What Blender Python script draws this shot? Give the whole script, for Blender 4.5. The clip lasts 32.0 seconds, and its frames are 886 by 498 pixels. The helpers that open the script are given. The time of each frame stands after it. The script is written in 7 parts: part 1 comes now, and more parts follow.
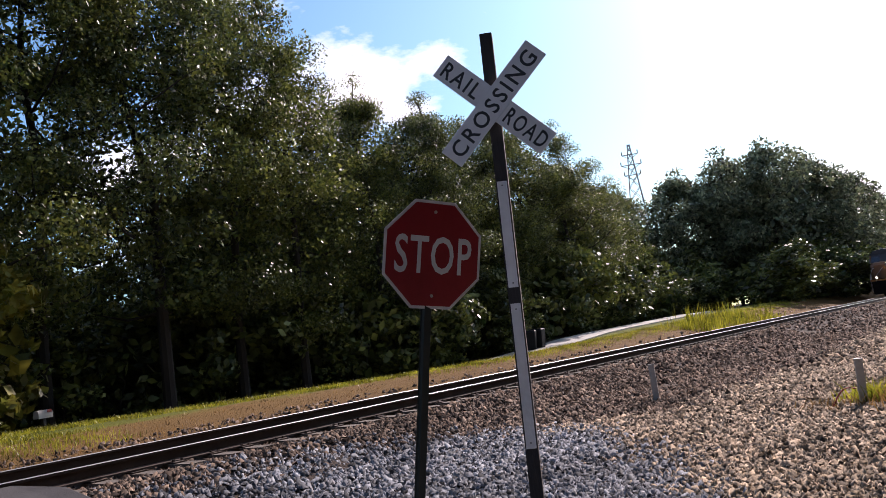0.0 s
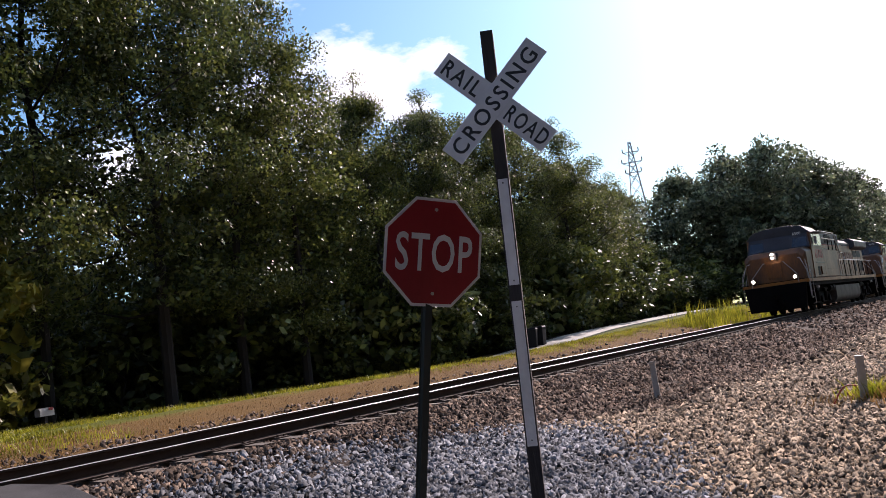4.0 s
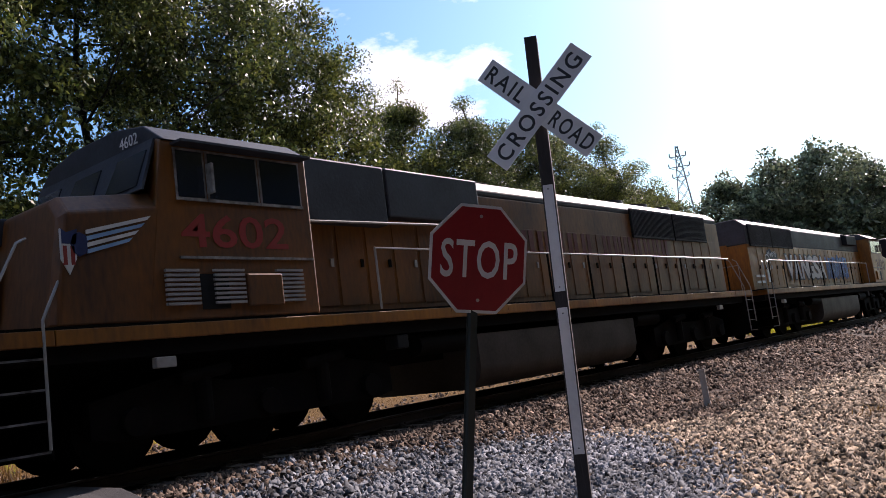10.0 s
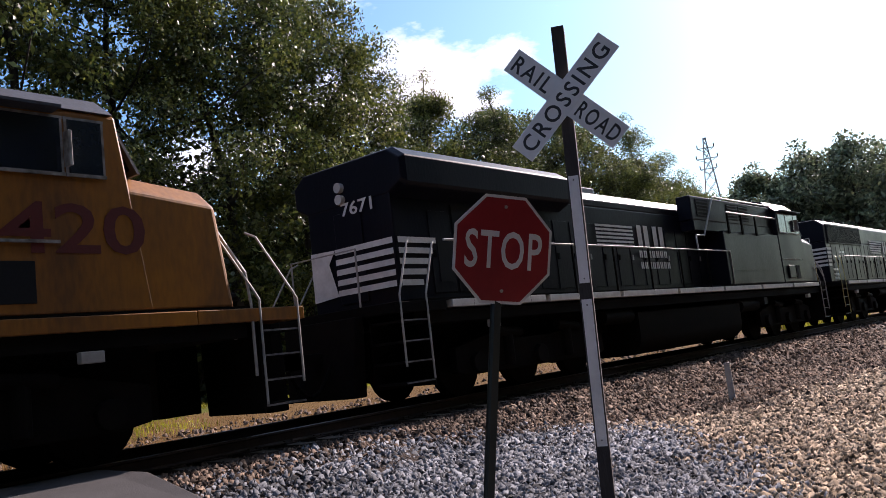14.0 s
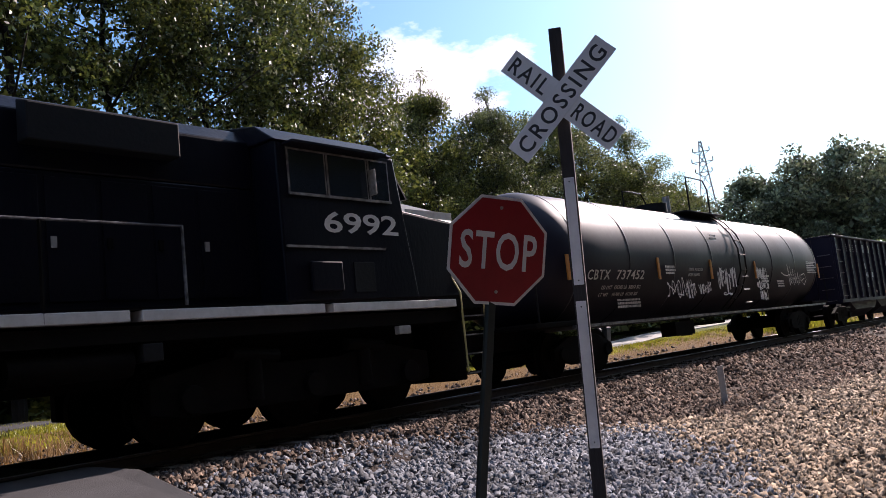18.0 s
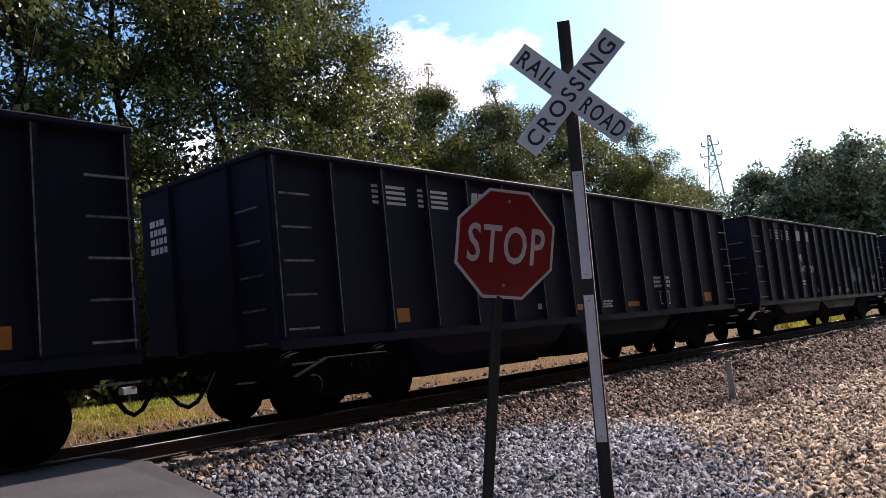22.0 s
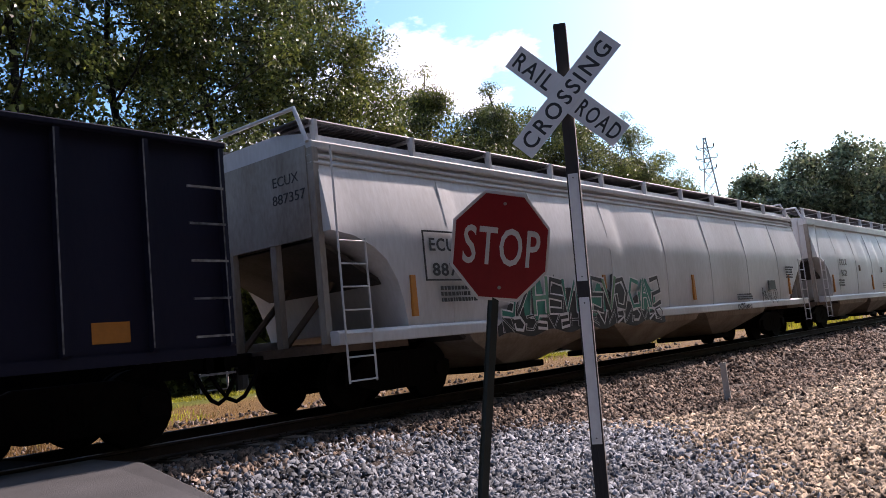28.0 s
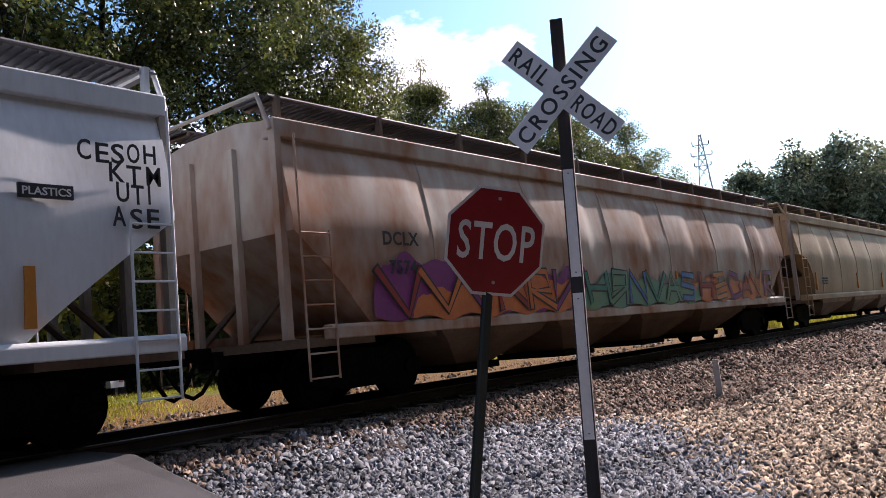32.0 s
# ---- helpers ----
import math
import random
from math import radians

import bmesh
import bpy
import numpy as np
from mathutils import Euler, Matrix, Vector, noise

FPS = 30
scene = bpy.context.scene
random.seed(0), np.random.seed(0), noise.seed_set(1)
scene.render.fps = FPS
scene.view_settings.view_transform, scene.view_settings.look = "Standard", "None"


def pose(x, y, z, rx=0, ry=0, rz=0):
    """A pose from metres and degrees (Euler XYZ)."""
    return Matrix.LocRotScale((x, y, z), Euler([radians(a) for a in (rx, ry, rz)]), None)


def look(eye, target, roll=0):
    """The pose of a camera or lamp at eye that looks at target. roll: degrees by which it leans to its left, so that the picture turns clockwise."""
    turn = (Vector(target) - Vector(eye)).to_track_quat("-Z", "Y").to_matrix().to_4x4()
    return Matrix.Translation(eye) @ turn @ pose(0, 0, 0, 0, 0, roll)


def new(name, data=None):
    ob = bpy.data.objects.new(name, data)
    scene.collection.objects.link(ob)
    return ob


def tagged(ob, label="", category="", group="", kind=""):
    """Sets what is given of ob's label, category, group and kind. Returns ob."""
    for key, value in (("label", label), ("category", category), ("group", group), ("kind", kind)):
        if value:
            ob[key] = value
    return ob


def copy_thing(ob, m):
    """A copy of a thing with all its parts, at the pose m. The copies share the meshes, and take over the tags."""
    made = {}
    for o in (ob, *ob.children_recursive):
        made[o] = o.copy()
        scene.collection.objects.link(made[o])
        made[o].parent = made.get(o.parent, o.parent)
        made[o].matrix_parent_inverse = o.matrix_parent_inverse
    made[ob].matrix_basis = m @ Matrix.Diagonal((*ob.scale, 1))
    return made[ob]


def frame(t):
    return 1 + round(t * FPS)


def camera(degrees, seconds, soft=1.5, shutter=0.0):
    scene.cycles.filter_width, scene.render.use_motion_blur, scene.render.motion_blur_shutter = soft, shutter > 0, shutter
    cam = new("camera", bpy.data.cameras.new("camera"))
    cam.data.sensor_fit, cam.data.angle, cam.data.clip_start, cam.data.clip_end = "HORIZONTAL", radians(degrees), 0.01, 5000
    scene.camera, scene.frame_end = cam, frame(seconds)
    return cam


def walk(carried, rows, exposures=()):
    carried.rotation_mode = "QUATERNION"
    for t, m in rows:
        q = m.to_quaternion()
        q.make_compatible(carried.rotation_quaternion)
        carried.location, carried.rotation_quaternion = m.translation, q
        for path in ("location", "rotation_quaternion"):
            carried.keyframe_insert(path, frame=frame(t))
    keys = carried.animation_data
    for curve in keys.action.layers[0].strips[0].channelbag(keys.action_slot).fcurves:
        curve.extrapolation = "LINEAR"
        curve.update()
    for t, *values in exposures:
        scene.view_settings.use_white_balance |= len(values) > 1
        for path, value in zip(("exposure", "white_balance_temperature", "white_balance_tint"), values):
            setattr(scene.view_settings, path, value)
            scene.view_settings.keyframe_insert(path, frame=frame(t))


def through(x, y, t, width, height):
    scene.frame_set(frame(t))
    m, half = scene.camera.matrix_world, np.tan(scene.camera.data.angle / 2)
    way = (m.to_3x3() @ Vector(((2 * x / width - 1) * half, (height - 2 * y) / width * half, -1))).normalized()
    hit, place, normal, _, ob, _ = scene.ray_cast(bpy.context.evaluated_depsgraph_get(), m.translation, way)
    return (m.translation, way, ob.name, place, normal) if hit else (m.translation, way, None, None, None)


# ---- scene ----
cam = camera(56.8, 32.0, soft=0.5)
H_EYE = 0.819
ROWS = [
    (0, 96.67, 7.41, -54.41), (0.5, 96.67, 7.66, -54.39), (1, 96.65, 7.40, -54.40), (1.5, 96.66, 7.54, -54.45),
    (2, 96.67, 7.38, -54.44), (2.5, 96.62, 7.51, -54.40), (3, 96.56, 7.42, -54.34), (3.5, 96.53, 7.46, -54.36),
    (5.5, 96.44, 8.00, -53.72), (6, 97.29, 8.89, -52.98), (6.5, 97.27, 8.78, -52.78), (7, 97.25, 8.51, -52.63),
    (7.5, 97.28, 8.22, -52.37), (8, 97.23, 8.05, -52.10), (8.5, 97.29, 7.70, -51.73), (9, 97.31, 7.77, -51.60),
    (9.5, 97.27, 7.64, -51.27), (10, 97.39, 7.37, -51.16), (10.5, 97.29, 7.44, -50.82), (11, 97.34, 7.43, -50.54),
    (11.5, 97.39, 7.42, -50.30), (12, 97.03, 6.64, -50.58), (12.5, 97.07, 6.70, -50.09), (13, 97.09, 6.63, -49.86),
    (13.5, 97.06, 6.54, -49.70), (14, 96.91, 6.63, -49.53), (14.5, 96.90, 6.45, -49.57), (16.5, 97.03, 6.14, -49.52),
    (17, 97.03, 6.30, -49.31), (17.5, 96.99, 6.15, -49.43), (18, 96.88, 6.02, -49.96), (18.5, 96.52, 5.53, -49.99),
    (19, 96.72, 5.91, -49.82), (19.5, 96.67, 5.68, -49.57), (20, 96.77, 6.12, -49.51), (20.5, 96.77, 5.96, -49.60),
    (21, 96.68, 5.98, -49.60), (21.5, 96.57, 5.96, -49.43), (22, 96.48, 5.80, -49.44), (22.5, 96.39, 5.68, -49.36),
    (23, 96.53, 5.73, -49.57), (23.5, 96.64, 5.67, -49.71), (24, 96.62, 5.84, -49.65), (24.5, 96.68, 5.72, -49.70),
    (25, 96.64, 5.45, -49.83), (25.5, 96.62, 5.85, -49.67), (27.5, 96.57, 5.50, -49.73), (28, 96.58, 5.70, -49.76),
    (28.5, 95.72, 4.67, -50.33), (29, 96.15, 5.30, -50.46), (29.5, 96.20, 5.28, -50.40), (30, 96.10, 5.23, -50.16),
    (30.5, 95.79, 4.78, -50.33), (31, 95.98, 4.87, -50.44), (31.5, 96.01, 4.84, -50.29), (32, 96.15, 5.22, -50.21),
]
EYE = (0.0, 0.0, H_EYE)
walk(cam, [(t, pose(*EYE, rx, ry, rz)) for t, rx, ry, rz in ROWS], [(t, s, 6550, 30) for t, s in ((0, 0.68), (7, 0.72), (14, 0.82), (20, 0.87), (24, 0.98), (28, 1.08), (32, 1.08))])

# ---- light: low afternoon sun down the line, partly cloudy sky ----
SUN_AZ, SUN_EL = 1.5, 31.0
sun_dir = Vector((math.cos(radians(SUN_EL)) * math.cos(radians(SUN_AZ)), math.cos(radians(SUN_EL)) * math.sin(radians(SUN_AZ)), math.sin(radians(SUN_EL))))
world = bpy.data.worlds.new("sky")
scene.world = world
world.use_nodes = True
wn, wl = world.node_tree.nodes, world.node_tree.links
bg = wn["Background"]
sky = wn.new("ShaderNodeTexSky")
sky.sky_type, sky.sun_disc = "NISHITA", False
sky.sun_elevation, sky.sun_rotation = radians(SUN_EL), radians(90 - SUN_AZ)
sky.air_density, sky.dust_density, sky.ozone_density = 1.25, 1.2, 1.3
wtc = wn.new("ShaderNodeTexCoord")
wmap = wn.new("ShaderNodeMapping")
wmap.inputs["Scale"].default_value = (1.0, 1.0, 2.2)
wmap.inputs["Location"].default_value = (0.37, 0.1, 0.22)
wl.new(wtc.outputs["Generated"], wmap.inputs["Vector"])
cloud = wn.new("ShaderNodeTexNoise")
cloud.inputs["Scale"].default_value, cloud.inputs["Detail"].default_value, cloud.inputs["Roughness"].default_value = 3.4, 9.0, 0.58
wl.new(wmap.outputs["Vector"], cloud.inputs["Vector"])
cramp = wn.new("ShaderNodeValToRGB")
cramp.color_ramp.elements[0].position, cramp.color_ramp.elements[1].position = 0.53, 0.64
wl.new(cloud.outputs["Fac"], cramp.inputs["Fac"])
cmix = wn.new("ShaderNodeMix")
cmix.data_type = "RGBA"
cmix.inputs["B"].default_value = (21.0, 21.2, 21.6, 1)
wl.new(cramp.outputs["Color"], cmix.inputs["Factor"])
tint = wn.new("ShaderNodeMix")
tint.data_type, tint.blend_type = "RGBA", "MULTIPLY"
tint.inputs["Factor"].default_value, tint.inputs["B"].default_value = 1.0, (1.0, 1.62, 1.9, 1)
wl.new(sky.outputs["Color"], tint.inputs["A"])
wl.new(tint.outputs["Result"], cmix.inputs["A"])
wl.new(cmix.outputs["Result"], bg.inputs["Color"])
bg.inputs["Strength"].default_value = 0.052
sun = new("sun", bpy.data.lights.new("sun", "SUN"))
sun.data.energy, sun.data.angle, sun.data.color = 5.0, radians(0.6), (1.0, 0.93, 0.82)
sun.matrix_world = look(tuple(sun_dir * 60), (0, 0, 0))


# ---- materials ----
def paint(name, col, col2=None, rough=0.5, metal=0.0, scale=1.2, fine=18.0, amount=0.55, bump=0.15, streak=1.0, spec=0.5, island=0.0):
    """Two scales of noise between two colours, a bump, and varied roughness. streak below 1 draws the stains out upright."""
    m = bpy.data.materials.new(name)
    m.use_nodes = True
    n, l = m.node_tree.nodes, m.node_tree.links
    b = n["Principled BSDF"]
    col2 = col2 or tuple(c * 0.6 for c in col)
    tc = n.new("ShaderNodeTexCoord")
    mp = n.new("ShaderNodeMapping")
    mp.inputs["Scale"].default_value = (1.0, 1.0, streak)
    l.new(tc.outputs["Object"], mp.inputs["Vector"])
    big, small = n.new("ShaderNodeTexNoise"), n.new("ShaderNodeTexNoise")
    for t, s, d in ((big, scale, 5.0), (small, fine, 4.0)):
        t.inputs["Scale"].default_value, t.inputs["Detail"].default_value = s, d
        l.new(mp.outputs["Vector"], t.inputs["Vector"])
    add = n.new("ShaderNodeMath")
    add.operation = "MULTIPLY_ADD"
    add.inputs[1].default_value = 0.45
    l.new(small.outputs["Fac"], add.inputs[0])
    l.new(big.outputs["Fac"], add.inputs[2])
    rmp = n.new("ShaderNodeMapRange")
    rmp.inputs["From Min"].default_value, rmp.inputs["From Max"].default_value = 0.52, 0.98
    rmp.inputs["To Max"].default_value = amount
    l.new(add.outputs[0], rmp.inputs["Value"])
    mx = n.new("ShaderNodeMix")
    mx.data_type = "RGBA"
    mx.inputs["A"].default_value, mx.inputs["B"].default_value = (*col, 1), (*col2, 1)
    l.new(rmp.outputs["Result"], mx.inputs["Factor"])
    src = mx.outputs["Result"]
    if island:
        geo, hsv = n.new("ShaderNodeNewGeometry"), n.new("ShaderNodeHueSaturation")
        vr = n.new("ShaderNodeMapRange")
        vr.inputs["To Min"].default_value, vr.inputs["To Max"].default_value = 1 - island, 1 + island
        l.new(geo.outputs["Random Per Island"], vr.inputs["Value"])
        l.new(vr.outputs["Result"], hsv.inputs["Value"])
        l.new(src, hsv.inputs["Color"])
        src = hsv.outputs["Color"]
    l.new(src, b.inputs["Base Color"])
    rr = n.new("ShaderNodeMapRange")
    rr.inputs["To Min"].default_value, rr.inputs["To Max"].default_value = max(0.05, rough - 0.12), min(1.0, rough + 0.15)
    l.new(add.outputs[0], rr.inputs["Value"])
    l.new(rr.outputs["Result"], b.inputs["Roughness"])
    b.inputs["Metallic"].default_value = metal
    b.inputs["Specular IOR Level"].default_value = spec
    if bump:
        bp = n.new("ShaderNodeBump")
        bp.inputs["Strength"].default_value, bp.inputs["Distance"].default_value = bump, 0.02
        l.new(small.outputs["Fac"], bp.inputs["Height"])
        l.new(bp.outputs["Normal"], b.inputs["Normal"])
    return m


def glow(name, col, strength):
    m = bpy.data.materials.new(name)
    m.use_nodes = True
    b = m.node_tree.nodes["Principled BSDF"]
    b.inputs["Base Color"].default_value = (0.8, 0.8, 0.8, 1)
    b.inputs["Emission Color"].default_value, b.inputs["Emission Strength"].default_value = (*col, 1), strength
    return m


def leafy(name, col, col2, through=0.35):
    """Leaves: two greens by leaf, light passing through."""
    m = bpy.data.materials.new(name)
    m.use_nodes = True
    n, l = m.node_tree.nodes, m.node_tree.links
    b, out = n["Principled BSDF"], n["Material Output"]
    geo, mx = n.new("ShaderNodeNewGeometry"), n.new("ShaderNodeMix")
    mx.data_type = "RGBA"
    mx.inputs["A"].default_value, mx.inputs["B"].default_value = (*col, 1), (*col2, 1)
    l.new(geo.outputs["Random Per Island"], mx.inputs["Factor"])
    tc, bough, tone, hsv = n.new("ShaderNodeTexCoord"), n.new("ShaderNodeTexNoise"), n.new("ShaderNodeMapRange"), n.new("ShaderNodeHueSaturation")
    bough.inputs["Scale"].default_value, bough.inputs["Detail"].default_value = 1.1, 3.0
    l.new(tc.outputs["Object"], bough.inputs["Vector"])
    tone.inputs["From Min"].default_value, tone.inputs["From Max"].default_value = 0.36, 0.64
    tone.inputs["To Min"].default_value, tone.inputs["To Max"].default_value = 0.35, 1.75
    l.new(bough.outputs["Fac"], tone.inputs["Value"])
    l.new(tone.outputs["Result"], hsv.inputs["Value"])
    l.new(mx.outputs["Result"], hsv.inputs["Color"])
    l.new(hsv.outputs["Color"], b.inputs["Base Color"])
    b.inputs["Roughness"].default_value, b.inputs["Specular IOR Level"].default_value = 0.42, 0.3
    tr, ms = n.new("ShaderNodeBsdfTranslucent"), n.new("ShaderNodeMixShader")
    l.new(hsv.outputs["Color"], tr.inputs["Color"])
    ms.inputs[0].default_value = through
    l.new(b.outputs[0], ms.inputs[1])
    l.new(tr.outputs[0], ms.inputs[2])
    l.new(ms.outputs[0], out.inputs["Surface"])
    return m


M_YELLOW = paint("armour_yellow_paint", (0.36, 0.135, 0.004), (0.11, 0.040, 0.006), 0.42, scale=0.9, streak=0.3, amount=0.95, bump=0.08)
M_YELLOWDIRT = paint("grimy_yellow_paint", (0.21, 0.074, 0.005), (0.055, 0.021, 0.007), 0.42, scale=0.9, streak=0.3, amount=1.0, bump=0.08)
M_GREYROOF = paint("harbour_grey_paint", (0.045, 0.050, 0.062), (0.018, 0.018, 0.022), 0.55, scale=1.4, amount=0.8)
M_GREYDARK = paint("sooty_grey_paint", (0.026, 0.030, 0.042), (0.012, 0.012, 0.015), 0.5, scale=1.4, amount=0.8)
M_BLACK = paint("black_loco_paint", (0.003, 0.0034, 0.009), (0.010, 0.0095, 0.014), 0.32, scale=1.1, streak=0.4, amount=0.5, spec=0.14)
M_BLACKCAR = paint("black_car_paint", (0.009, 0.009, 0.023), (0.020, 0.018, 0.034), 0.5, scale=0.8, streak=0.3, amount=0.5, spec=0.18)
M_TANK = paint("black_tank_paint", (0.007, 0.008, 0.019), (0.012, 0.013, 0.024), 0.46, spec=0.25, scale=0.7, streak=0.5, amount=0.5, bump=0.008)
# brighter, glossier metal that puts sun glints on some weld bands
M_BAND = paint("bare_weld_steel", (0.10, 0.10, 0.11), (0.03, 0.03, 0.035), 0.3, metal=0.6, scale=3.0, amount=0.8, bump=0.02)
# grime taken almost to black, with the shade below the train painted in
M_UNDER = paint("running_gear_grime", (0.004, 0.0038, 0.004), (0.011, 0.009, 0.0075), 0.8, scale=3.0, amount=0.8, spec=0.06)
# tank grime; also the painted shade of the hopper end slopes
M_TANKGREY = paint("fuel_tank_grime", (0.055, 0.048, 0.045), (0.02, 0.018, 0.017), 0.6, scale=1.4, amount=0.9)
M_RED = paint("red_lettering", (0.30, 0.022, 0.018), (0.16, 0.03, 0.02), 0.5)
M_MAROON = paint("dark_red_lettering", (0.11, 0.010, 0.008), (0.06, 0.01, 0.008), 0.5)
M_SILVER = paint("silver_handrail_paint", (0.34, 0.335, 0.32), (0.17, 0.16, 0.15), 0.42, scale=6.0)
# worn steel; on the ledges its pale tone is painted sunlight
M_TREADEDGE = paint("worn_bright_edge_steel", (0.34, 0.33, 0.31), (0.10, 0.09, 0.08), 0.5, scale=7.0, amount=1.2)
# worn paint; on the gondola ribs it also paints the glint
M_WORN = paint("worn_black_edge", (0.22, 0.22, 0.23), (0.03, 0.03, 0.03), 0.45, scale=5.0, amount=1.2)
M_RAILYEL = paint("yellowed_handrail_paint", (0.50, 0.42, 0.16), (0.30, 0.26, 0.14), 0.45, scale=6.0)
M_BOARD = paint("dark_walkway_grating", (0.13, 0.13, 0.14), (0.07, 0.068, 0.07), 0.7, scale=3.0, spec=0.2)
M_WHITE = paint("white_lettering", (0.70, 0.70, 0.68), (0.38, 0.37, 0.35), 0.55, scale=4.0)
M_GLASS = paint("cab_glass", (0.012, 0.018, 0.03), (0.02, 0.03, 0.04), 0.06, spec=0.8, bump=0.0)
M_ORANGE = paint("reflector_orange", (0.55, 0.20, 0.02), (0.25, 0.10, 0.02), 0.45)
M_HOPPER_A = paint("pale_grey_hopper_paint", (0.63, 0.635, 0.65), (0.32, 0.31, 0.30), 0.42, scale=0.6, streak=0.25, amount=0.6, bump=0.06)
M_HOPPER_B = paint("blue_grey_hopper_paint", (0.62, 0.66, 0.70), (0.33, 0.32, 0.31), 0.42, scale=0.5, streak=0.25, amount=0.5, bump=0.06)
M_HOPPER_C = paint("rusty_grey_hopper_paint", (0.47, 0.45, 0.40), (0.25, 0.085, 0.02), 0.6, scale=0.7, fine=4.0, streak=0.45, amount=1.1, bump=0.06)
M_HOPPER_D = paint("tan_hopper_paint", (0.42, 0.32, 0.18), (0.22, 0.15, 0.08), 0.6, scale=0.8, streak=0.3, amount=0.8, bump=0.08)
M_CHUTEPALE = paint("stained_pale_chute_paint", (0.34, 0.32, 0.29), (0.15, 0.12, 0.095), 0.6, scale=1.5, streak=0.4, amount=0.9)
# chute rust; its dark tone is also painted shade on hopper ends
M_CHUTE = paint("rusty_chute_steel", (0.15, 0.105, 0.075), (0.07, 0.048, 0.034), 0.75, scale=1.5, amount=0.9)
M_RAILTOP = paint("polished_rail_steel", (0.33, 0.32, 0.32), (0.2, 0.19, 0.18), 0.45, metal=1.0, scale=2.0, bump=0.03)
M_RAIL = paint("rusty_rail_web", (0.060, 0.038, 0.028), (0.028, 0.02, 0.016), 0.85, scale=4.0)
M_TIE = paint("creosoted_tie_wood", (0.075, 0.058, 0.045), (0.14, 0.115, 0.095), 0.9, scale=3.0, fine=30.0, amount=0.8, bump=0.4)
# brown stone, darkened further for the slope turned from the sun
M_STONE = paint("brown_ballast_stone", (0.155, 0.110, 0.080), (0.046, 0.033, 0.025), 0.88, scale=0.5, fine=40.0, amount=0.9, bump=0.3, island=0.9, spec=0.2)
M_GRAVEL = paint("blue_grey_gravel_stone", (0.20, 0.21, 0.228), (0.070, 0.073, 0.080), 0.85, scale=0.6, fine=40.0, amount=0.8, bump=0.3, island=0.9, spec=0.25)
# tan stone, its colour raised to look sunlit beside the ballast
M_FINES = paint("tan_gravel_fines", (0.41, 0.32, 0.225), (0.15, 0.11, 0.075), 0.88, scale=0.4, fine=40.0, amount=1.0, bump=0.4, island=0.85, spec=0.25)
M_ASPHALT = paint("worn_grey_asphalt", (0.070, 0.068, 0.069), (0.040, 0.038, 0.038), 0.9, scale=1.2, fine=90.0, amount=0.8, bump=0.4, spec=0.2)
M_PATH = paint("pale_concrete_road", (0.42, 0.40, 0.36), (0.28, 0.26, 0.23), 0.85, scale=0.6, fine=30.0, amount=0.8)
M_STOPRED = paint("stop_sign_red", (0.30, 0.008, 0.016), (0.20, 0.006, 0.011), 0.42, scale=2.5, amount=0.7, bump=0.03)
M_SIGNWHITE = paint("sign_white_sheeting", (0.74, 0.73, 0.74), (0.55, 0.54, 0.53), 0.45, scale=3.0, amount=0.6, bump=0.03)
M_SIGNBLACK = paint("sign_black_ink", (0.018, 0.018, 0.022), (0.03, 0.03, 0.03), 0.5, bump=0.0)
M_SIGNBACK = paint("sign_aluminium_edge", (0.5, 0.5, 0.5), (0.35, 0.35, 0.35), 0.4, metal=0.9)
M_POST = paint("dark_weathered_post", (0.022, 0.02, 0.022), (0.05, 0.042, 0.038), 0.8, scale=3.0, fine=40.0, streak=0.15, bump=0.4)
M_GREENPOST = paint("dark_green_steel_post", (0.012, 0.02, 0.018), (0.03, 0.035, 0.03), 0.5, scale=5.0)
M_STRIP = paint("reflective_white_strip", (0.72, 0.71, 0.72), (0.5, 0.49, 0.48), 0.4, scale=5.0)
M_STAKE = paint("pale_marker_plastic", (0.42, 0.40, 0.38), (0.27, 0.25, 0.23), 0.6, scale=6.0)
M_BARK = paint("grey_brown_bark", (0.020, 0.015, 0.012), (0.04, 0.032, 0.026), 0.95, scale=3.0, fine=25.0, streak=0.25, bump=0.8)
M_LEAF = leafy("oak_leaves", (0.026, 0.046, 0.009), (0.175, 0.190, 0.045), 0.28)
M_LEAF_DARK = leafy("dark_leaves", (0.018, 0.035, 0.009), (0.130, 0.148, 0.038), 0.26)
# paler, greyer green: the haze of distance is put into the leaf colour
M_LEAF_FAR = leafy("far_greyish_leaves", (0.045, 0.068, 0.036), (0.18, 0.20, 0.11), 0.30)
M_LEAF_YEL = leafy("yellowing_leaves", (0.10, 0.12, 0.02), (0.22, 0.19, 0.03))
M_GRASS = leafy("verge_grass", (0.14, 0.165, 0.014), (0.32, 0.29, 0.030), 0.4)
M_DRYGRASS = leafy("dry_grass", (0.13, 0.070, 0.028), (0.30, 0.18, 0.062), 0.35)
M_BIN = paint("dark_plastic_bin", (0.010, 0.011, 0.013), (0.02, 0.02, 0.02), 0.6, spec=0.15)
M_STEEL = paint("galvanised_lattice_steel", (0.17, 0.17, 0.18), (0.1, 0.1, 0.1), 0.6, metal=0.3)
M_HEAD = glow("headlight_glow", (1.0, 0.86, 0.62), 14.0)
M_LAMP = paint("lamp_lens_off", (0.5, 0.5, 0.48), (0.4, 0.4, 0.38), 0.15)


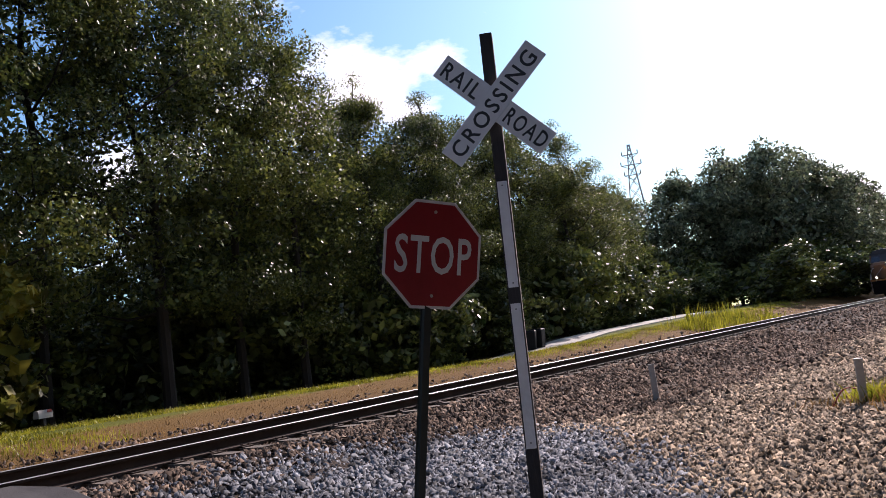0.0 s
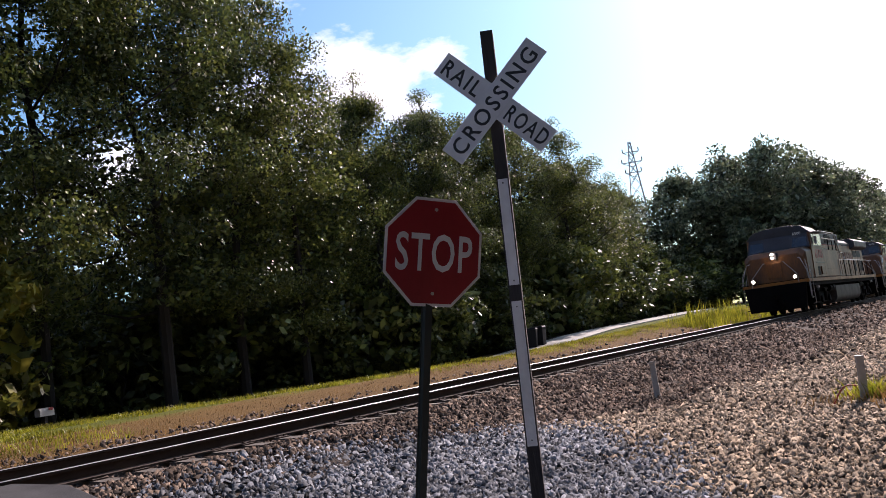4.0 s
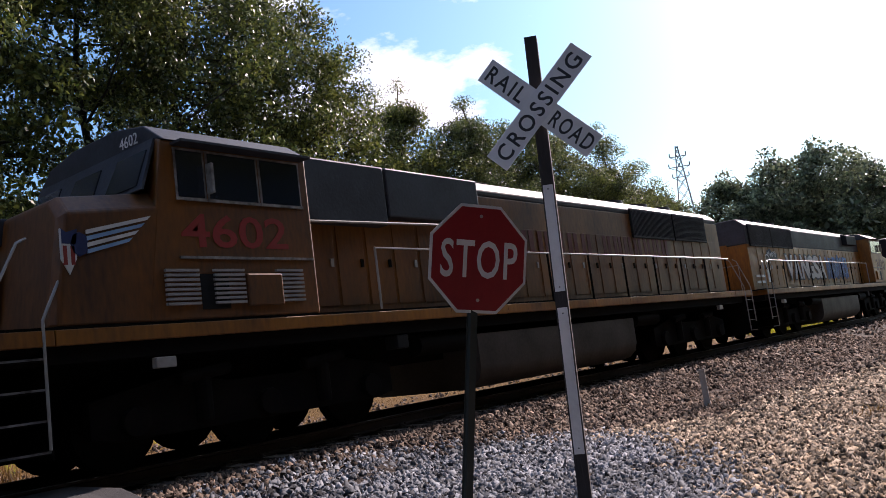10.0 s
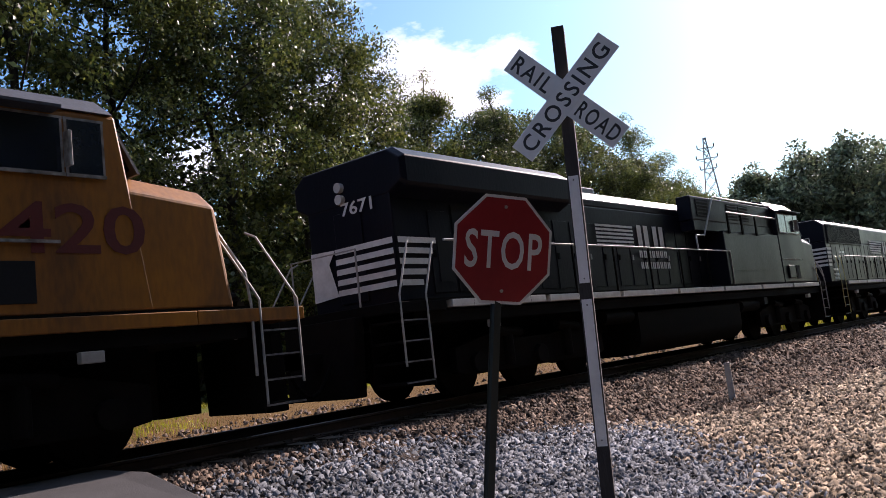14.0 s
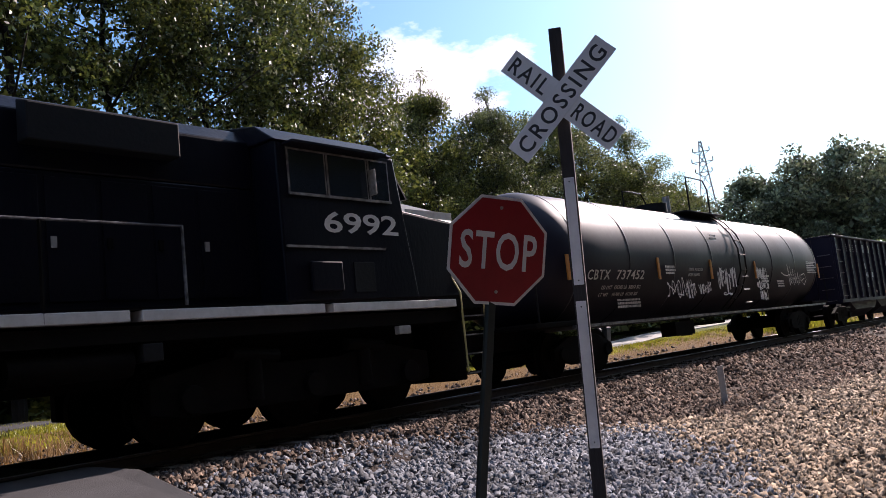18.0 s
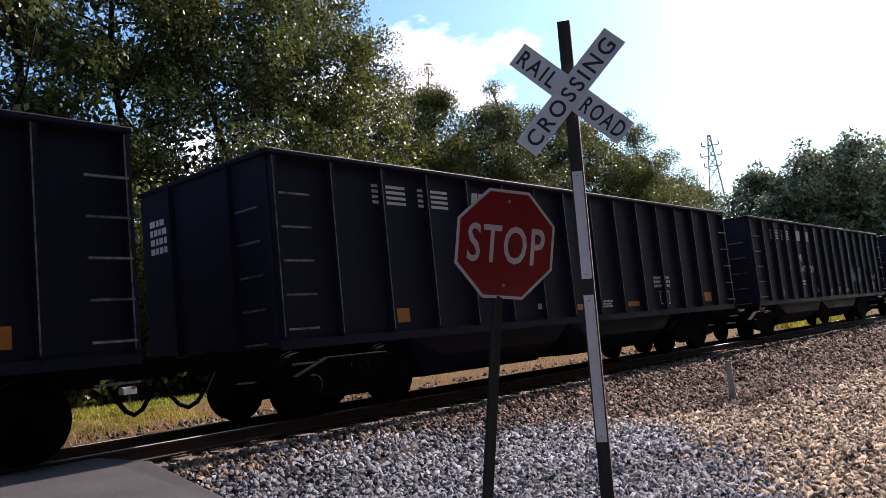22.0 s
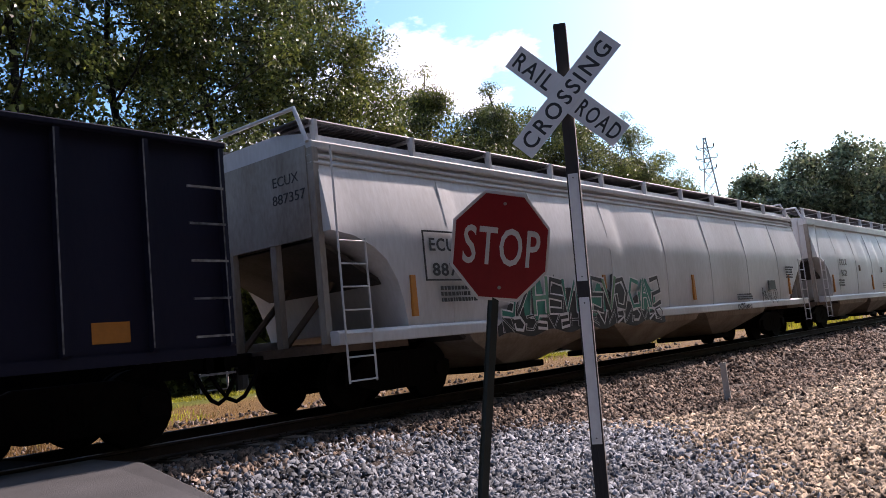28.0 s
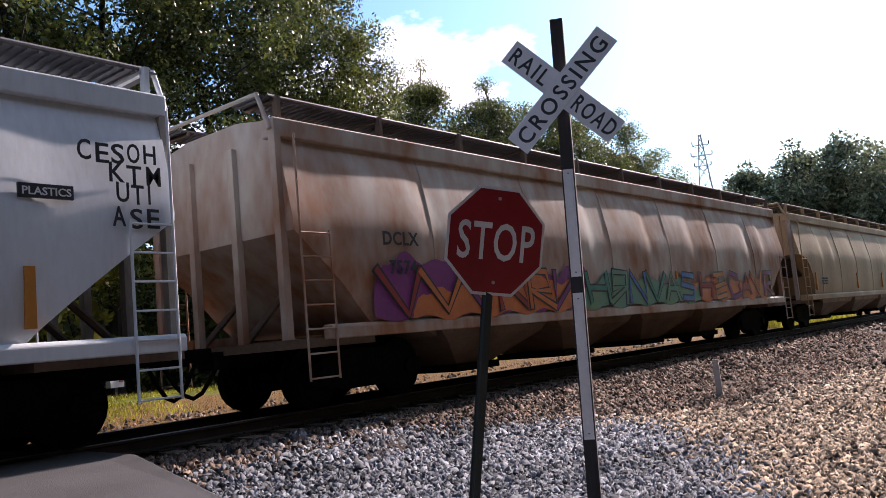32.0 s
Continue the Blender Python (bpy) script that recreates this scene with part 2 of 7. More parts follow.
# ---- geometry helpers ----
class G:
    """Plain vertex and face lists; rev mirrors along x inside a length L."""

    def __init__(self, L=0.0, rev=False):
        self.v, self.f, self.L, self.rev = [], [], L, rev

    def add(self, vs, fs):
        o = len(self.v)
        if self.rev:
            vs = [(self.L - x, y, z) for x, y, z in vs]
            fs = [tuple(reversed(f)) for f in fs]
        self.v += [tuple(p) for p in vs]
        self.f += [tuple(i + o for i in f) for f in fs]
        return self

    def box(self, x0, x1, y0, y1, z0, z1):
        return self.add([(x0, y0, z0), (x1, y0, z0), (x1, y1, z0), (x0, y1, z0), (x0, y0, z1), (x1, y0, z1), (x1, y1, z1), (x0, y1, z1)],
                        [(3, 2, 1, 0), (4, 5, 6, 7), (0, 1, 5, 4), (1, 2, 6, 5), (2, 3, 7, 6), (3, 0, 4, 7)])

    def loft(self, rings, cap=True):
        """rings of equal point counts, joined one after another."""
        n = len(rings[0])
        vs = [p for r in rings for p in r]
        fs = [(i * n + j, i * n + (j + 1) % n, (i + 1) * n + (j + 1) % n, (i + 1) * n + j) for i in range(len(rings) - 1) for j in range(n)]
        if cap:
            fs += [tuple(reversed(range(n))), tuple(range((len(rings) - 1) * n, len(rings) * n))]
        return self.add(vs, fs)

    def prism_x(self, prof, x0, x1):
        """prof: (y, z) points, seen from +x, anticlockwise."""
        return self.loft([[(x0, y, z) for y, z in prof], [(x1, y, z) for y, z in prof]])

    def prism_y(self, prof, y0, y1):
        """prof: (x, z) points."""
        return self.loft([[(x, y1, z) for x, z in prof], [(x, y0, z) for x, z in prof]])

    def cyl(self, a, b, r, seg=10, r2=None):
        a, b = Vector(a), Vector(b)
        d = (b - a).normalized()
        u = d.orthogonal().normalized()
        w = d.cross(u)
        ring = lambda c, q: [tuple(c + (u * math.cos(k * math.tau / seg) + w * math.sin(k * math.tau / seg)) * q) for k in range(seg)]
        return self.loft([ring(a, r), ring(b, r if r2 is None else r2)])

    def tube(self, pts, r, seg=6):
        ps = [Vector(p) for p in pts]
        u, rings = None, []
        for i, p in enumerate(ps):
            d = (ps[min(i + 1, len(ps) - 1)] - p).normalized() + (p - ps[max(i - 1, 0)]).normalized()
            d = d.normalized() if d.length > 1e-6 else (ps[1] - ps[0]).normalized()
            u = d.orthogonal() if u is None else u - d * u.dot(d)
            u.normalize()
            w = d.cross(u)
            rings.append([tuple(p + (u * math.cos(k * math.tau / seg) + w * math.sin(k * math.tau / seg)) * r) for k in range(seg)])
        return self.loft(rings)


def part(name, g, material, parent=None, label="", smooth=False, bevel=0.0):
    """One mesh object, from a G, under a thing or a part."""
    me = bpy.data.meshes.new(name)
    me.from_pydata(g.v, [], g.f)
    me.materials.append(material)
    if smooth:
        me.polygons.foreach_set("use_smooth", [True] * len(me.polygons))
        me.set_sharp_from_angle(angle=radians(40))
    me.update()
    ob = new(name, me)
    ob.parent = parent
    if bevel:
        bv = ob.modifiers.new("edge", "BEVEL")
        bv.width, bv.segments, bv.limit_method = bevel, 2, "ANGLE"
    if label:
        ob["label"] = label
    return ob


def thing(name, label, category, group="", at=None, kind=""):
    e = new(name)
    e.empty_display_size = 0.3
    if at is not None:
        e.matrix_world = at
    return tagged(e, label, category, group, kind)


def text(name, body, size, material, parent, m, label="", align="LEFT", thick=0.002, squeeze=1.0, spacing=1.0, bold=0.0, width=0.0):
    """Raised letters of the built-in font as a mesh; m: their pose in the parent's space."""
    cu = bpy.data.curves.new(name, "FONT")
    cu.body, cu.size, cu.extrude, cu.align_x, cu.space_character, cu.offset, cu.resolution_u = body, size, thick, align, spacing, bold, 3
    tmp = bpy.data.objects.new(name, cu)
    scene.collection.objects.link(tmp)
    me = bpy.data.meshes.new_from_object(tmp.evaluated_get(bpy.context.evaluated_depsgraph_get()))
    bpy.data.objects.remove(tmp)
    me.materials.clear()
    me.materials.append(material)
    if width:
        xs = [v.co.x for v in me.vertices]
        squeeze = width / (max(xs) - min(xs))
    ob = new(name, me)
    ob.parent = parent
    ob.matrix_local = m @ Matrix.Diagonal((squeeze, 1, 1, 1))
    if label:
        ob["label"] = label
    return ob


def side(x, z, y=-1.56):
    """Pose of writing on a side that faces the near (-y) side."""
    return pose(x, y, z, 90, 0, 0)


def stuff_mesh(name, verts, faces, material, label, category, parent=None, kind="stuff"):
    """A large mesh from arrays; faces of one size."""
    verts, faces = np.asarray(verts, np.float32), np.asarray(faces, np.int32)
    me = bpy.data.meshes.new(name)
    me.vertices.add(len(verts))
    me.vertices.foreach_set("co", verts.ravel())
    k = faces.shape[1]
    me.loops.add(faces.size)
    me.loops.foreach_set("vertex_index", faces.ravel())
    me.polygons.add(len(faces))
    me.polygons.foreach_set("loop_start", np.arange(0, faces.size, k, dtype=np.int32))
    me.materials.append(material)
    me.update()
    me.validate()
    ob = new(name, me)
    ob.parent = parent
    return tagged(ob, label, category, "", kind)


# ---- ground: one sheet, with the raised track bed ----
TRACK_Y = 9.6
PROFILE_Y = (-3.0, 3.2, 6.2, 7.0, 8.0, 11.2, 12.5, 14.0, 16.5, 400.0)
PROFILE_Z = (-0.76, -0.76, -0.64, -0.52, -0.22, -0.22, -0.44, -0.36, -0.02, 0.02)


def crest(x):
    """Where the far verge is highest; behind it the ground falls towards the woods."""
    return float(np.interp(x, (5, 11, 16, 22, 30), (22.5, 22.0, 19.2, 17.9, 17.4)))


def ground_z(x, y):
    z = float(np.interp(y, PROFILE_Y, PROFILE_Z))
    if y > 13.0:
        z += min(1.0, (y - 13.0) / 5.0) * float(np.interp(x, (-200, 28, 70, 200), (0, 0, 0.75, 1.2)))
    # dip added to hide the pale lane where tree shade would darken it
    fall = float(np.interp(x, (4, 9, 32, 46), (0, 0.55, 0.55, 0)))
    return z - fall * min(1.0, max(0.0, (y - crest(x)) / 1.6))


def ground_sheet():
    xs = [-900, -500, -300, -160, -90, -50] + [i * 1.5 for i in range(-20, 80)] + [125, 135, 150, 180, 230, 300, 420, 600, 900]
    ys = [-900, -400, -150, -60, -25, -10, -4] + [i * 0.4 for i in range(-5, 53)] + [22, 24, 28, 34, 44, 70, 150, 400, 900]
    rng = np.random.default_rng(4)
    verts = [(x, y, ground_z(x, y) + (rng.normal(0, 0.018) if abs(y - TRACK_Y) > 2.2 and abs(y) < 30 else 0) - 0.012) for x in xs for y in ys]
    n = len(ys)
    faces = [(i * n + j, (i + 1) * n + j, (i + 1) * n + j + 1, i * n + j + 1) for i in range(len(xs) - 1) for j in range(n - 1)]
    m = bpy.data.materials.new("ground_gravel_grass_litter")
    m.use_nodes = True
    nd, l = m.node_tree.nodes, m.node_tree.links
    b = nd["Principled BSDF"]
    tc, sep = nd.new("ShaderNodeTexCoord"), nd.new("ShaderNodeSeparateXYZ")
    l.new(tc.outputs["Object"], sep.inputs[0])
    edge = nd.new("ShaderNodeTexNoise")
    edge.inputs["Scale"].default_value, edge.inputs["Detail"].default_value = 0.5, 6.0
    l.new(tc.outputs["Object"], edge.inputs["Vector"])
    wob = nd.new("ShaderNodeMath")
    wob.operation, wob.inputs[1].default_value = "MULTIPLY_ADD", 3.0
    l.new(edge.outputs["Fac"], wob.inputs[0])
    l.new(sep.outputs["Y"], wob.inputs[2])
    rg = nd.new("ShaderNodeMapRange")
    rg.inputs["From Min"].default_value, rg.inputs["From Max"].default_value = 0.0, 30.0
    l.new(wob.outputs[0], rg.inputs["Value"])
    ramp = nd.new("ShaderNodeValToRGB")
    cr = ramp.color_ramp
    # tones below the stones are kept dark to paint shade into their gaps
    cr.elements[0].position, cr.elements[0].color = 0.0, (0.155, 0.115, 0.086, 1)
    cr.elements[1].position, cr.elements[1].color = 0.25, (0.11, 0.084, 0.066, 1)
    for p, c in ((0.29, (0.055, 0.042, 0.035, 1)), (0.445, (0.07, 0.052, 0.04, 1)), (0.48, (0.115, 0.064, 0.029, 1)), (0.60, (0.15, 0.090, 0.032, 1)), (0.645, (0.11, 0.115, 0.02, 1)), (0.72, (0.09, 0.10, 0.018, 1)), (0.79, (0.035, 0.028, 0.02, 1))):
        e = cr.elements.new(p)
        e.color = c
    l.new(rg.outputs["Result"], ramp.inputs["Fac"])
    fine = nd.new("ShaderNodeTexNoise")
    fine.inputs["Scale"].default_value, fine.inputs["Detail"].default_value = 26.0, 6.0
    l.new(tc.outputs["Object"], fine.inputs["Vector"])
    vv = nd.new("ShaderNodeMapRange")
    vv.inputs["To Min"].default_value, vv.inputs["To Max"].default_value = 0.45, 1.55
    l.new(fine.outputs["Fac"], vv.inputs["Value"])
    hsv = nd.new("ShaderNodeHueSaturation")
    l.new(vv.outputs["Result"], hsv.inputs["Value"])
    l.new(ramp.outputs["Color"], hsv.inputs["Color"])
    l.new(hsv.outputs["Color"], b.inputs["Base Color"])
    b.inputs["Roughness"].default_value, b.inputs["Specular IOR Level"].default_value = 0.95, 0.08
    bp = nd.new("ShaderNodeBump")
    bp.inputs["Strength"].default_value, bp.inputs["Distance"].default_value = 0.9, 0.04
    l.new(fine.outputs["Fac"], bp.inputs["Height"])
    l.new(bp.outputs["Normal"], b.inputs["Normal"])
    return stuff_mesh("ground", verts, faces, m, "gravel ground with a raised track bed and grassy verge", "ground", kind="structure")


ground_sheet()


def slab(name, outline, top, thick, material, label, category):
    """A flat slab with an outline of (x, y) and its own height at each corner."""
    g = G()
    g.loft([[(x, y, z - thick) for (x, y), z in zip(outline, top)], [(x, y, z) for (x, y), z in zip(outline, top)]])
    return tagged(part(name, g, material, bevel=0.02), label, category, "", "structure")


slab("road_near", [(-5.5, -14), (0.4, -14), (2.05, 0.0), (3.46, 4.83), (4.35, 7.7), (4.35, 8.72), (-4.2, 8.72), (-4.5, 7)], [-0.62, -0.62, -0.55, -0.18, -0.045, -0.03, -0.03, -0.05], 0.3,
     M_ASPHALT, "worn grey asphalt road ramping up to the crossing", "road")
slab("road_crossing", [(-4.1, 8.98), (4.1, 8.98), (4.1, 10.22), (-4.1, 10.22)], [-0.02] * 4, 0.15, M_ASPHALT, "asphalt crossing panel between the rails", "road")
slab("road_far", [(-4.2, 10.48), (3.2, 10.48), (3.4, 14.2), (5.5, 18.2), (9.5, 20.0), (9.5, 23.0), (-30, 23.0), (-30, 20.0), (-6, 19.6)], [-0.03, -0.03, 0.0, 0.04, 0.06, 0.06, 0.06, 0.06, 0.04], 0.2,
     M_ASPHALT, "asphalt road beyond the rails turning along the trees", "road")


def side_road():
    """The pale road along the far side, following the ground."""
    rings = []
    for i in range(19):
        x = 9.5 + i * 3.2
        y0 = max(20.1, crest(x) + 1.7) + 0.010 * max(0, x - 40) ** 1.3
        z = ground_z(x, y0 + 0.2) + 0.05
        rings.append([(x, y0, z - 0.15), (x, y0 + 2.9, z - 0.15), (x, y0 + 2.9, z + 0.02), (x, y0, z)])
    return tagged(part("road_side", G().loft(rings), M_PATH), "pale paved lane running beside the trees", "road", "", "structure")


side_road()


# ---- track ----
X0, X1 = -380.0, 520.0
track = thing("railway_track", "single railway track of steel rails on wooden ties", "railway track", kind="structure")
RAIL_PROF = [(-0.07, -0.172), (0.07, -0.172), (0.07, -0.155), (0.012, -0.135), (0.010, -0.045), (0.036, -0.032), (0.036, -0.006), (-0.036, -0.006), (-0.036, -0.032), (-0.010, -0.045), (-0.012, -0.135), (-0.07, -0.155)]
HEAD_PROF = [(-0.036, -0.006), (0.036, -0.006), (0.030, 0.0), (-0.030, 0.0)]
for yy in (TRACK_Y - 0.755, TRACK_Y + 0.755):
    rail = part("rail", G().prism_x([(y + yy, z) for y, z in RAIL_PROF], X0, X1), M_RAIL, track)
    part("rail_head", G().prism_x([(y + yy, z) for y, z in HEAD_PROF], X0, X1), M_RAILTOP, rail, "polished running surface")


def ties():
    rng = random.Random(7)
    shapes = []
    for k in range(4):
        g = G()
        e = [rng.uniform(-0.03, 0.03) for _ in range(4)]
        g.loft([[(-0.11, -1.29 + e[0], -0.36), (0.11, -1.29 + e[1], -0.36), (0.115, -1.30 + e[1], -0.185), (-0.115, -1.30 + e[0], -0.185)],
                [(-0.11, 1.29 + e[2], -0.36), (0.11, 1.29 + e[3], -0.36), (0.115, 1.30 + e[3], -0.185), (-0.115, 1.30 + e[2], -0.185)]])
        me = bpy.data.meshes.new("tie")
        me.from_pydata(g.v, [], [tuple(reversed(f)) for f in g.f])
        me.materials.append(M_TIE)
        me.update()
        shapes.append(me)
    plate = G()
    for s in (-0.755, 0.755):
        plate.box(-0.09, 0.09, s - 0.17, s + 0.17, -0.185, -0.168)
        for dx in (-0.06, 0.06):
            for dy in (-0.1, 0.1):
                plate.box(dx - 0.012, dx + 0.012, s + dy - 0.012, s + dy + 0.012, -0.17, -0.14)
    pme = bpy.data.meshes.new("tie_plate")
    pme.from_pydata(plate.v, [], plate.f)
    pme.materials.append(M_RAIL)
    n = 0
    rest_v, rest_f = [], []
    x = X0 + 0.3
    while x < X1:
        yaw = rng.uniform(-0.8, 0.8)
        if 4.4 < x < 96:
            t = new("tie", shapes[n % 4])
            t.parent, t.matrix_local = track, pose(x + rng.uniform(-0.03, 0.03), TRACK_Y + rng.uniform(-0.05, 0.05), rng.uniform(-0.012, 0.004), 0, 0, yaw)
            if x < 40:
                p = new("tie_plate", pme)
                p.parent, p.matrix_local = t, Matrix.Identity(4)
            n += 1
        elif x < -4.3 or x > 4.4:
            o = len(rest_v)
            rest_v += [(x + a * 0.11, TRACK_Y + c * 1.3, d) for a, c, d in ((-1, -1, -0.36), (1, -1, -0.36), (1, 1, -0.36), (-1, 1, -0.36), (-1, -1, -0.185), (1, -1, -0.185), (1, 1, -0.185), (-1, 1, -0.185))]
            rest_f += [tuple(i + o for i in f) for f in ((4, 5, 6, 7), (0, 1, 5, 4), (1, 2, 6, 5), (2, 3, 7, 6), (3, 0, 4, 7))]
        x += 0.55
    stuff_mesh("tie_row", rest_v, rest_f, M_TIE, "rows of wooden ties farther along the line", "", track)


# ---- stones ----
def stone_field(name, pts, sizes, material, label, seed):
    """Angular stones resting in the ground: eight corners each, turned and squashed at random."""
    rng = np.random.default_rng(seed)
    n = len(pts)
    wedge = np.array([(-1, -0.9, -0.7), (1, -0.9, -0.7), (1, 0.9, -0.7), (-1, 0.9, -0.7), (-0.6, 0, 0.9), (0.6, 0, 0.9)], np.float32) * 0.5
    v = np.repeat(wedge[None], n, 0) + rng.uniform(-0.24, 0.24, (n, 6, 3))
    v *= np.stack([rng.uniform(0.75, 1.35, n), rng.uniform(0.6, 1.0, n), rng.uniform(0.6, 1.1, n)], 1)[:, None, :] * sizes[:, None, None]
    a, b, c = (rng.uniform(0, math.tau, n) for _ in range(3))
    b, c = b * 0.16 - 0.5, c * 0.16 - 0.5
    for ang, i, j in ((b, 1, 2), (c, 0, 2), (a, 0, 1)):
        ca, sa = np.cos(ang)[:, None], np.sin(ang)[:, None]
        vi, vj = v[:, :, i].copy(), v[:, :, j].copy()
        v[:, :, i], v[:, :, j] = ca * vi - sa * vj, sa * vi + ca * vj
    v += np.asarray(pts)[:, None, :]
    f = np.array([(0, 1, 5), (0, 5, 4), (1, 2, 5), (2, 3, 4), (2, 4, 5), (3, 0, 4)])
    faces = (f[None] + (np.arange(n) * 6)[:, None, None]).reshape(-1, 3)
    return stuff_mesh(name, v.reshape(-1, 3), faces, material, label, "gravel")


def on_road(x, y):
    return x < np.interp(y, (-14, 0, 4.83, 7.7, 14.2), (0.5, 2.15, 3.55, 4.45, 3.5))


def gravel():
    rng = np.random.default_rng(11)
    kinds = {"ballast": [], "blue": [], "tan": []}
    sizes = {k: [] for k in kinds}
    for r0, r1, dens, s0, s1 in ((1.6, 3.8, 400, 0.026, 0.058), (3.8, 8.5, 820, 0.028, 0.062), (8.5, 13, 620, 0.030, 0.068), (13, 20, 320, 0.038, 0.078), (20, 34, 110, 0.05, 0.10), (34, 75, 14, 0.08, 0.15)):
        az0, az1 = radians(-12 if r0 > 12 else -38), radians(80)
        area = 0.5 * (r1 * r1 - r0 * r0) * (az1 - az0)
        n = int(area * dens)
        r = np.sqrt(rng.uniform(r0 * r0, r1 * r1, n))
        a = rng.uniform(az0, az1, n)
        s = rng.uniform(s0, s1, n) * rng.choice((0.8, 1.0, 1.25), n)
        for x, y, q in zip(r * np.cos(a), r * np.sin(a), s):
            if y > 15.0 or on_road(x, y) or (y > 12.0 and rng.random() < 0.86) or (abs(abs(y - TRACK_Y) - 0.755) < 0.09):
                continue
            w = noise.noise((x * 0.35, y * 0.5, 3.0)) * 1.2
            if y > np.interp(x, (8, 10.6, 13, 18.5, 35), (7.75, 6.6, 5.0, 4.5, 4.6)) + 0.4 * w + rng.normal(0, 0.22):
                k = "ballast"
            elif y > 0.7 * x - 2.5 + 0.8 * w + rng.normal(0, 0.35) and x < 11.2 + 0.8 * w + rng.normal(0, 0.4):
                k = "blue"
            else:
                k = "tan"
                if rng.random() < 0.22:
                    continue
            z = ground_z(x, y) + q * 0.20 - (0.03 if abs(y - TRACK_Y) < 1.35 else 0.0) + rng.uniform(-0.006, 0.012)
            kinds[k].append((x, y, z))
            sizes[k].append(q)
    for k, m, lab in (("ballast", M_STONE, "brown broken ballast stones of the track bed"), ("blue", M_GRAVEL, "loose blue-grey crushed gravel"), ("tan", M_FINES, "tan gravel and fines, brightened as sunlit")):
        stone_field({"ballast": "ballast_stones", "blue": "crushed_gravel", "tan": "gravel_fines"}[k], np.array(kinds[k]), np.array(sizes[k]), m, lab, len(k))


gravel()


# ---- grass and weeds ----
def blades(name, spots, material, label, seed, category="grass", lean=0.5):
    """Grass blades; spots: x, y, height, count, spread."""
    rng = np.random.default_rng(seed)
    v, f = [], []
    for x, y, h, n, spread in spots:
        for _ in range(n):
            px, py = x + rng.normal(0, spread), y + rng.normal(0, spread)
            hh, a = h * rng.uniform(0.5, 1.25), rng.uniform(0, math.tau)
            z, w = ground_z(px, py) - 0.02, hh * 0.02 + 0.006
            dx, dy = math.cos(a) * w, math.sin(a) * w
            lx, ly = rng.normal(0, lean) * hh * 0.6, rng.normal(0, lean) * hh * 0.6
            o = len(v)
            v += [(px - dx, py - dy, z), (px + dx, py + dy, z), (px + lx * 0.4 + dx * 0.7, py + ly * 0.4 + dy * 0.7, z + hh * 0.55), (px + lx * 0.4 - dx * 0.7, py + ly * 0.4 - dy * 0.7, z + hh * 0.55), (px + lx + dx * 0.1, py + ly, z + hh), (px + lx - dx * 0.1, py + ly, z + hh)]
            f += [(o, o + 1, o + 2, o + 3), (o + 3, o + 2, o + 4, o + 5)]
    return stuff_mesh(name, v, f, material, label, category)


_r = random.Random(3)
def verge(n, x0, x1, back, front, h0, h1, count, spread):
    """Tufts between two distances before the verge's crest."""
    spots = []
    for _ in range(n):
        x = x0 + (x1 - x0) * _r.random() ** 1.4
        spots.append((x, crest(x) + _r.uniform(back, front), _r.uniform(h0, h1), count, spread))
    return spots


blades("verge_grass", verge(3000, 4.5, 75, -1.7, 0.4, 0.07, 0.14, 12, 0.28), M_GRASS, "bright green grass along the far verge", 1)
blades("dry_verge_grass", [(_r.uniform(3.8, 70), _r.uniform(12.6, 17.0), _r.uniform(0.03, 0.075), 8, 0.4) for _ in range(2800)] + [(_r.uniform(3.6, 6.5), _r.uniform(12.6, 15.5), 0.25, 14, 0.3) for _ in range(60)],
       M_DRYGRASS, "dry yellow-brown grass at the edge of the ballast", 2)
blades("near_verge_grass", [(_r.uniform(3.7, 10.0), _r.uniform(15.2, 19.5), _r.uniform(0.06, 0.13), 14, 0.25) for _ in range(480)], M_GRASS, "yellow-green grass tufts beside the far rails", 6)
blades("tall_weeds", [(_r.uniform(43, 58), _r.uniform(13.6, 15.8), _r.uniform(0.25, 0.65), 40, 0.5) for _ in range(45)] + [(_r.uniform(46, 56), _r.uniform(13.8, 16.6), _r.uniform(0.35, 1.15), 20, 0.3) for _ in range(26)], M_GRASS, "tall green weeds beside the track", 5, "weeds", 0.3)


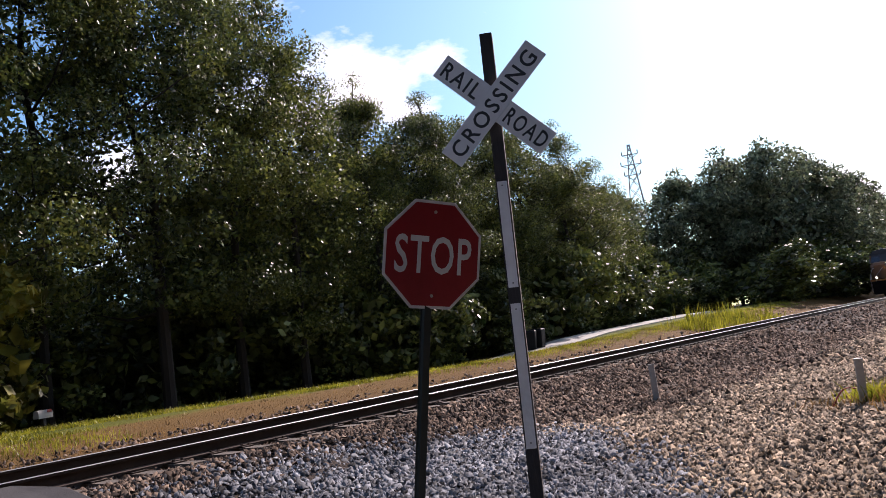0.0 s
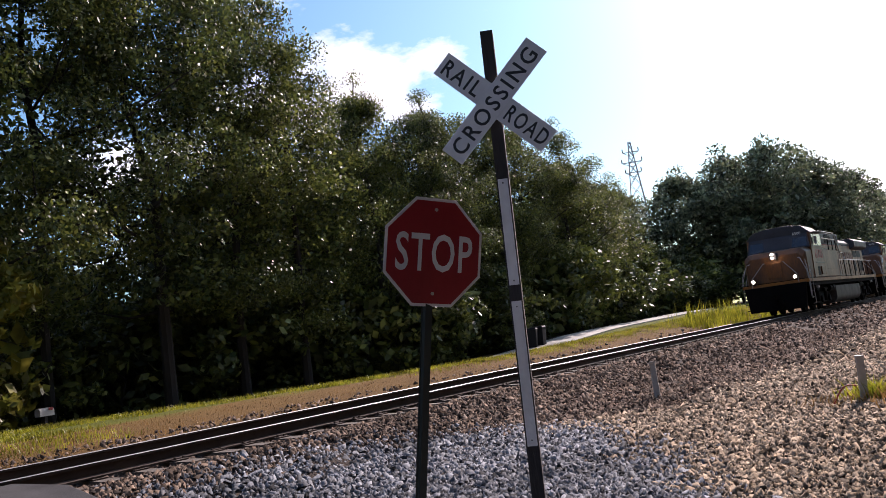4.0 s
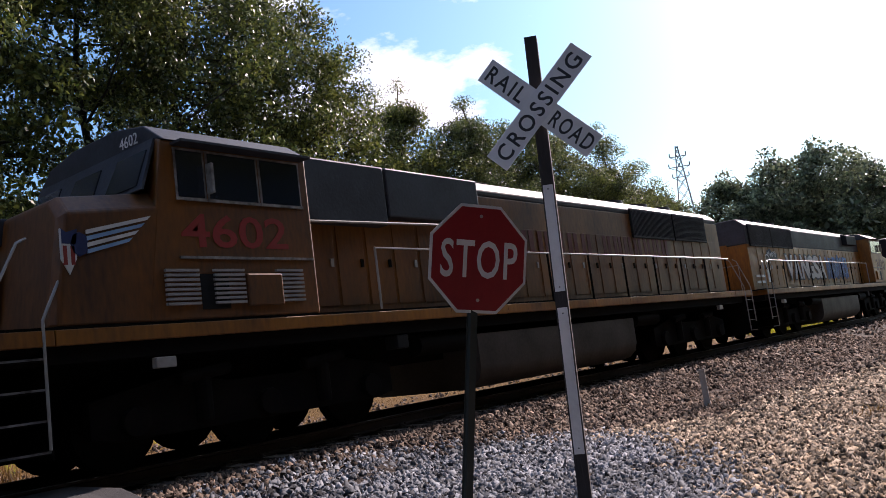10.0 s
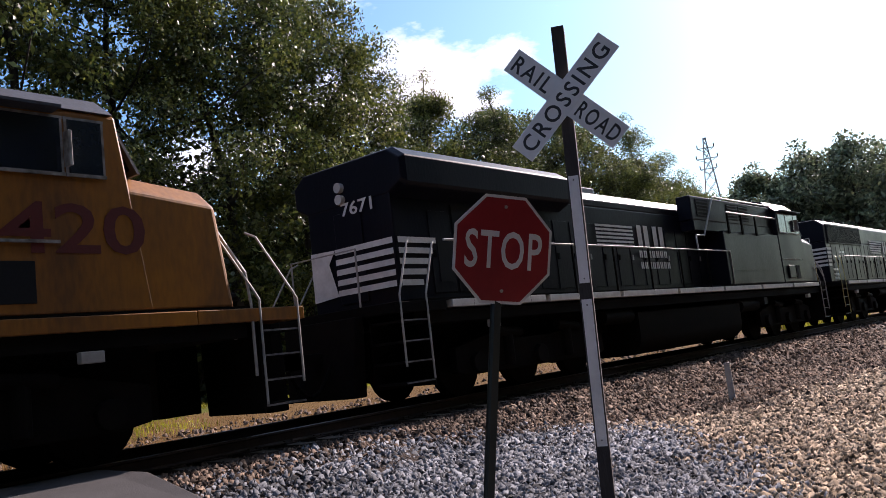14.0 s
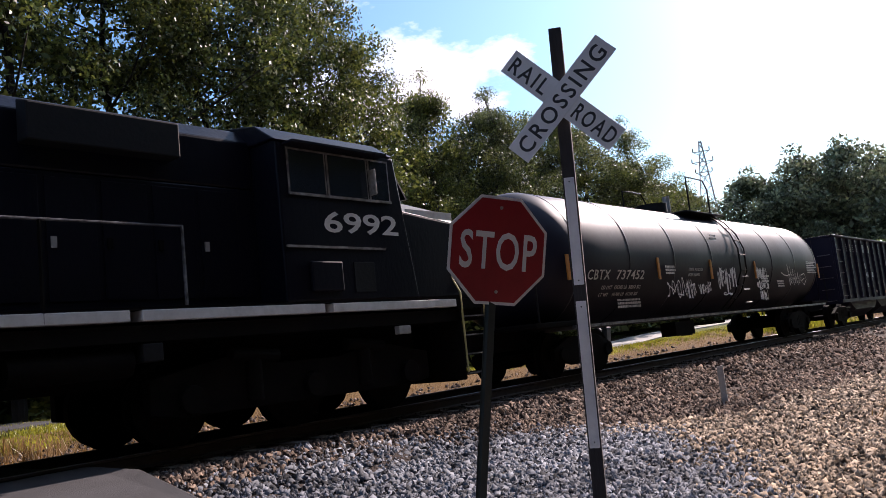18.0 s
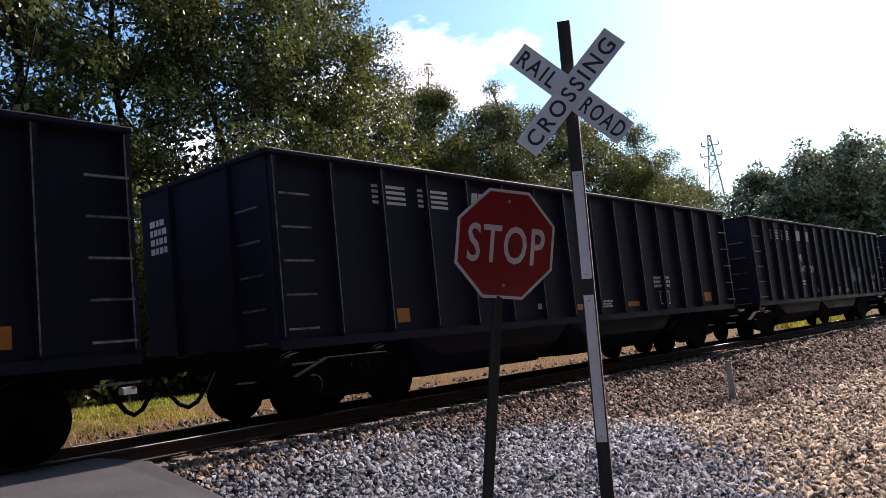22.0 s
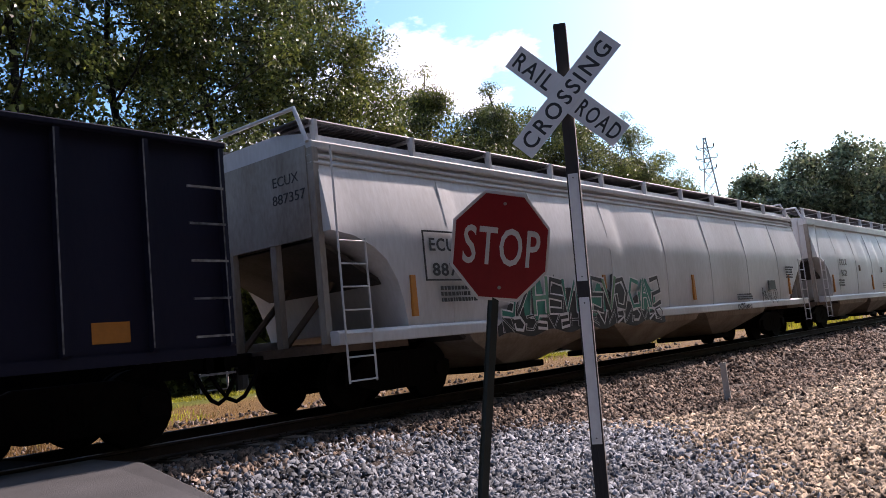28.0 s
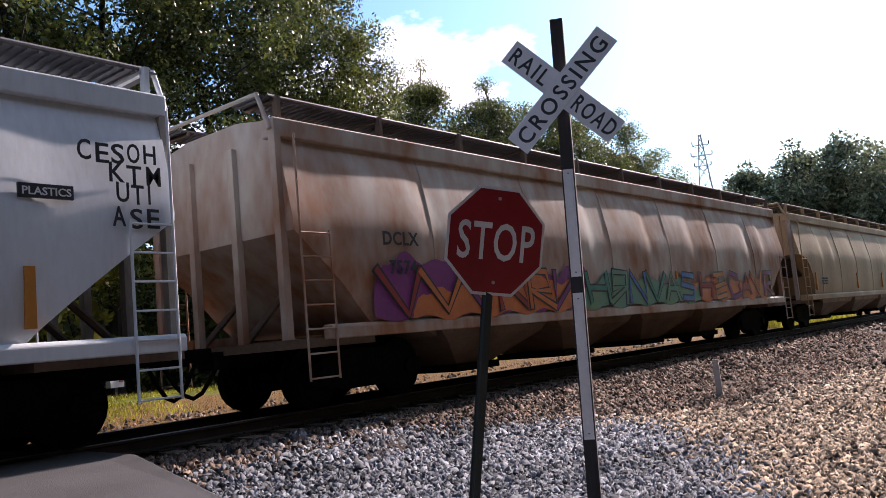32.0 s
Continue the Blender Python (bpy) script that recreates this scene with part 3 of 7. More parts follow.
# ---- trees ----
def tree_meshes(seed, h, rad, leaves, leaf, low):
    """Trunk with limbs, and a crown of leaf clumps with gaps. low: where the crown begins, as a share of the height."""
    rng = np.random.default_rng(seed)
    g = G()
    bend = [Vector((rng.normal(0, 0.25), rng.normal(0, 0.25), 0)) for _ in range(5)]
    spine = [Vector((0, 0, -0.3))] + [Vector((0, 0, h * 0.9 * (i + 1) / 5)) + bend[i] * (i * 0.5) for i in range(5)]
    r0 = h * 0.011
    for i in range(5):
        g.cyl(spine[i], spine[i + 1], r0 * (1 - i * 0.17), 8, r0 * (1 - (i + 1) * 0.17))
    centres = []
    for k in range(int(34 + h * 3.0)):
        u = low + (1 - low) * rng.random() ** 0.85
        base = spine[0].lerp(spine[-1], min(0.97, u * 0.92))
        prof = math.sin(math.pi * min(1.0, (u - low) / (1 - low) * 0.83 + 0.15)) ** 0.7
        a = rng.uniform(0, math.tau)
        d = rad * prof * rng.uniform(0.4, 1.12) * (0.86 + 0.2 * math.sin(3 * a + 9 * u + seed))
        tip = base + Vector((math.cos(a) * d, math.sin(a) * d, d * rng.uniform(0.1, 0.55) - 0.2))
        tip.z = min(tip.z, h * rng.uniform(0.93, 1.04))
        if k % 2 == 0:
            mid = base.lerp(tip, 0.5) + Vector((0, 0, -0.1 * d))
            rr = r0 * 0.34 * (1 - u * 0.6)
            g.cyl(base, mid, rr, 5, rr * 0.7)
            g.cyl(mid, tip, rr * 0.7, 5, rr * 0.25)
        centres.append((tip, rng.uniform(0.5, 1.25) * rad * 0.20))
        if rng.random() < 0.35:
            centres.append((base.lerp(tip, rng.uniform(0.35, 0.75)), rad * 0.17))
    centres += [(spine[-1], rad * 0.15), (spine[-1] - Vector((0.3, 0.2, 1.2)), rad * 0.17)]
    size = np.array([r for _, r in centres])
    per = np.maximum(6, (leaves * size ** 2.2 / (size ** 2.2).sum()).astype(int))
    C = np.repeat(np.array([tuple(c) for c, _ in centres]), per, 0)
    R = np.repeat(size, per)
    n = len(C)
    dirs = rng.normal(0, 1, (n, 3)) + np.array((0, 0, 0.2))
    dirs /= np.linalg.norm(dirs, axis=1)[:, None]
    P = C + dirs * (R * rng.uniform(0.15, 1.1, n) ** 0.6)[:, None] * np.array((1.15, 1.15, 0.85))
    S = leaf * rng.uniform(0.55, 1.35, n)
    # larger sprays added in the heart of the crown to block light and darken it
    k = int(leaves * 0.055)
    u = rng.uniform(0.0, 0.75, k)
    a, d = rng.uniform(0, math.tau, k), rad * 0.6 * np.sqrt(rng.uniform(0, 1, k)) * np.sin(np.pi * np.clip(u * 0.83 + 0.15, 0, 1)) ** 0.7
    heart = np.stack([np.cos(a) * d, np.sin(a) * d, h * (low + (0.93 - low) * u)], 1)
    P, S = np.concatenate([P, heart]), np.concatenate([S, leaf * rng.uniform(1.5, 2.3, k)])
    dirs = np.concatenate([dirs, rng.normal(0, 1, (k, 3))])
    n = len(P)
    U = rng.normal(0, 1, (n, 3))
    U /= np.linalg.norm(U, axis=1)[:, None]
    W = np.cross(U, dirs + rng.normal(0, 0.45, (n, 3)))
    W /= np.linalg.norm(W, axis=1)[:, None]
    s = S[:, None]
    V = np.stack([P - U * s, P + W * s * 0.55, P + U * s, P - W * s * 0.55], 1).reshape(-1, 3)
    F = np.arange(n * 4).reshape(-1, 4)
    return g, V, F


def make_tree(name, seed, h, rad, leaves, leaf, low, material, label, category="tree", group="woods beside the line"):
    g, V, F = tree_meshes(seed, h, rad, leaves, leaf, low)
    e = thing(name, label, category, group)
    part("trunk", g, M_BARK, e)
    crown = stuff_mesh("crown", V, F, material, "", "", e)
    del crown["kind"]
    return e


OAK = "tall broadleaf tree with dense dark green foliage"
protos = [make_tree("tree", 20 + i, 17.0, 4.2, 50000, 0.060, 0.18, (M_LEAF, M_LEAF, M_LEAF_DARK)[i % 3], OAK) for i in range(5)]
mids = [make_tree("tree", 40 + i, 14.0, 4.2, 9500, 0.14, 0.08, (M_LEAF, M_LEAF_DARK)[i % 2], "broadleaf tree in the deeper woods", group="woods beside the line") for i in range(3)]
# most shrubs take the dark leaves: understory shade put into their colour
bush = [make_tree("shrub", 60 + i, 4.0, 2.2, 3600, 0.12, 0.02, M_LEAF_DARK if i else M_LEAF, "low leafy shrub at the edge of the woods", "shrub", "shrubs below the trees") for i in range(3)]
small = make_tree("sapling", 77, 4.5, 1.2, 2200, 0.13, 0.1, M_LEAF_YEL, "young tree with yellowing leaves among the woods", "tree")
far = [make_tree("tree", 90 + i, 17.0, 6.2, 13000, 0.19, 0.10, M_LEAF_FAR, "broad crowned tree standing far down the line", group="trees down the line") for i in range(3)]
# coarse trees for out of view, added to cut the sky's fill light
back = [make_tree("tree", 95 + i, 14.0, 4.4, 2600, 0.42, 0.04, M_LEAF_DARK, "unseen broadleaf tree added to block sky light", group="trees behind the road") for i in range(2)]
_used = set()


def plant(protos_, i, x, y, h, base_h, turn, wide=1.0):
    p = protos_[i % len(protos_)]
    s = 1.17 * h / base_h
    m = Matrix.LocRotScale((x, y, ground_z(x, y)), Euler((0, 0, turn)), (s * wide, s * wide, s))
    if p.name not in _used:
        _used.add(p.name)
        p.matrix_world = m
        return p
    c = copy_thing(p, Matrix.Identity(4))
    c.matrix_world = m
    return c


def woods():
    r = random.Random(5)
    front = [(-14, 25, 17), (-8, 27, 18), (-3, 25.5, 18), (2, 27, 19), (6.5, 26, 19.5), (10.5, 25, 19), (14.5, 26.5, 20), (18.5, 25.5, 19.2), (22.4, 26, 18.2), (25.4, 25.5, 15.6),
             (31.6, 26, 14.6), (34.0, 30, 15.6), (36.6, 25.5, 14.0), (40, 28, 15.2), (44, 26, 14.2), (48.5, 27, 14.5), (53, 26, 14.2), (57.0, 27.5, 13.0), (61.5, 27, 11.6)]
    for i, (x, y, h) in enumerate(front):
        plant(protos, i, x, y, h, 17.0, r.uniform(0, 6.28), r.uniform(0.92, 1.1))
    for i in range(20):
        x = (16 + i * 3.2 + r.uniform(-1, 1)) if i > 3 else -34 + i * 9
        plant(mids, i, x, r.uniform(31, 36), (11.5 if x < 24 else 12.0) * r.uniform(0.9, 1.08), 14.0, r.uniform(0, 6.28), 1.1)
    for i in range(14):
        x = 22 + i * 5.4
        plant(mids, i + 1, x, r.uniform(40, 48), 12.0 * r.uniform(0.9, 1.1), 14.0, r.uniform(0, 6.28), 1.3)
    for i in range(34):
        x = -12 + i * 2.3 + r.uniform(-0.6, 0.6)
        plant(bush, i, x, (27.4 if x < 28 else 25.4) + r.uniform(-0.4, 1.4) + max(0, x - 55) * 0.12, r.uniform(3.2, 5.6), 4.0, r.uniform(0, 6.28), 1.1)
    for i in range(16):
        plant(bush, i + 1, -6 + i * 3.0 + r.uniform(-0.6, 0.6), r.uniform(30.5, 33.5), r.uniform(5.0, 7.0), 4.0, r.uniform(0, 6.28), 1.3)
    for i in range(16):
        plant(bush, i, 58 + i * 3.2, 33 + r.uniform(-1, 2) + max(0, 70 - 58 - i * 3.2) * 0.1, r.uniform(5.0, 7.5), 4.0, r.uniform(0, 6.28), 1.5)
    for i in range(11):
        plant(bush, i + 2, 57 + i * 3.6, 25.5 + i * 0.25 + r.uniform(-0.5, 0.8), r.uniform(3.5, 5.0), 4.0, r.uniform(0, 6.28), 1.3)
    plant([small], 0, 11.3, 23.6, 5.2, 4.5, 1.0)
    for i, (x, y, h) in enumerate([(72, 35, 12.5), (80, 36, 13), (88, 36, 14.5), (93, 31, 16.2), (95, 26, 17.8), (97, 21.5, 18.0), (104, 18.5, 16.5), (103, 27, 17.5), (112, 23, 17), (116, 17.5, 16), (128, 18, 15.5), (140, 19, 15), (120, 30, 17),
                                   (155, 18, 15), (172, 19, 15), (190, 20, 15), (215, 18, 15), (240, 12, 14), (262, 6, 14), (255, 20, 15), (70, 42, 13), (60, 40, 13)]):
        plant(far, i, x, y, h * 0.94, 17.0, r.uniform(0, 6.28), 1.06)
    for i, (x, y) in enumerate([(84, 17.5), (88, 18.5), (91, 16.5), (95, 17), (79, 19), (100, 15.5), (72, 30), (67, 29), (77, 28)]):
        plant(bush, i, x, y, r.uniform(3.6, 5.4), 4.0, r.uniform(0, 6.28), 1.5)
    for i in range(12):
        plant(bush, i, 98 + i * 5.0, 21.5 + i * 0.6 + r.uniform(-1, 1), r.uniform(5.5, 8.0), 4.0, r.uniform(0, 6.28), 1.5)
    # unseen rows behind the camera, added to darken the train's near side
    for i in range(16):
        plant(back, i, -44 + i * 6.4 + r.uniform(-1, 1), r.uniform(-14, -10), r.uniform(19, 22), 14.0, r.uniform(0, 6.28), 1.35)
        plant(back, i + 1, -42 + i * 6.2, r.uniform(-24, -19), r.uniform(23, 26), 14.0, r.uniform(0, 6.28), 1.5)
    # unseen trees added up the line to darken faces turned to -x
    for i, (x, y) in enumerate([(-20, 17), (-27, 15), (-34, 18), (-42, 15), (-22, -1), (-29, 2), (-36, -3), (-45, 1), (-58, 9)]):
        plant(back, i, x, y + (0 if y > 5 else -2), r.uniform(12, 15), 14.0, r.uniform(0, 6.28), 1.0)
    for i, (x, y) in enumerate([(150, -30), (175, -22), (205, -16), (235, -10), (120, -45), (90, -60), (40, -70), (0, -75), (-40, -60), (-70, -40), (-90, -15), (-95, 30), (-60, 30), (-40, 32)]):
        plant(back, i, x, y, r.uniform(11, 15), 14.0, r.uniform(0, 6.28), 1.1)


woods()


# ---- power line tower ----
def tower():
    x, y, top = 150.0, 57.5, 33.4
    e = thing("power_line_tower", "slender steel lattice power tower above the trees", "power tower", at=pose(x, y, ground_z(x, y), 0, 0, 112))
    wide = lambda z: 3.3 - 3.1 * z / top
    mast = G()
    for sx in (-1, 1):
        for sy in (-1, 1):
            mast.cyl((sx * wide(0), sy * wide(0), 0), (sx * wide(top), sy * wide(top), top), 0.10, 5)
    z0 = 0.0
    while z0 < top - 0.4:
        z1 = min(top, z0 + 1.7 * wide(z0) + 0.5)
        w0, w1 = wide(z0), wide(z1)
        for s in (-1, 1):
            for q in (-1, 1):
                mast.cyl((-q * w0, s * w0, z0), (q * w1, s * w1, z1), 0.055, 4)
                mast.cyl((s * w0, -q * w0, z0), (s * w1, q * w1, z1), 0.055, 4)
        z0 = z1
    part("mast", mast, M_STEEL, e)
    for z, half in ((top - 2.0, 1.5), (top - 4.0, 1.9), (top - 6.0, 1.5)):
        arm = G()
        arm.cyl((-half, 0, z), (half, 0, z), 0.09, 5).cyl((-half, 0, z), (0, 0, z - 0.9), 0.06, 4).cyl((half, 0, z), (0, 0, z - 0.9), 0.06, 4)
        a = part("cross_arm", arm, M_STEEL, e)
        for s in (-half, half):
            part("insulator", G().cyl((s, 0, z + 0.05), (s, 0, z + 0.75), 0.10, 6), M_BIN, a)


tower()


# ---- signs ----
def octagon(r, y0, y1, g):
    pts = [(r * math.cos(radians(22.5 + 45 * k)), r * math.sin(radians(22.5 + 45 * k))) for k in range(8)]
    return g.prism_y(pts, y0, y1)


def stop_sign():
    e = thing("stop_sign", "red octagonal stop sign on a dark perforated steel post", "stop sign")
    R8 = 0.381 / math.cos(radians(22.5))
    m = pose(4.664, 3.323, 1.452, 8.1, 7.5, -26.6)
    for nm, r, y0, y1, mat, lab in (("panel", R8, 0.0, 0.004, M_SIGNWHITE, "white reflective border"), ("red_field", R8 * 0.945, -0.003, 0.0, M_STOPRED, "red reflective field")):
        part(nm, octagon(r, y0, y1, G()), mat, e, lab).matrix_local = m
    text("lettering", "STOP", 0.372, M_SIGNWHITE, e, m @ pose(0.0, -0.0045, -0.130, 90, 0, 0), "white capital letters", "CENTER", 0.0015, 1.0, 1.1, 0.004, width=0.60)
    for z in (0.30, -0.29):
        part("bolt", G().cyl((0.0, -0.004, z), (0.0, -0.012, z), 0.012, 8), M_SIGNBACK, e).matrix_local = m
    top, low = Vector((4.705, 3.342, 1.76)), Vector((4.448, 3.692, -0.95))
    d = (low - top).normalized()
    across = Vector((0.90, -0.43, 0.0))
    across = (across - d * across.dot(d)).normalized()
    depth = d.cross(across).normalized()
    g = G()
    prof = [(-0.042, 0.0), (-0.03, 0.0), (-0.022, 0.026), (0.022, 0.026), (0.03, 0.0), (0.042, 0.0), (0.042, 0.005), (0.033, 0.005), (0.025, 0.032), (-0.025, 0.032), (-0.033, 0.005), (-0.042, 0.005)]
    g.loft([[tuple(top + across * a + depth * b) for a, b in prof], [tuple(low + across * a + depth * b) for a, b in prof]])
    post = part("post", g, M_GREENPOST, e, "dark green U-channel steel post")
    holes = G()
    n = int((low - top).length / 0.0254 / 2)
    for i in range(n):
        c = top + d * (0.45 + i * 0.0508)
        if (low - c).length < 0.15:
            break
        holes.cyl(tuple(c - across * 0.036 - depth * 0.0015), tuple(c - across * 0.036 + depth * 0.001), 0.0055, 6)
    # pale metal discs stand in for the light at the holes
    part("post_hole", holes, M_SIGNBACK, post, "row of bright discs for punched holes catching light")


stop_sign()


def crossbuck():
    e = thing("railroad_crossbuck", "white crossbuck railroad crossing sign on a dark square post", "crossing sign")
    c = pose(6.09, 3.487, 2.842, 0.7, 1.0, -68.1)
    for nm, a, y, words in (("blade", -45, 0.006, None), ("blade", 45, 0.0, None)):
        m = c @ pose(0, y, 0, 0, -a, 0)
        b = part(nm, G().box(-0.61, 0.61, -0.003, 0.002, -0.1143, 0.1143), M_SIGNWHITE, e, "white enamelled blade with black letters", bevel=0.002)
        b.matrix_local = m
        put = lambda word, x, w: text("lettering", word, 0.205, M_SIGNBLACK, b, pose(x, -0.0045, -0.072, 90, 0, 0), "black capital letters", "CENTER", 0.0008, 1.0, 1.25, 0.003, width=w)
        if a < 0:
            put("RAIL", -0.37, 0.40)
            put("ROAD", 0.365, 0.43)
        else:
            put("CROSSING", 0.0, 1.10)
    top, low = Vector((6.171, 3.513, 3.501)), Vector((6.11, 3.62, -0.95))
    d = (low - top).normalized()
    across = Vector((0.45, -0.89, 0))
    across = (across - d * across.dot(d)).normalized()
    depth = d.cross(across).normalized()
    if depth.x + depth.y < 0:
        depth = -depth
    h = 0.055
    ring = lambda p, s=1.0, o=0.0: [tuple(p + across * a * h * s + depth * (b * h * s + o)) for a, b in ((-1, -1), (1, -1), (1, 1), (-1, 1))]
    post = part("post", G().loft([ring(low), ring(top)]), M_POST, e, "dark weathered square timber post", bevel=0.006)
    L = (low - top).length
    for z0, z1 in ((2.154, 1.226), (1.088, -0.135)):
        k0, k1 = (3.501 - z0) / (3.501 - low.z), (3.501 - z1) / (3.501 - low.z)
        a, b = top.lerp(low, k0), top.lerp(low, k1)
        strip = lambda p: [tuple(p + across * s * 0.043 - depth * (h + q)) for s, q in ((-1, 0.005), (1, 0.005), (1, 0.001), (-1, 0.001))]
        st = part("reflective_strip", G().loft([strip(b), strip(a)]), M_STRIP, post, "white reflective strip")
        for k in (0.04, 0.96):
            p = a.lerp(b, k)
            part("screw", G().cyl(tuple(p - depth * (h + 0.004)), tuple(p - depth * (h + 0.010)), 0.007, 6), M_SIGNBLACK, post)


crossbuck()


# ---- small things along the line ----
def stake(x, y, h, lean, label):
    e = thing("marker_stake", label, "marker stake", "marker stakes", pose(x, y, ground_z(x, y) - 0.1, lean, lean * 0.6, 108))
    part("shaft", G().loft([[(a * 0.055, b * 0.03, 0) for a, b in ((-1, -1), (1, -1), (1, 1), (-1, 1))], [(a * 0.05, b * 0.028, h) for a, b in ((-1, -1), (1, -1), (1, 1), (-1, 1))]]), M_STAKE, e, bevel=0.004)
    part("cap", G().box(-0.056, 0.056, -0.035, 0.035, h, h + 0.03), M_STAKE, e)


stake(14.3, 5.7, 0.72, 1.5, "pale flat marker stake standing in the ballast")
stake(13.0, 2.14, 0.70, -3.0, "pale marker stake beside a weed clump")
blades("weed_clump", [(13.1, 1.95, 0.30, 160, 0.13), (13.3, 2.15, 0.22, 90, 0.16)], M_GRASS, "green weed clump at the foot of a stake", 9, "weeds", 0.7)
blades("dry_weeds", [(12.8, 1.8, 0.22, 120, 0.28), (12.6, 2.6, 0.14, 60, 0.3)], M_DRYGRASS, "dry brown weeds on the gravel", 10, "weeds", 0.8)


def cable(x, y):
    g = G()
    pts = [(x - 0.5 + 0.06 * i, y + 0.35 - 0.03 * i, ground_z(x, y) + 0.03 + 0.10 * math.sin(i * 0.42) + 0.025 * i) for i in range(9)]
    g.tube(pts, 0.012, 6)
    tagged(part("ground_cable", g, M_RED, None), "thin reddish cable looping up to the stake", "cable")


cable(13.0, 2.1)


def wheelie_bin(x, y, turn):
    e = thing("wheeled_bin", "dark plastic wheeled rubbish bin beside the lane", "bin", "bins by the lane", pose(x, y, ground_z(x, y), 0, 0, turn))
    part("body", G().loft([[(a * 0.25, b * 0.28, 0.06) for a, b in ((-1, -1), (1, -1), (1, 1), (-1, 1))], [(a * 0.32, b * 0.36, 1.0) for a, b in ((-1, -1), (1, -1), (1, 1), (-1, 1))]]), M_BIN, e, bevel=0.03)
    part("lid", G().loft([[(a * 0.34, b * 0.38, 1.0) for a, b in ((-1, -1), (1, -1), (1, 1), (-1, 1))], [(a * 0.28, b * 0.32, 1.09) for a, b in ((-1, -1), (1, -1), (1, 1), (-1, 1))]]), M_BIN, e, bevel=0.02)
    for s in (-1, 1):
        part("wheel", G().cyl((s * 0.26, 0.27, 0.12), (s * 0.31, 0.27, 0.12), 0.12, 12), M_UNDER, e)
    part("handle", G().cyl((-0.22, 0.42, 0.98), (0.22, 0.42, 0.98), 0.018, 6), M_BIN, e)


wheelie_bin(38.6, 21.9, 20)
wheelie_bin(39.5, 21.9, 8)


def mailbox():
    x, y = 12.3, 22.7
    e = thing("mailbox", "white mailbox on a post in the shade of the trees", "mailbox", at=pose(x, y, ground_z(x, y), 0, 0, 15))
    part("post", G().box(-0.05, 0.05, -0.05, 0.05, 0, 0.75), M_POST, e)
    prof = [(-0.10, 0.75), (0.10, 0.75), (0.10, 0.88)] + [(0.10 * math.cos(a), 0.88 + 0.10 * math.sin(a)) for a in (0.5, 1.0, 1.57, 2.1, 2.6)] + [(-0.10, 0.88)]
    part("box", G().prism_x(prof, -0.25, 0.25), M_STAKE, e, smooth=True)
    part("flag", G().box(0.05, 0.20, -0.115, -0.105, 0.9, 0.98), M_RED, e)


mailbox()


# ---- rolling stock: x from the leading end, y across (near side is -y), z above the rail ----
def wheelset(parent, x, r, L, rev, half=0.755):
    g = G(L, rev)
    g.cyl((x, -half - 0.05, r), (x, half + 0.05, r), 0.09, 8)
    for s in (-1, 1):
        a, b = s * (half - 0.075), s * (half + 0.06)
        w = G(L, rev)
        w.cyl((x, a, r), (x, b, r), r, 22)
        w.cyl((x, s * (half - 0.11), r), (x, s * (half - 0.075), r), r + 0.025, 22)
        part("wheel", w, M_UNDER, parent, smooth=True)
    return part("axle", g, M_UNDER, parent, smooth=True)


def car_truck(car, xc, L, r=0.44):
    """Two-axle freight truck under a wagon."""
    f = G(L)
    for s in (-1, 1):
        y0, y1 = (s * 1.02, s * 0.9) if s > 0 else (-1.02, -0.9)
        y0, y1 = min(y0, y1), max(y0, y1)
        f.prism_y([(xc - 1.15, 0.36), (xc - 0.45, 0.22), (xc + 0.45, 0.22), (xc + 1.15, 0.36), (xc + 1.15, 0.56), (xc + 0.55, 0.78), (xc - 0.55, 0.78), (xc - 1.15, 0.56)], y0, y1)
        for dx in (-0.88, 0.88):
            f.cyl((xc + dx, s * 0.88, r), (xc + dx, s * 1.08, r), 0.13, 10)
        for dx in (-0.16, 0, 0.16):
            f.cyl((xc + dx, s * 0.97, 0.32), (xc + dx, s * 0.97, 0.66), 0.06, 8)
    f.box(xc - 0.2, xc + 0.2, -1.0, 1.0, 0.45, 0.75)
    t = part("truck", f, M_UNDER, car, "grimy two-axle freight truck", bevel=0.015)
    for dx in (-0.88, 0.88):
        wheelset(t, xc + dx, r, L, False)


def coupler(car, x, d, L, rev=False):
    g = G(L, rev)
    g.box(min(x, x + d * 0.55), max(x, x + d * 0.55), -0.09, 0.09, 0.78, 0.96)
    g.box(min(x + d * 0.5, x + d * 0.8), max(x + d * 0.5, x + d * 0.8), -0.16, 0.16, 0.74, 1.0)
    c = part("coupler", g, M_UNDER, car, bevel=0.02)
    hose = [(x + d * (0.1 + 0.12 * i), -0.35 + 0.02 * i, 0.75 - 0.42 * math.sin(math.pi * i / 6)) for i in range(7)]
    part("brake_hose", G(L, rev).tube(hose, 0.028, 6), M_UNDER, c)


def bars(parent, x, z, w, h, rows, material, seed, y, label="small illegible stencilled lines", gap=0.5):
    """Unreadable stencilling as rows of plain bars."""
    r = random.Random(seed)
    g = G()
    for k in range(rows):
        px, zz = x, z - k * h * (1 + gap)
        while px < x + w * r.uniform(0.75, 1.0):
            q = r.uniform(0.5, 1.6) * h
            g.box(px, px + q, y - 0.003, y, zz, zz + h)
            px += q + h * 0.35
    ob = part("stencilling", g, material, parent, label)
    ob["kind"] = "stuff"
    return ob


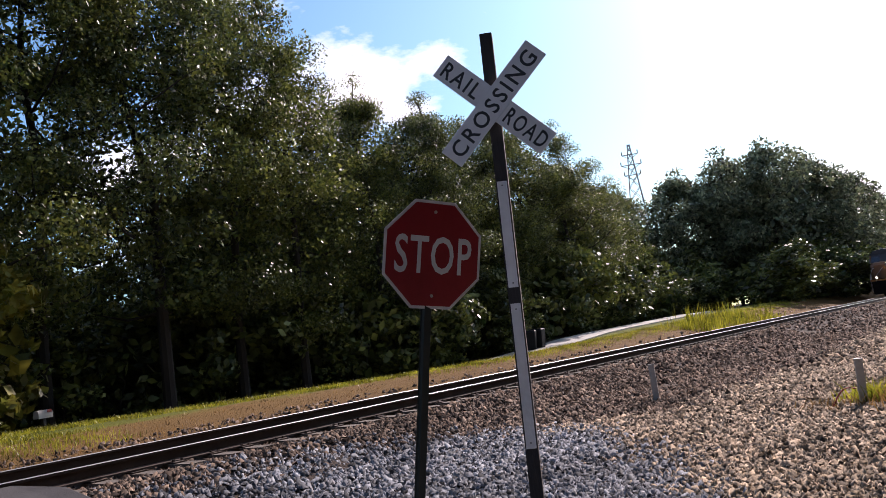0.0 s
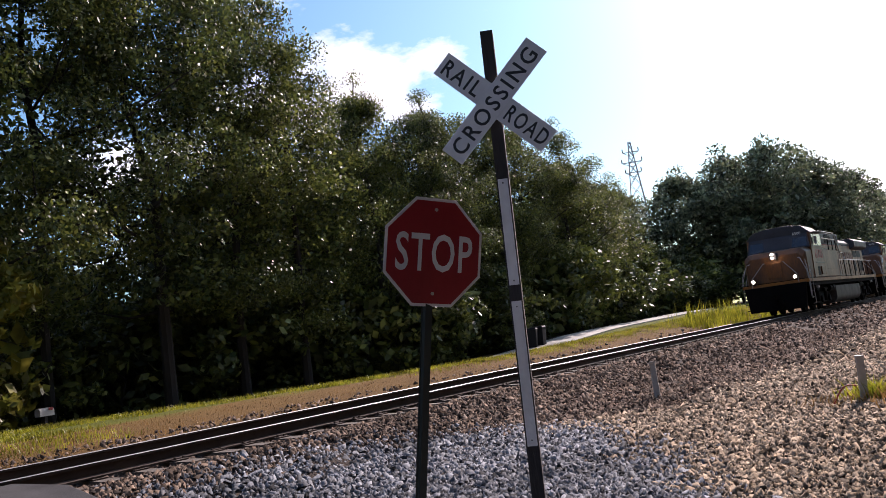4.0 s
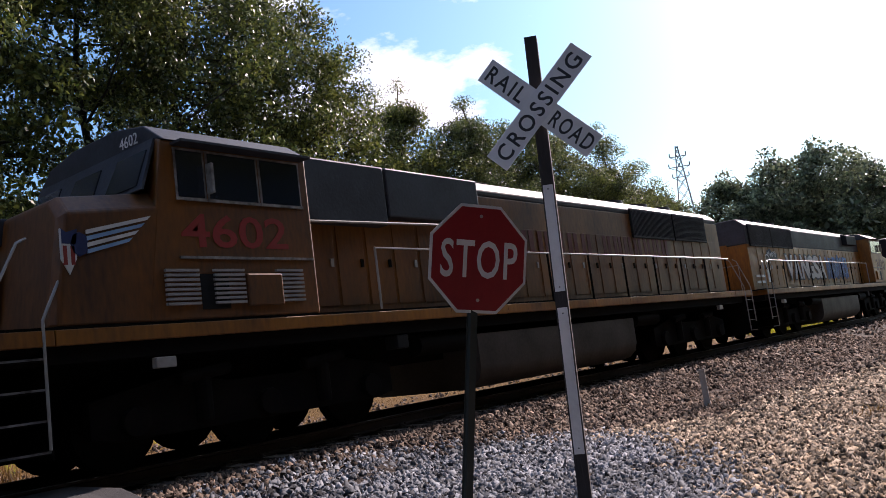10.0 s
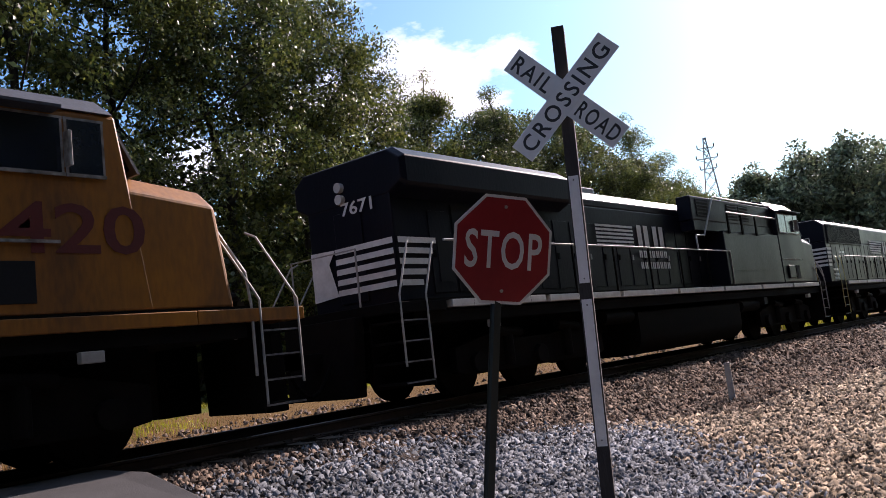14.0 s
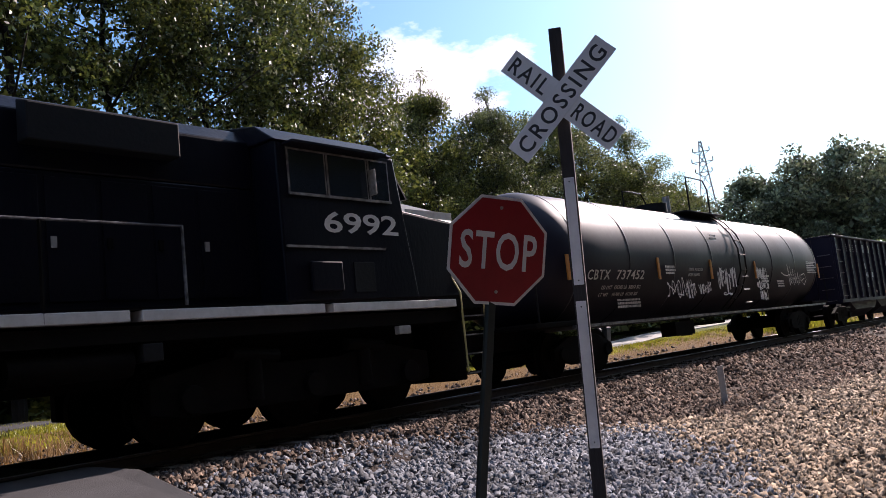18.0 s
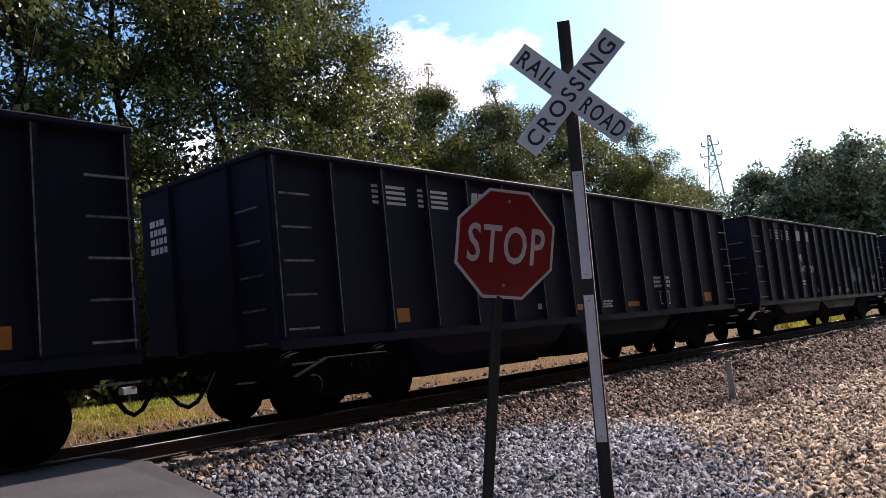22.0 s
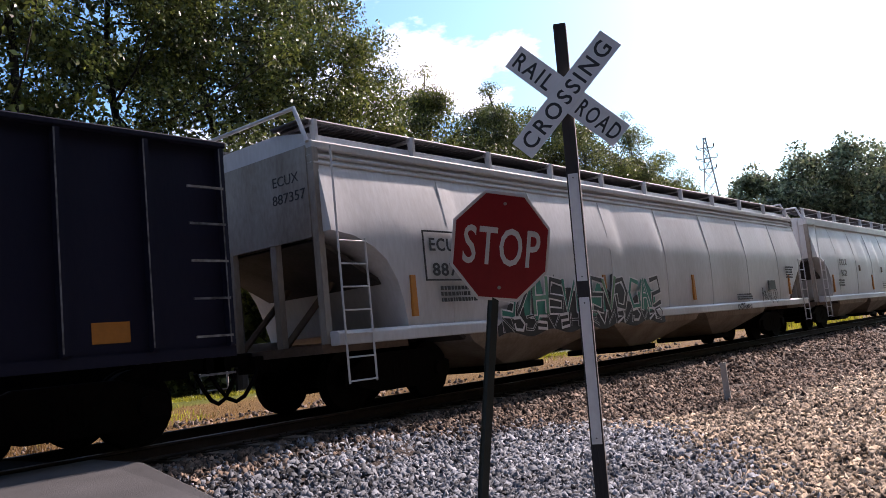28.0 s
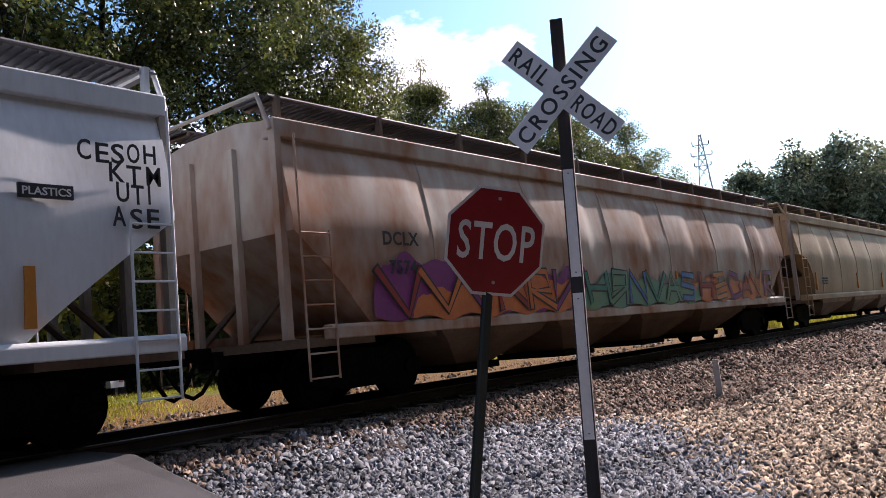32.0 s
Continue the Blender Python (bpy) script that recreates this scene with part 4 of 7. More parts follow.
def ribbon(g, pts, w, y):
    """A flat stroke of width w through (x, z) points, one connected strip."""
    vs = []
    for i, (x, z) in enumerate(pts):
        (xa, za), (xb, zb) = pts[max(i - 1, 0)], pts[min(i + 1, len(pts) - 1)]
        d = math.hypot(xb - xa, zb - za) or 1e-6
        tx, tz = (xb - xa) / d, (zb - za) / d
        e = w * 0.3 * ((i == len(pts) - 1) - (i == 0))
        vs += [(x + tx * e + tz * w / 2, y - 0.0002 * i, z + tz * e - tx * w / 2), (x + tx * e - tz * w / 2, y - 0.0002 * i, z + tz * e + tx * w / 2)]
    g.add(vs, [(2 * i, 2 * i + 2, 2 * i + 3, 2 * i + 1) for i in range(len(pts) - 1)])


def scrawl(parent, x0, x1, z0, z1, material, seed, y, w=0.03, loops=6, label="white spray-paint scrawl"):
    """One looping hand-sprayed line that spells nothing."""
    r = random.Random(seed)
    pts = []
    for k in range(loops):
        cx = x0 + (x1 - x0) * (k + 0.5) / loops
        ww, hh = (x1 - x0) / loops * r.uniform(0.55, 0.95), (z1 - z0) * r.uniform(0.55, 1.0)
        cz = (z0 + z1) / 2 + r.uniform(-0.12, 0.12) * (z1 - z0)
        a0, a1 = r.uniform(0, 6.28), r.uniform(3.5, 7.5)
        kink = r.choice((1, 1, 2, 2, 3))
        pts += [(cx + ww * 0.5 * math.cos(a0 + a1 * i / 14) + ww * 0.3 * (i / 14 - 0.5), cz + hh * 0.5 * math.sin(kink * (a0 + a1 * i / 14))) for i in range(15)]
    g = G()
    ribbon(g, pts, w, y)
    return part("graffiti", g, material, parent, label)


def cloud(parent, x0, x1, z0, z1, material, seed, y, label="sprayed graffiti ground colour"):
    """A filled sprayed patch with an uneven upper edge."""
    r = random.Random(seed)
    n = int((x1 - x0) / 0.12) + 2
    ph = [r.uniform(0, 6.28) for _ in range(4)]
    vs = []
    for i in range(n):
        u = i / (n - 1)
        x = x0 + (x1 - x0) * u
        top = z1 - (z1 - z0) * (0.22 + 0.12 * math.sin(7 * u + ph[0]) + 0.09 * math.sin(23 * u + ph[1]) + 0.05 * math.sin(61 * u + ph[2])) * (1 + 2 * abs(2 * u - 1) ** 6)
        vs += [(x, y, z0 + 0.05 * math.sin(31 * u + ph[3])), (x, y, max(z0 + 0.1, top))]
    return part("graffiti", G().add(vs, [(2 * i, 2 * i + 2, 2 * i + 3, 2 * i + 1) for i in range(n - 1)]), material, parent, label)


GLYPHS = (((0.1, 0), (0.1, 1), (0.8, 1), (0.8, 0.5), (0.1, 0.5), (0.9, 0)), ((0, 1), (0.5, 0), (1, 1)), ((0.1, 0), (0.1, 1), (0.9, 0), (0.9, 1)), ((0.9, 0.9), (0.2, 1), (0.1, 0.55), (0.85, 0.45), (0.8, 0), (0.1, 0.1)),
          ((0.1, 0), (0.5, 1), (0.9, 0), (0.7, 0.4), (0.25, 0.4)), ((0.1, 1), (0.1, 0), (0.1, 0.5), (0.9, 0.5), (0.9, 1), (0.9, 0)), ((0.9, 0.9), (0.4, 1), (0.1, 0.5), (0.4, 0), (0.95, 0.1), (0.95, 0.45)))


def throwup(parent, x0, x1, z0, z1, fills, edge, seed, y, n=5, label="bold sprayed graffiti shapes", w=0.0):
    """Thick interlocked sprayed strokes with a dark outline; they spell nothing."""
    r = random.Random(seed)
    w = w or (z1 - z0) * 0.24
    for k in range(n):
        a, wid = x0 + (x1 - x0) * (k - 0.04) / n, (x1 - x0) / n * 1.02
        gl = GLYPHS[r.randrange(len(GLYPHS))]
        sk, fl = r.uniform(-0.15, 0.15), r.random() < 0.5
        pts = []
        for px, pz in gl:
            px = 1 - px if fl else px
            pts.append((a + wid * (px + sk * (pz - 0.5) + r.uniform(-0.06, 0.06)), z0 + (z1 - z0) * (pz * 0.88 + 0.06 + r.uniform(-0.05, 0.05))))
        g = G()
        yy = y - 0.004 - 0.002 * (k % 2)
        ribbon(g, pts, w, yy)
        part("graffiti", g, fills[k % len(fills)], parent, label)
        rim = G()
        ribbon(rim, pts, w * 1.75, y - 0.0002 * k)
        part("graffiti", rim, edge, parent, "graffiti outline colour")


def stairs(loco, x, s, L, rev, rail_mat, up):
    """A corner stairwell with treads and two bent grab rails; s: side, up: +1 when the cab end of the well is towards +x."""
    g = G(L, rev)
    y0, y1 = (-1.5, -0.85) if s < 0 else (0.85, 1.5)
    g.box(x - 0.01, x + 0.62, -0.85 * -s - 0.02, -0.85 * -s, 0.3, 1.5)
    st = part("stairwell", g, M_UNDER, loco, "corner stairwell of steel sheet")
    inner = x + 0.62 if up > 0 else x - 0.03
    part("side_sheet", G(L, rev).box(inner, inner + 0.02, y0, y1, 0.3, 1.5), M_UNDER, st)
    for z in (0.36, 0.66, 0.96, 1.26):
        tr = part("step_tread", G(L, rev).box(x - 0.01, x + 0.62, y0, y1, z, z + 0.035), M_UNDER, st)
        part("tread_edge", G(L, rev).box(x, x + 0.61, min(s * 1.5, s * 1.505), max(s * 1.5, s * 1.505), z + 0.012, z + 0.034), M_WORN, st, "worn tread edge")
    for k, xx in enumerate((x + 0.02, x + 0.60)):
        y = s * 1.52
        foot = 0.62 if k == (up < 0) else 0.40
        part("grab_rail", G(L, rev).tube([(xx, y, foot), (xx, y, 1.66), (xx + up * 0.05, y * 0.99, 1.76), (xx + up * 0.44, y * 0.90, 2.46), (xx + up * 0.56, y * 0.86, 2.52)], 0.016), rail_mat, st, "bent steel grab rail")


def locomotive(L, rev, ge, paint_main, paint_roof, rail_mat, label, sill_mat, under=M_TANKGREY, c1=4.15, wing=5.3, tank=(0.375, 0.655), c0=1.62, louvres=False, hand_mat=None, deck=0.75, shoulder=3.14, nose=0.34, ext=(0.0, 0.0), plow=0.82, over=0.0, wing_top=4.06):
    """A six-axle road diesel; x runs from the cab end, rev turns it about inside its length."""
    e = thing("locomotive", label, "locomotive", "train")
    g = lambda: G(L, rev)
    P = lambda nm, q, mat, par=e, lab="", **k: part(nm, q, mat, par, lab, **k)
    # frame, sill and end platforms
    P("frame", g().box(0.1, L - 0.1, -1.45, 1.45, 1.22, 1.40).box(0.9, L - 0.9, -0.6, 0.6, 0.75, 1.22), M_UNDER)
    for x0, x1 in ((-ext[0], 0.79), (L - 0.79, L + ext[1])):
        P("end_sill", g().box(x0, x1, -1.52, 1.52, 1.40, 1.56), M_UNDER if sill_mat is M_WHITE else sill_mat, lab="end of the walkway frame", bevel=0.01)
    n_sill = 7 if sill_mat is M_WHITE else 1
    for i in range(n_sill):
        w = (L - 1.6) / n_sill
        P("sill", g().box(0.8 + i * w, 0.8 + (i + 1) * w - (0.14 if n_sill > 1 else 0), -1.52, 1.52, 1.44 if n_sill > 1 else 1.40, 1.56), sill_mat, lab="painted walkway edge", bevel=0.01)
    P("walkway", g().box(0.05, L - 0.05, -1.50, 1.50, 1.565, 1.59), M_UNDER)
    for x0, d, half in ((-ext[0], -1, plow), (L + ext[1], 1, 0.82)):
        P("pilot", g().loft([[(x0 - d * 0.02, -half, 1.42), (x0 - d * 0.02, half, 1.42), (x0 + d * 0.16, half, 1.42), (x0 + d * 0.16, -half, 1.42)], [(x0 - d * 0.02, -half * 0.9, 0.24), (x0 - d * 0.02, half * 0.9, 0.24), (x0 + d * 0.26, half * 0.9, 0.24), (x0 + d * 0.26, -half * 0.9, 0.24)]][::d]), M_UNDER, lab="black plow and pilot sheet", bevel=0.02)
    coupler(e, -0.2 - ext[0], -1, L, rev)
    coupler(e, L + 0.2 + ext[1], 1, L, rev)
    # trucks
    for xc in (3.6, L - 3.6):
        f = g()
        for s in (-1, 1):
            y0, y1 = (-1.2, -1.05) if s < 0 else (1.05, 1.2)
            f.prism_y([(xc - 2.35, 0.40), (xc - 2.0, 0.34), (xc + 2.0, 0.34), (xc + 2.35, 0.40), (xc + 2.35, 0.80), (xc + 1.3, 1.0), (xc + 0.5, 0.86), (xc - 0.5, 0.86), (xc - 1.3, 1.0), (xc - 2.35, 0.80)], y0, y1)
            for dx in (-1.85, 0, 1.85):
                f.cyl((xc + dx, s * 1.05, 0.53), (xc + dx, s * 1.30, 0.53), 0.17, 12)
            for dx in (-0.95, 0.95):
                f.cyl((xc + dx, s * 1.22, 0.42), (xc + dx, s * 1.22, 0.95), 0.11, 10)
                f.cyl((xc + dx - 0.35, s * 1.26, 0.95), (xc + dx + 0.35, s * 1.26, 1.02), 0.09, 8)
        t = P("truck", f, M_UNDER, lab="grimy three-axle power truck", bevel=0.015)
        for dx in (-1.85, 0, 1.85):
            wheelset(t, xc + dx, 0.52, L, rev)
    # fuel tank, rounded below
    a, b = L * tank[0], L * tank[1]
    prof = [(-1.38, 0.55)] + [(-1.38 + 0.42 * (1 - math.cos(k * 0.52)), 0.55 - 0.36 * math.sin(k * 0.52)) for k in (1, 2, 3)] + [(0.96 + 0.42 * math.sin(k * 0.52), 0.19 + 0.36 * (1 - math.cos(k * 0.52))) for k in (0, 1, 2, 3)] + [(1.38, 1.10), (-1.38, 1.10)]
    P("fuel_tank", g().loft([[(a, y, z) for y, z in prof], [(b, y, z) for y, z in prof]]), under, lab="grimy grey fuel tank with rounded belly", smooth=True)
    for s in (-1, 1):
        P("air_reservoir", g().cyl((a - 1.5, s * 1.25, 1.02), (a - 0.2, s * 1.25, 1.02), 0.17, 12), M_UNDER, smooth=True)
        P("air_reservoir", g().cyl((b + 0.2, s * 1.25, 1.05), (b + 1.4, s * 1.25, 1.05), 0.16, 12), M_UNDER, smooth=True)
        P("sand_box", g().box(5.9, 6.15, min(s * 1.2, s * 1.46), max(s * 1.2, s * 1.46), 1.0, 1.2), M_BIN, bevel=0.015)
        P("jacking_pad", g().box(1.9, 2.15, min(s * 1.4, s * 1.5), max(s * 1.4, s * 1.5), 1.08, 1.2), M_SILVER, lab="bright worn jacking pad", bevel=0.01)
        P("jacking_pad", g().box(L - 2.15, L - 1.9, min(s * 1.4, s * 1.5), max(s * 1.4, s * 1.5), 1.08, 1.2), M_SILVER, lab="bright worn jacking pad", bevel=0.01)
    # cab and nose
    ct, sh = (4.22 if ge else 4.02), (3.80 if ge else 3.70)
    w0, w1 = (3.16, 3.74) if ge else (3.03, 3.60)
    wt = 1.12
    roof = [(-1.50, 1.59), (1.50, 1.59), (1.50, sh), (wt, ct - 0.06), (0.5, ct + 0.05), (-0.5, ct + 0.05), (-wt, ct - 0.06), (-1.50, sh)]
    slope = lambda x, k: [(x + k * max(0, z - 2.95), y, z) for y, z in roof]
    cab = P("cab", g().loft([slope(c0, 0.42), [(c1, y, z) for y, z in roof]]), paint_main, lab="wide safety cab", bevel=0.03)
    P("cab_roof", g().loft([[(c0 + 0.34, y * 1.02, z + 0.012) for y, z in roof[2:]], [(c1 + 0.05, y * 1.02, z + 0.012) for y, z in roof[2:]]]), paint_roof, cab, "cab roof in the roof colour", bevel=0.02)
    ns = lambda x, w, t, lean: [(x + lean * (z - 1.59), y, z) for y, z in ((-w, 1.59), (w, 1.59), (w, t - 0.22), (w * 0.84, t), (-w * 0.84, t), (-w, t - 0.22))]
    if ge:
        rings = [ns(nose, 1.30, 2.82, 0.03), ns(nose + 0.28, 1.43, 3.06, 0.0), ns(c0 + 0.36, 1.47, 3.16, 0.0)]
    else:
        rings = [ns(nose, 1.40, 2.94, 0.14), ns(nose + 0.07, 1.485, 3.0, 0.14), ns(c0 + 0.34, 1.497, 3.13, 0.0)]
    P("nose", g().loft(rings), paint_main, lab="broad short nose", bevel=0.03)
    nd = g().box(nose - 0.03, nose + 0.03, -0.30, 0.38, 1.75, 2.5)
    P("nose_door", nd, paint_main, bevel=0.01)
    nh = P("headlight_housing", g().box(nose - 0.06, nose + 0.24, -0.16, 0.16, 2.66, 2.98), paint_roof, bevel=0.02)
    brow = lambda y0, y1, z0, z1, o: [(c0 + 0.42 * (z - 2.95) - o, y, z) for y, z in ((y0, z0), (y1, z0), (y1 * 0.93, z1), (y0 * 0.93, z1))]
    P("cab_front", g().loft([brow(-1.47, 1.47, 3.10, sh + 0.06, 0.016), brow(-1.47, 1.47, 3.10, sh + 0.06, -0.02)]), paint_roof, cab, "dark band round the windscreens")
    nb = g()
    for y in (-1.0, 1.0):
        nb.box(c0 + 0.35, c0 + 0.5, min(y * 0.5, y * 1.05), max(y * 0.5, y * 1.05), 3.74, 3.94)
    P("number_board", nb, M_SIGNBLACK, cab)
    for y in (-1.36, 0.66) if ge else (-1.36, -0.35, 0.66):
        P("windscreen", g().loft([[(c0 + 0.42 * (z - 2.95) - 0.034, yy, z) for yy, z in ((y, 3.16), (y + 0.70, 3.16), (y + 0.66, 3.62), (y + 0.04, 3.62))], [(c0 + 0.42 * (z - 2.95) + 0.02, yy, z) for yy, z in ((y, 3.16), (y + 0.70, 3.16), (y + 0.66, 3.62), (y + 0.04, 3.62))]]), M_GLASS, cab, "tinted windscreen")
    for s in (-1, 1):
        yy = (-1.535, -1.49) if s < 0 else (1.49, 1.535)
        for x0, x1 in ((c0 + 0.5, c0 + 0.86), (c0 + 0.94, c0 + 1.66), (c0 + 1.74, c1 - 0.18)):
            fr = P("side_window", g().box(x0, x1, yy[0] + 0.012, yy[1] - 0.012, w0, w1), M_GLASS, cab, "dark side window")
            P("window_frame", g().box(x0 - 0.035, x1 + 0.035, yy[0] + 0.004, yy[1] - 0.02, w0 - 0.035, w0).box(x0 - 0.035, x1 + 0.035, yy[0] + 0.02, yy[1] - 0.02, w1, w1 + 0.03).box(x0 - 0.03, x0, yy[0] + 0.02, yy[1] - 0.02, w0, w1).box(x1, x1 + 0.03, yy[0] + 0.02, yy[1] - 0.02, w0, w1), M_TREADEDGE, fr)
        P("sun_shade", g().prism_y([(2.3, w1 + 0.05), (c1 - 0.1, w1 + 0.05), (c1 - 0.1, w1 + 0.08), (2.3, w1 + 0.08)], -1.72 if s < 0 else 1.5, -1.5 if s < 0 else 1.72), paint_roof, cab)
        # nose grab rails
        P("nose_rail", g().tube([(0.30, s * 0.42, 2.52), (0.20, s * 0.46, 2.52), (0.02, s * 1.02, 1.86), (0.0, s * 1.08, 1.22)], 0.02), rail_mat)
        P("nose_rail", g().tube([(0.36, s * 1.10, 2.60), (0.26, s * 1.22, 2.56), (0.06, s * 1.46, 2.0), (0.04, s * 1.50, 1.60), (0.04, s * 1.50, 0.75)], 0.02), rail_mat)
        # pale strip paints the sun on the ledge
        P("cab_ledge", g().box(2.3, c1 - 0.05, min(s * 1.5, s * 1.53), max(s * 1.5, s * 1.53), 2.30, 2.33), M_TREADEDGE, cab, "ledge painted bright as sunlit")
        P("cab_vent", g().box(2.55, 2.95, min(s * 1.5, s * 1.51), max(s * 1.5, s * 1.51), 1.70, 2.12), M_BIN, cab, bevel=0.005)
        P("cab_box", g().box(3.2, 3.75, min(s * 1.5, s * 1.56), max(s * 1.5, s * 1.56), 1.72, 2.12), paint_main, cab, bevel=0.02)
        P("mirror", g().box(c0 + 0.88, c0 + 0.92, min(s * 1.54, s * 1.66), max(s * 1.54, s * 1.66), w0 + 0.05, w1 - 0.15), M_TREADEDGE, cab, bevel=0.008)
        P("ditch_light", g().cyl((-0.10, s * 0.95, 1.72), (0.10, s * 0.95, 1.72), 0.10, 12), M_UNDER)
    # stairs at all corners
    for s in (-1, 1):
        stairs(e, 0.08 - ext[0], s, L, rev, rail_mat, 1)
        stairs(e, L - 0.70 + ext[1], s, L, rev, rail_mat, -1)
    # hood
    hw, ht, hs = 0.98, (3.84 if ge else 4.0), (3.46 if ge else shoulder)
    h0, h1 = c1, L - (0.35 if ge else deck)
    hood = [(-hw, 1.59), (hw, 1.59), (hw, ht - 0.22), (hw - 0.25, ht), (-hw + 0.25, ht), (-hw, ht - 0.22)]
    low = [(-hw, 1.59), (hw, 1.59), (hw, hs), (-hw, hs)]
    hd = P("long_hood", g().loft([[(h0, y, z) for y, z in low], [(h1, y, z) for y, z in low]]), paint_main, lab="engine hood with many doors", bevel=0.02)
    top = [(-hw, hs + 0.004), (hw, hs + 0.004), (hw, ht - 0.22), (hw - 0.25, ht), (-hw + 0.25, ht), (-hw, ht - 0.22)]
    P("hood_roof", g().loft([[(h0, y, z) for y, z in top], [(h1, y, z) for y, z in top]]), paint_roof, hd, "upper hood in the roof colour", bevel=0.03)
    x = h0 + (4.5 if ge else 0.3)
    k = 0
    while x + 0.6 < h1 - 0.3:
        for s in (-1, 1):
            ya, yb = (-hw - 0.014, -hw) if s < 0 else (hw, hw + 0.014)
            dr = P("hood_door", g().box(x, x + 0.56, ya, yb, 1.72, 3.08), paint_main, hd, bevel=0.006)
            if s < 0:
                P("door_latch", g().box(x + 0.46, x + 0.52, ya - 0.02, ya, 2.3, 2.42), M_UNDER if k % 3 else M_SILVER, dr)
        x += 0.63
        k += 1
    if ge:
        # equipment cabinets behind the cab, flush with the cab side
        for s in (-1, 1):
            ya, yb = (-1.49, -hw) if s < 0 else (hw, 1.49)
            P("equipment_cabinet", g().box(c1 + 0.03, 8.55, ya, yb, 1.60, 3.04), paint_main, hd, "flush equipment cabinet", bevel=0.02)
            yi, yo = (-1.36, -hw) if s < 0 else (hw, 1.36)
            P("blower_cabinet", g().box(c1 + 0.03, 10.05, yi, yo, 3.044, 3.30), paint_main, hd, "recessed upper cabinet", bevel=0.01)
            P("blower_duct", g().box(c1 + 0.03, 10.1, yi, yo, 3.304, 3.94), paint_roof, hd, "dark blower duct", bevel=0.03)
            P("red_line", g().box(c1 + 0.05, 10.08, min(s * 1.36, s * 1.363), max(s * 1.36, s * 1.363), 3.26, 3.30), M_RED if paint_main is not M_BLACK else M_BLACK, hd, "thin red line")
            # sunlight along the cabinet top, painted as a pale strip
            P("cabinet_ledge", g().box(c1 + 0.05, 8.5, min(s * 1.36, s * 1.495), max(s * 1.36, s * 1.495), 3.042, 3.056), M_TREADEDGE if paint_main is not M_BLACK else M_BLACK, hd, "cabinet ledge painted bright as sunlit")
            P("panel_rib", g().box(c1 + 0.7, 8.4, min(s * 1.49, s * 1.503), max(s * 1.49, s * 1.503), 1.98, 2.0), paint_main, hd)
            for xx in (6.0, 6.1 + 1.0, 6.1 + 2.0):
                P("cabinet_stanchion", g().prism_y([(xx, 2.98), (xx + 0.12, 2.98), (xx + 0.08, 3.56), (xx + 0.05, 3.56)], -1.535 if s < 0 else 1.50, -1.50 if s < 0 else 1.535), M_UNDER, hd)
            for x0, x1 in ((6.1, 6.85), (7.0, 7.75), (9.0, 9.8)):
                lv = P("louvre_panel", g().box(x0, x1, min(s * 1.36, s * 1.37), max(s * 1.36, s * 1.37), 3.40, 3.86), M_BIN, hd, "dark louvred opening")
                for i in range(5):
                    P("louvre", g().box(x0, x1, min(s * 1.37, s * 1.39), max(s * 1.37, s * 1.39), 3.43 + i * 0.09, 3.45 + i * 0.09), paint_roof, hd)
            P("cabinet_rail", g().tube([(c1 + 0.15, s * 1.52, 3.56), (8.2, s * 1.52, 3.56)], 0.022), rail_mat, hd)
            P("roof_rail", g().tube([(c1 + 0.1, s * 1.40, 3.97), (8.7, s * 1.40, 3.97), (9.65, s * 1.42, 2.90), (10.25, s * 1.46, 2.88), (10.35, s * 1.48, 2.80), (10.35, s * 1.5, 2.52)], 0.022), rail_mat, hd)
        # radiator wings
        r0, r1 = L - wing, L - 0.34 + over
        wing_prof = ((-hw, 3.26), (hw, 3.26), (1.26, 3.40), (1.29, 3.46), (1.29, wing_top - 0.18), (1.04, wing_top), (-1.04, wing_top), (-1.29, wing_top - 0.18), (-1.29, 3.46), (-1.26, 3.40))
        P("radiator_wing", g().loft([[(r0, y, z) for y, z in wing_prof], [(r1 - 0.12, y, z) for y, z in wing_prof], [(r1, y * 0.97, z + (0.06 if z < 3.6 else -0.05)) for y, z in wing_prof]]), paint_roof, hd, "overhanging radiator with a flat fascia", bevel=0.02)
        for s in (-1, 1):
            ya, yb = (-hw - 0.02, -hw) if s < 0 else (hw, hw + 0.02)
            for x0, x1 in ((r0 + 0.6, r0 + 1.9), (r0 + 2.0, r0 + 3.5)):
                P("radiator_grille", g().box(x0, x1, ya, yb, 2.78, 3.2), M_BIN, hd)
            for x0 in (r0 + 0.4, r0 + 0.85, r0 + 2.0, r0 + 2.6, r0 + 3.1, r0 + 3.6):
                P("vent_screen", g().box(x0, x0 + 0.36, ya - 0.004 if s < 0 else ya, yb if s < 0 else yb + 0.004, 1.9, 2.55), M_BIN, hd)
        P("exhaust_stack", g().box(L * 0.52, L * 0.52 + 1.0, -0.3, 0.3, ht, ht + 0.16), M_UNDER, hd, bevel=0.02)
        P("roof_vent", g().box(L * 0.63, L * 0.63 + 0.7, -0.45, 0.45, ht, ht + 0.22), M_SILVER, hd, bevel=0.02)
    else:
        # dynamic brake section, intake screens and radiators of the dark upper hood
        for s in (-1, 1):
            ya, yb = (-hw - 0.22, -hw + 0.02) if s < 0 else (hw - 0.02, hw + 0.22)
            P("dynamic_brake_intake", g().prism_x([(ya, 3.4), (yb, 3.4), (yb, 3.9), (ya, 3.82)], c1 + 1.2, c1 + 3.0), M_BIN, hd, "dark intake screen", bevel=0.02)
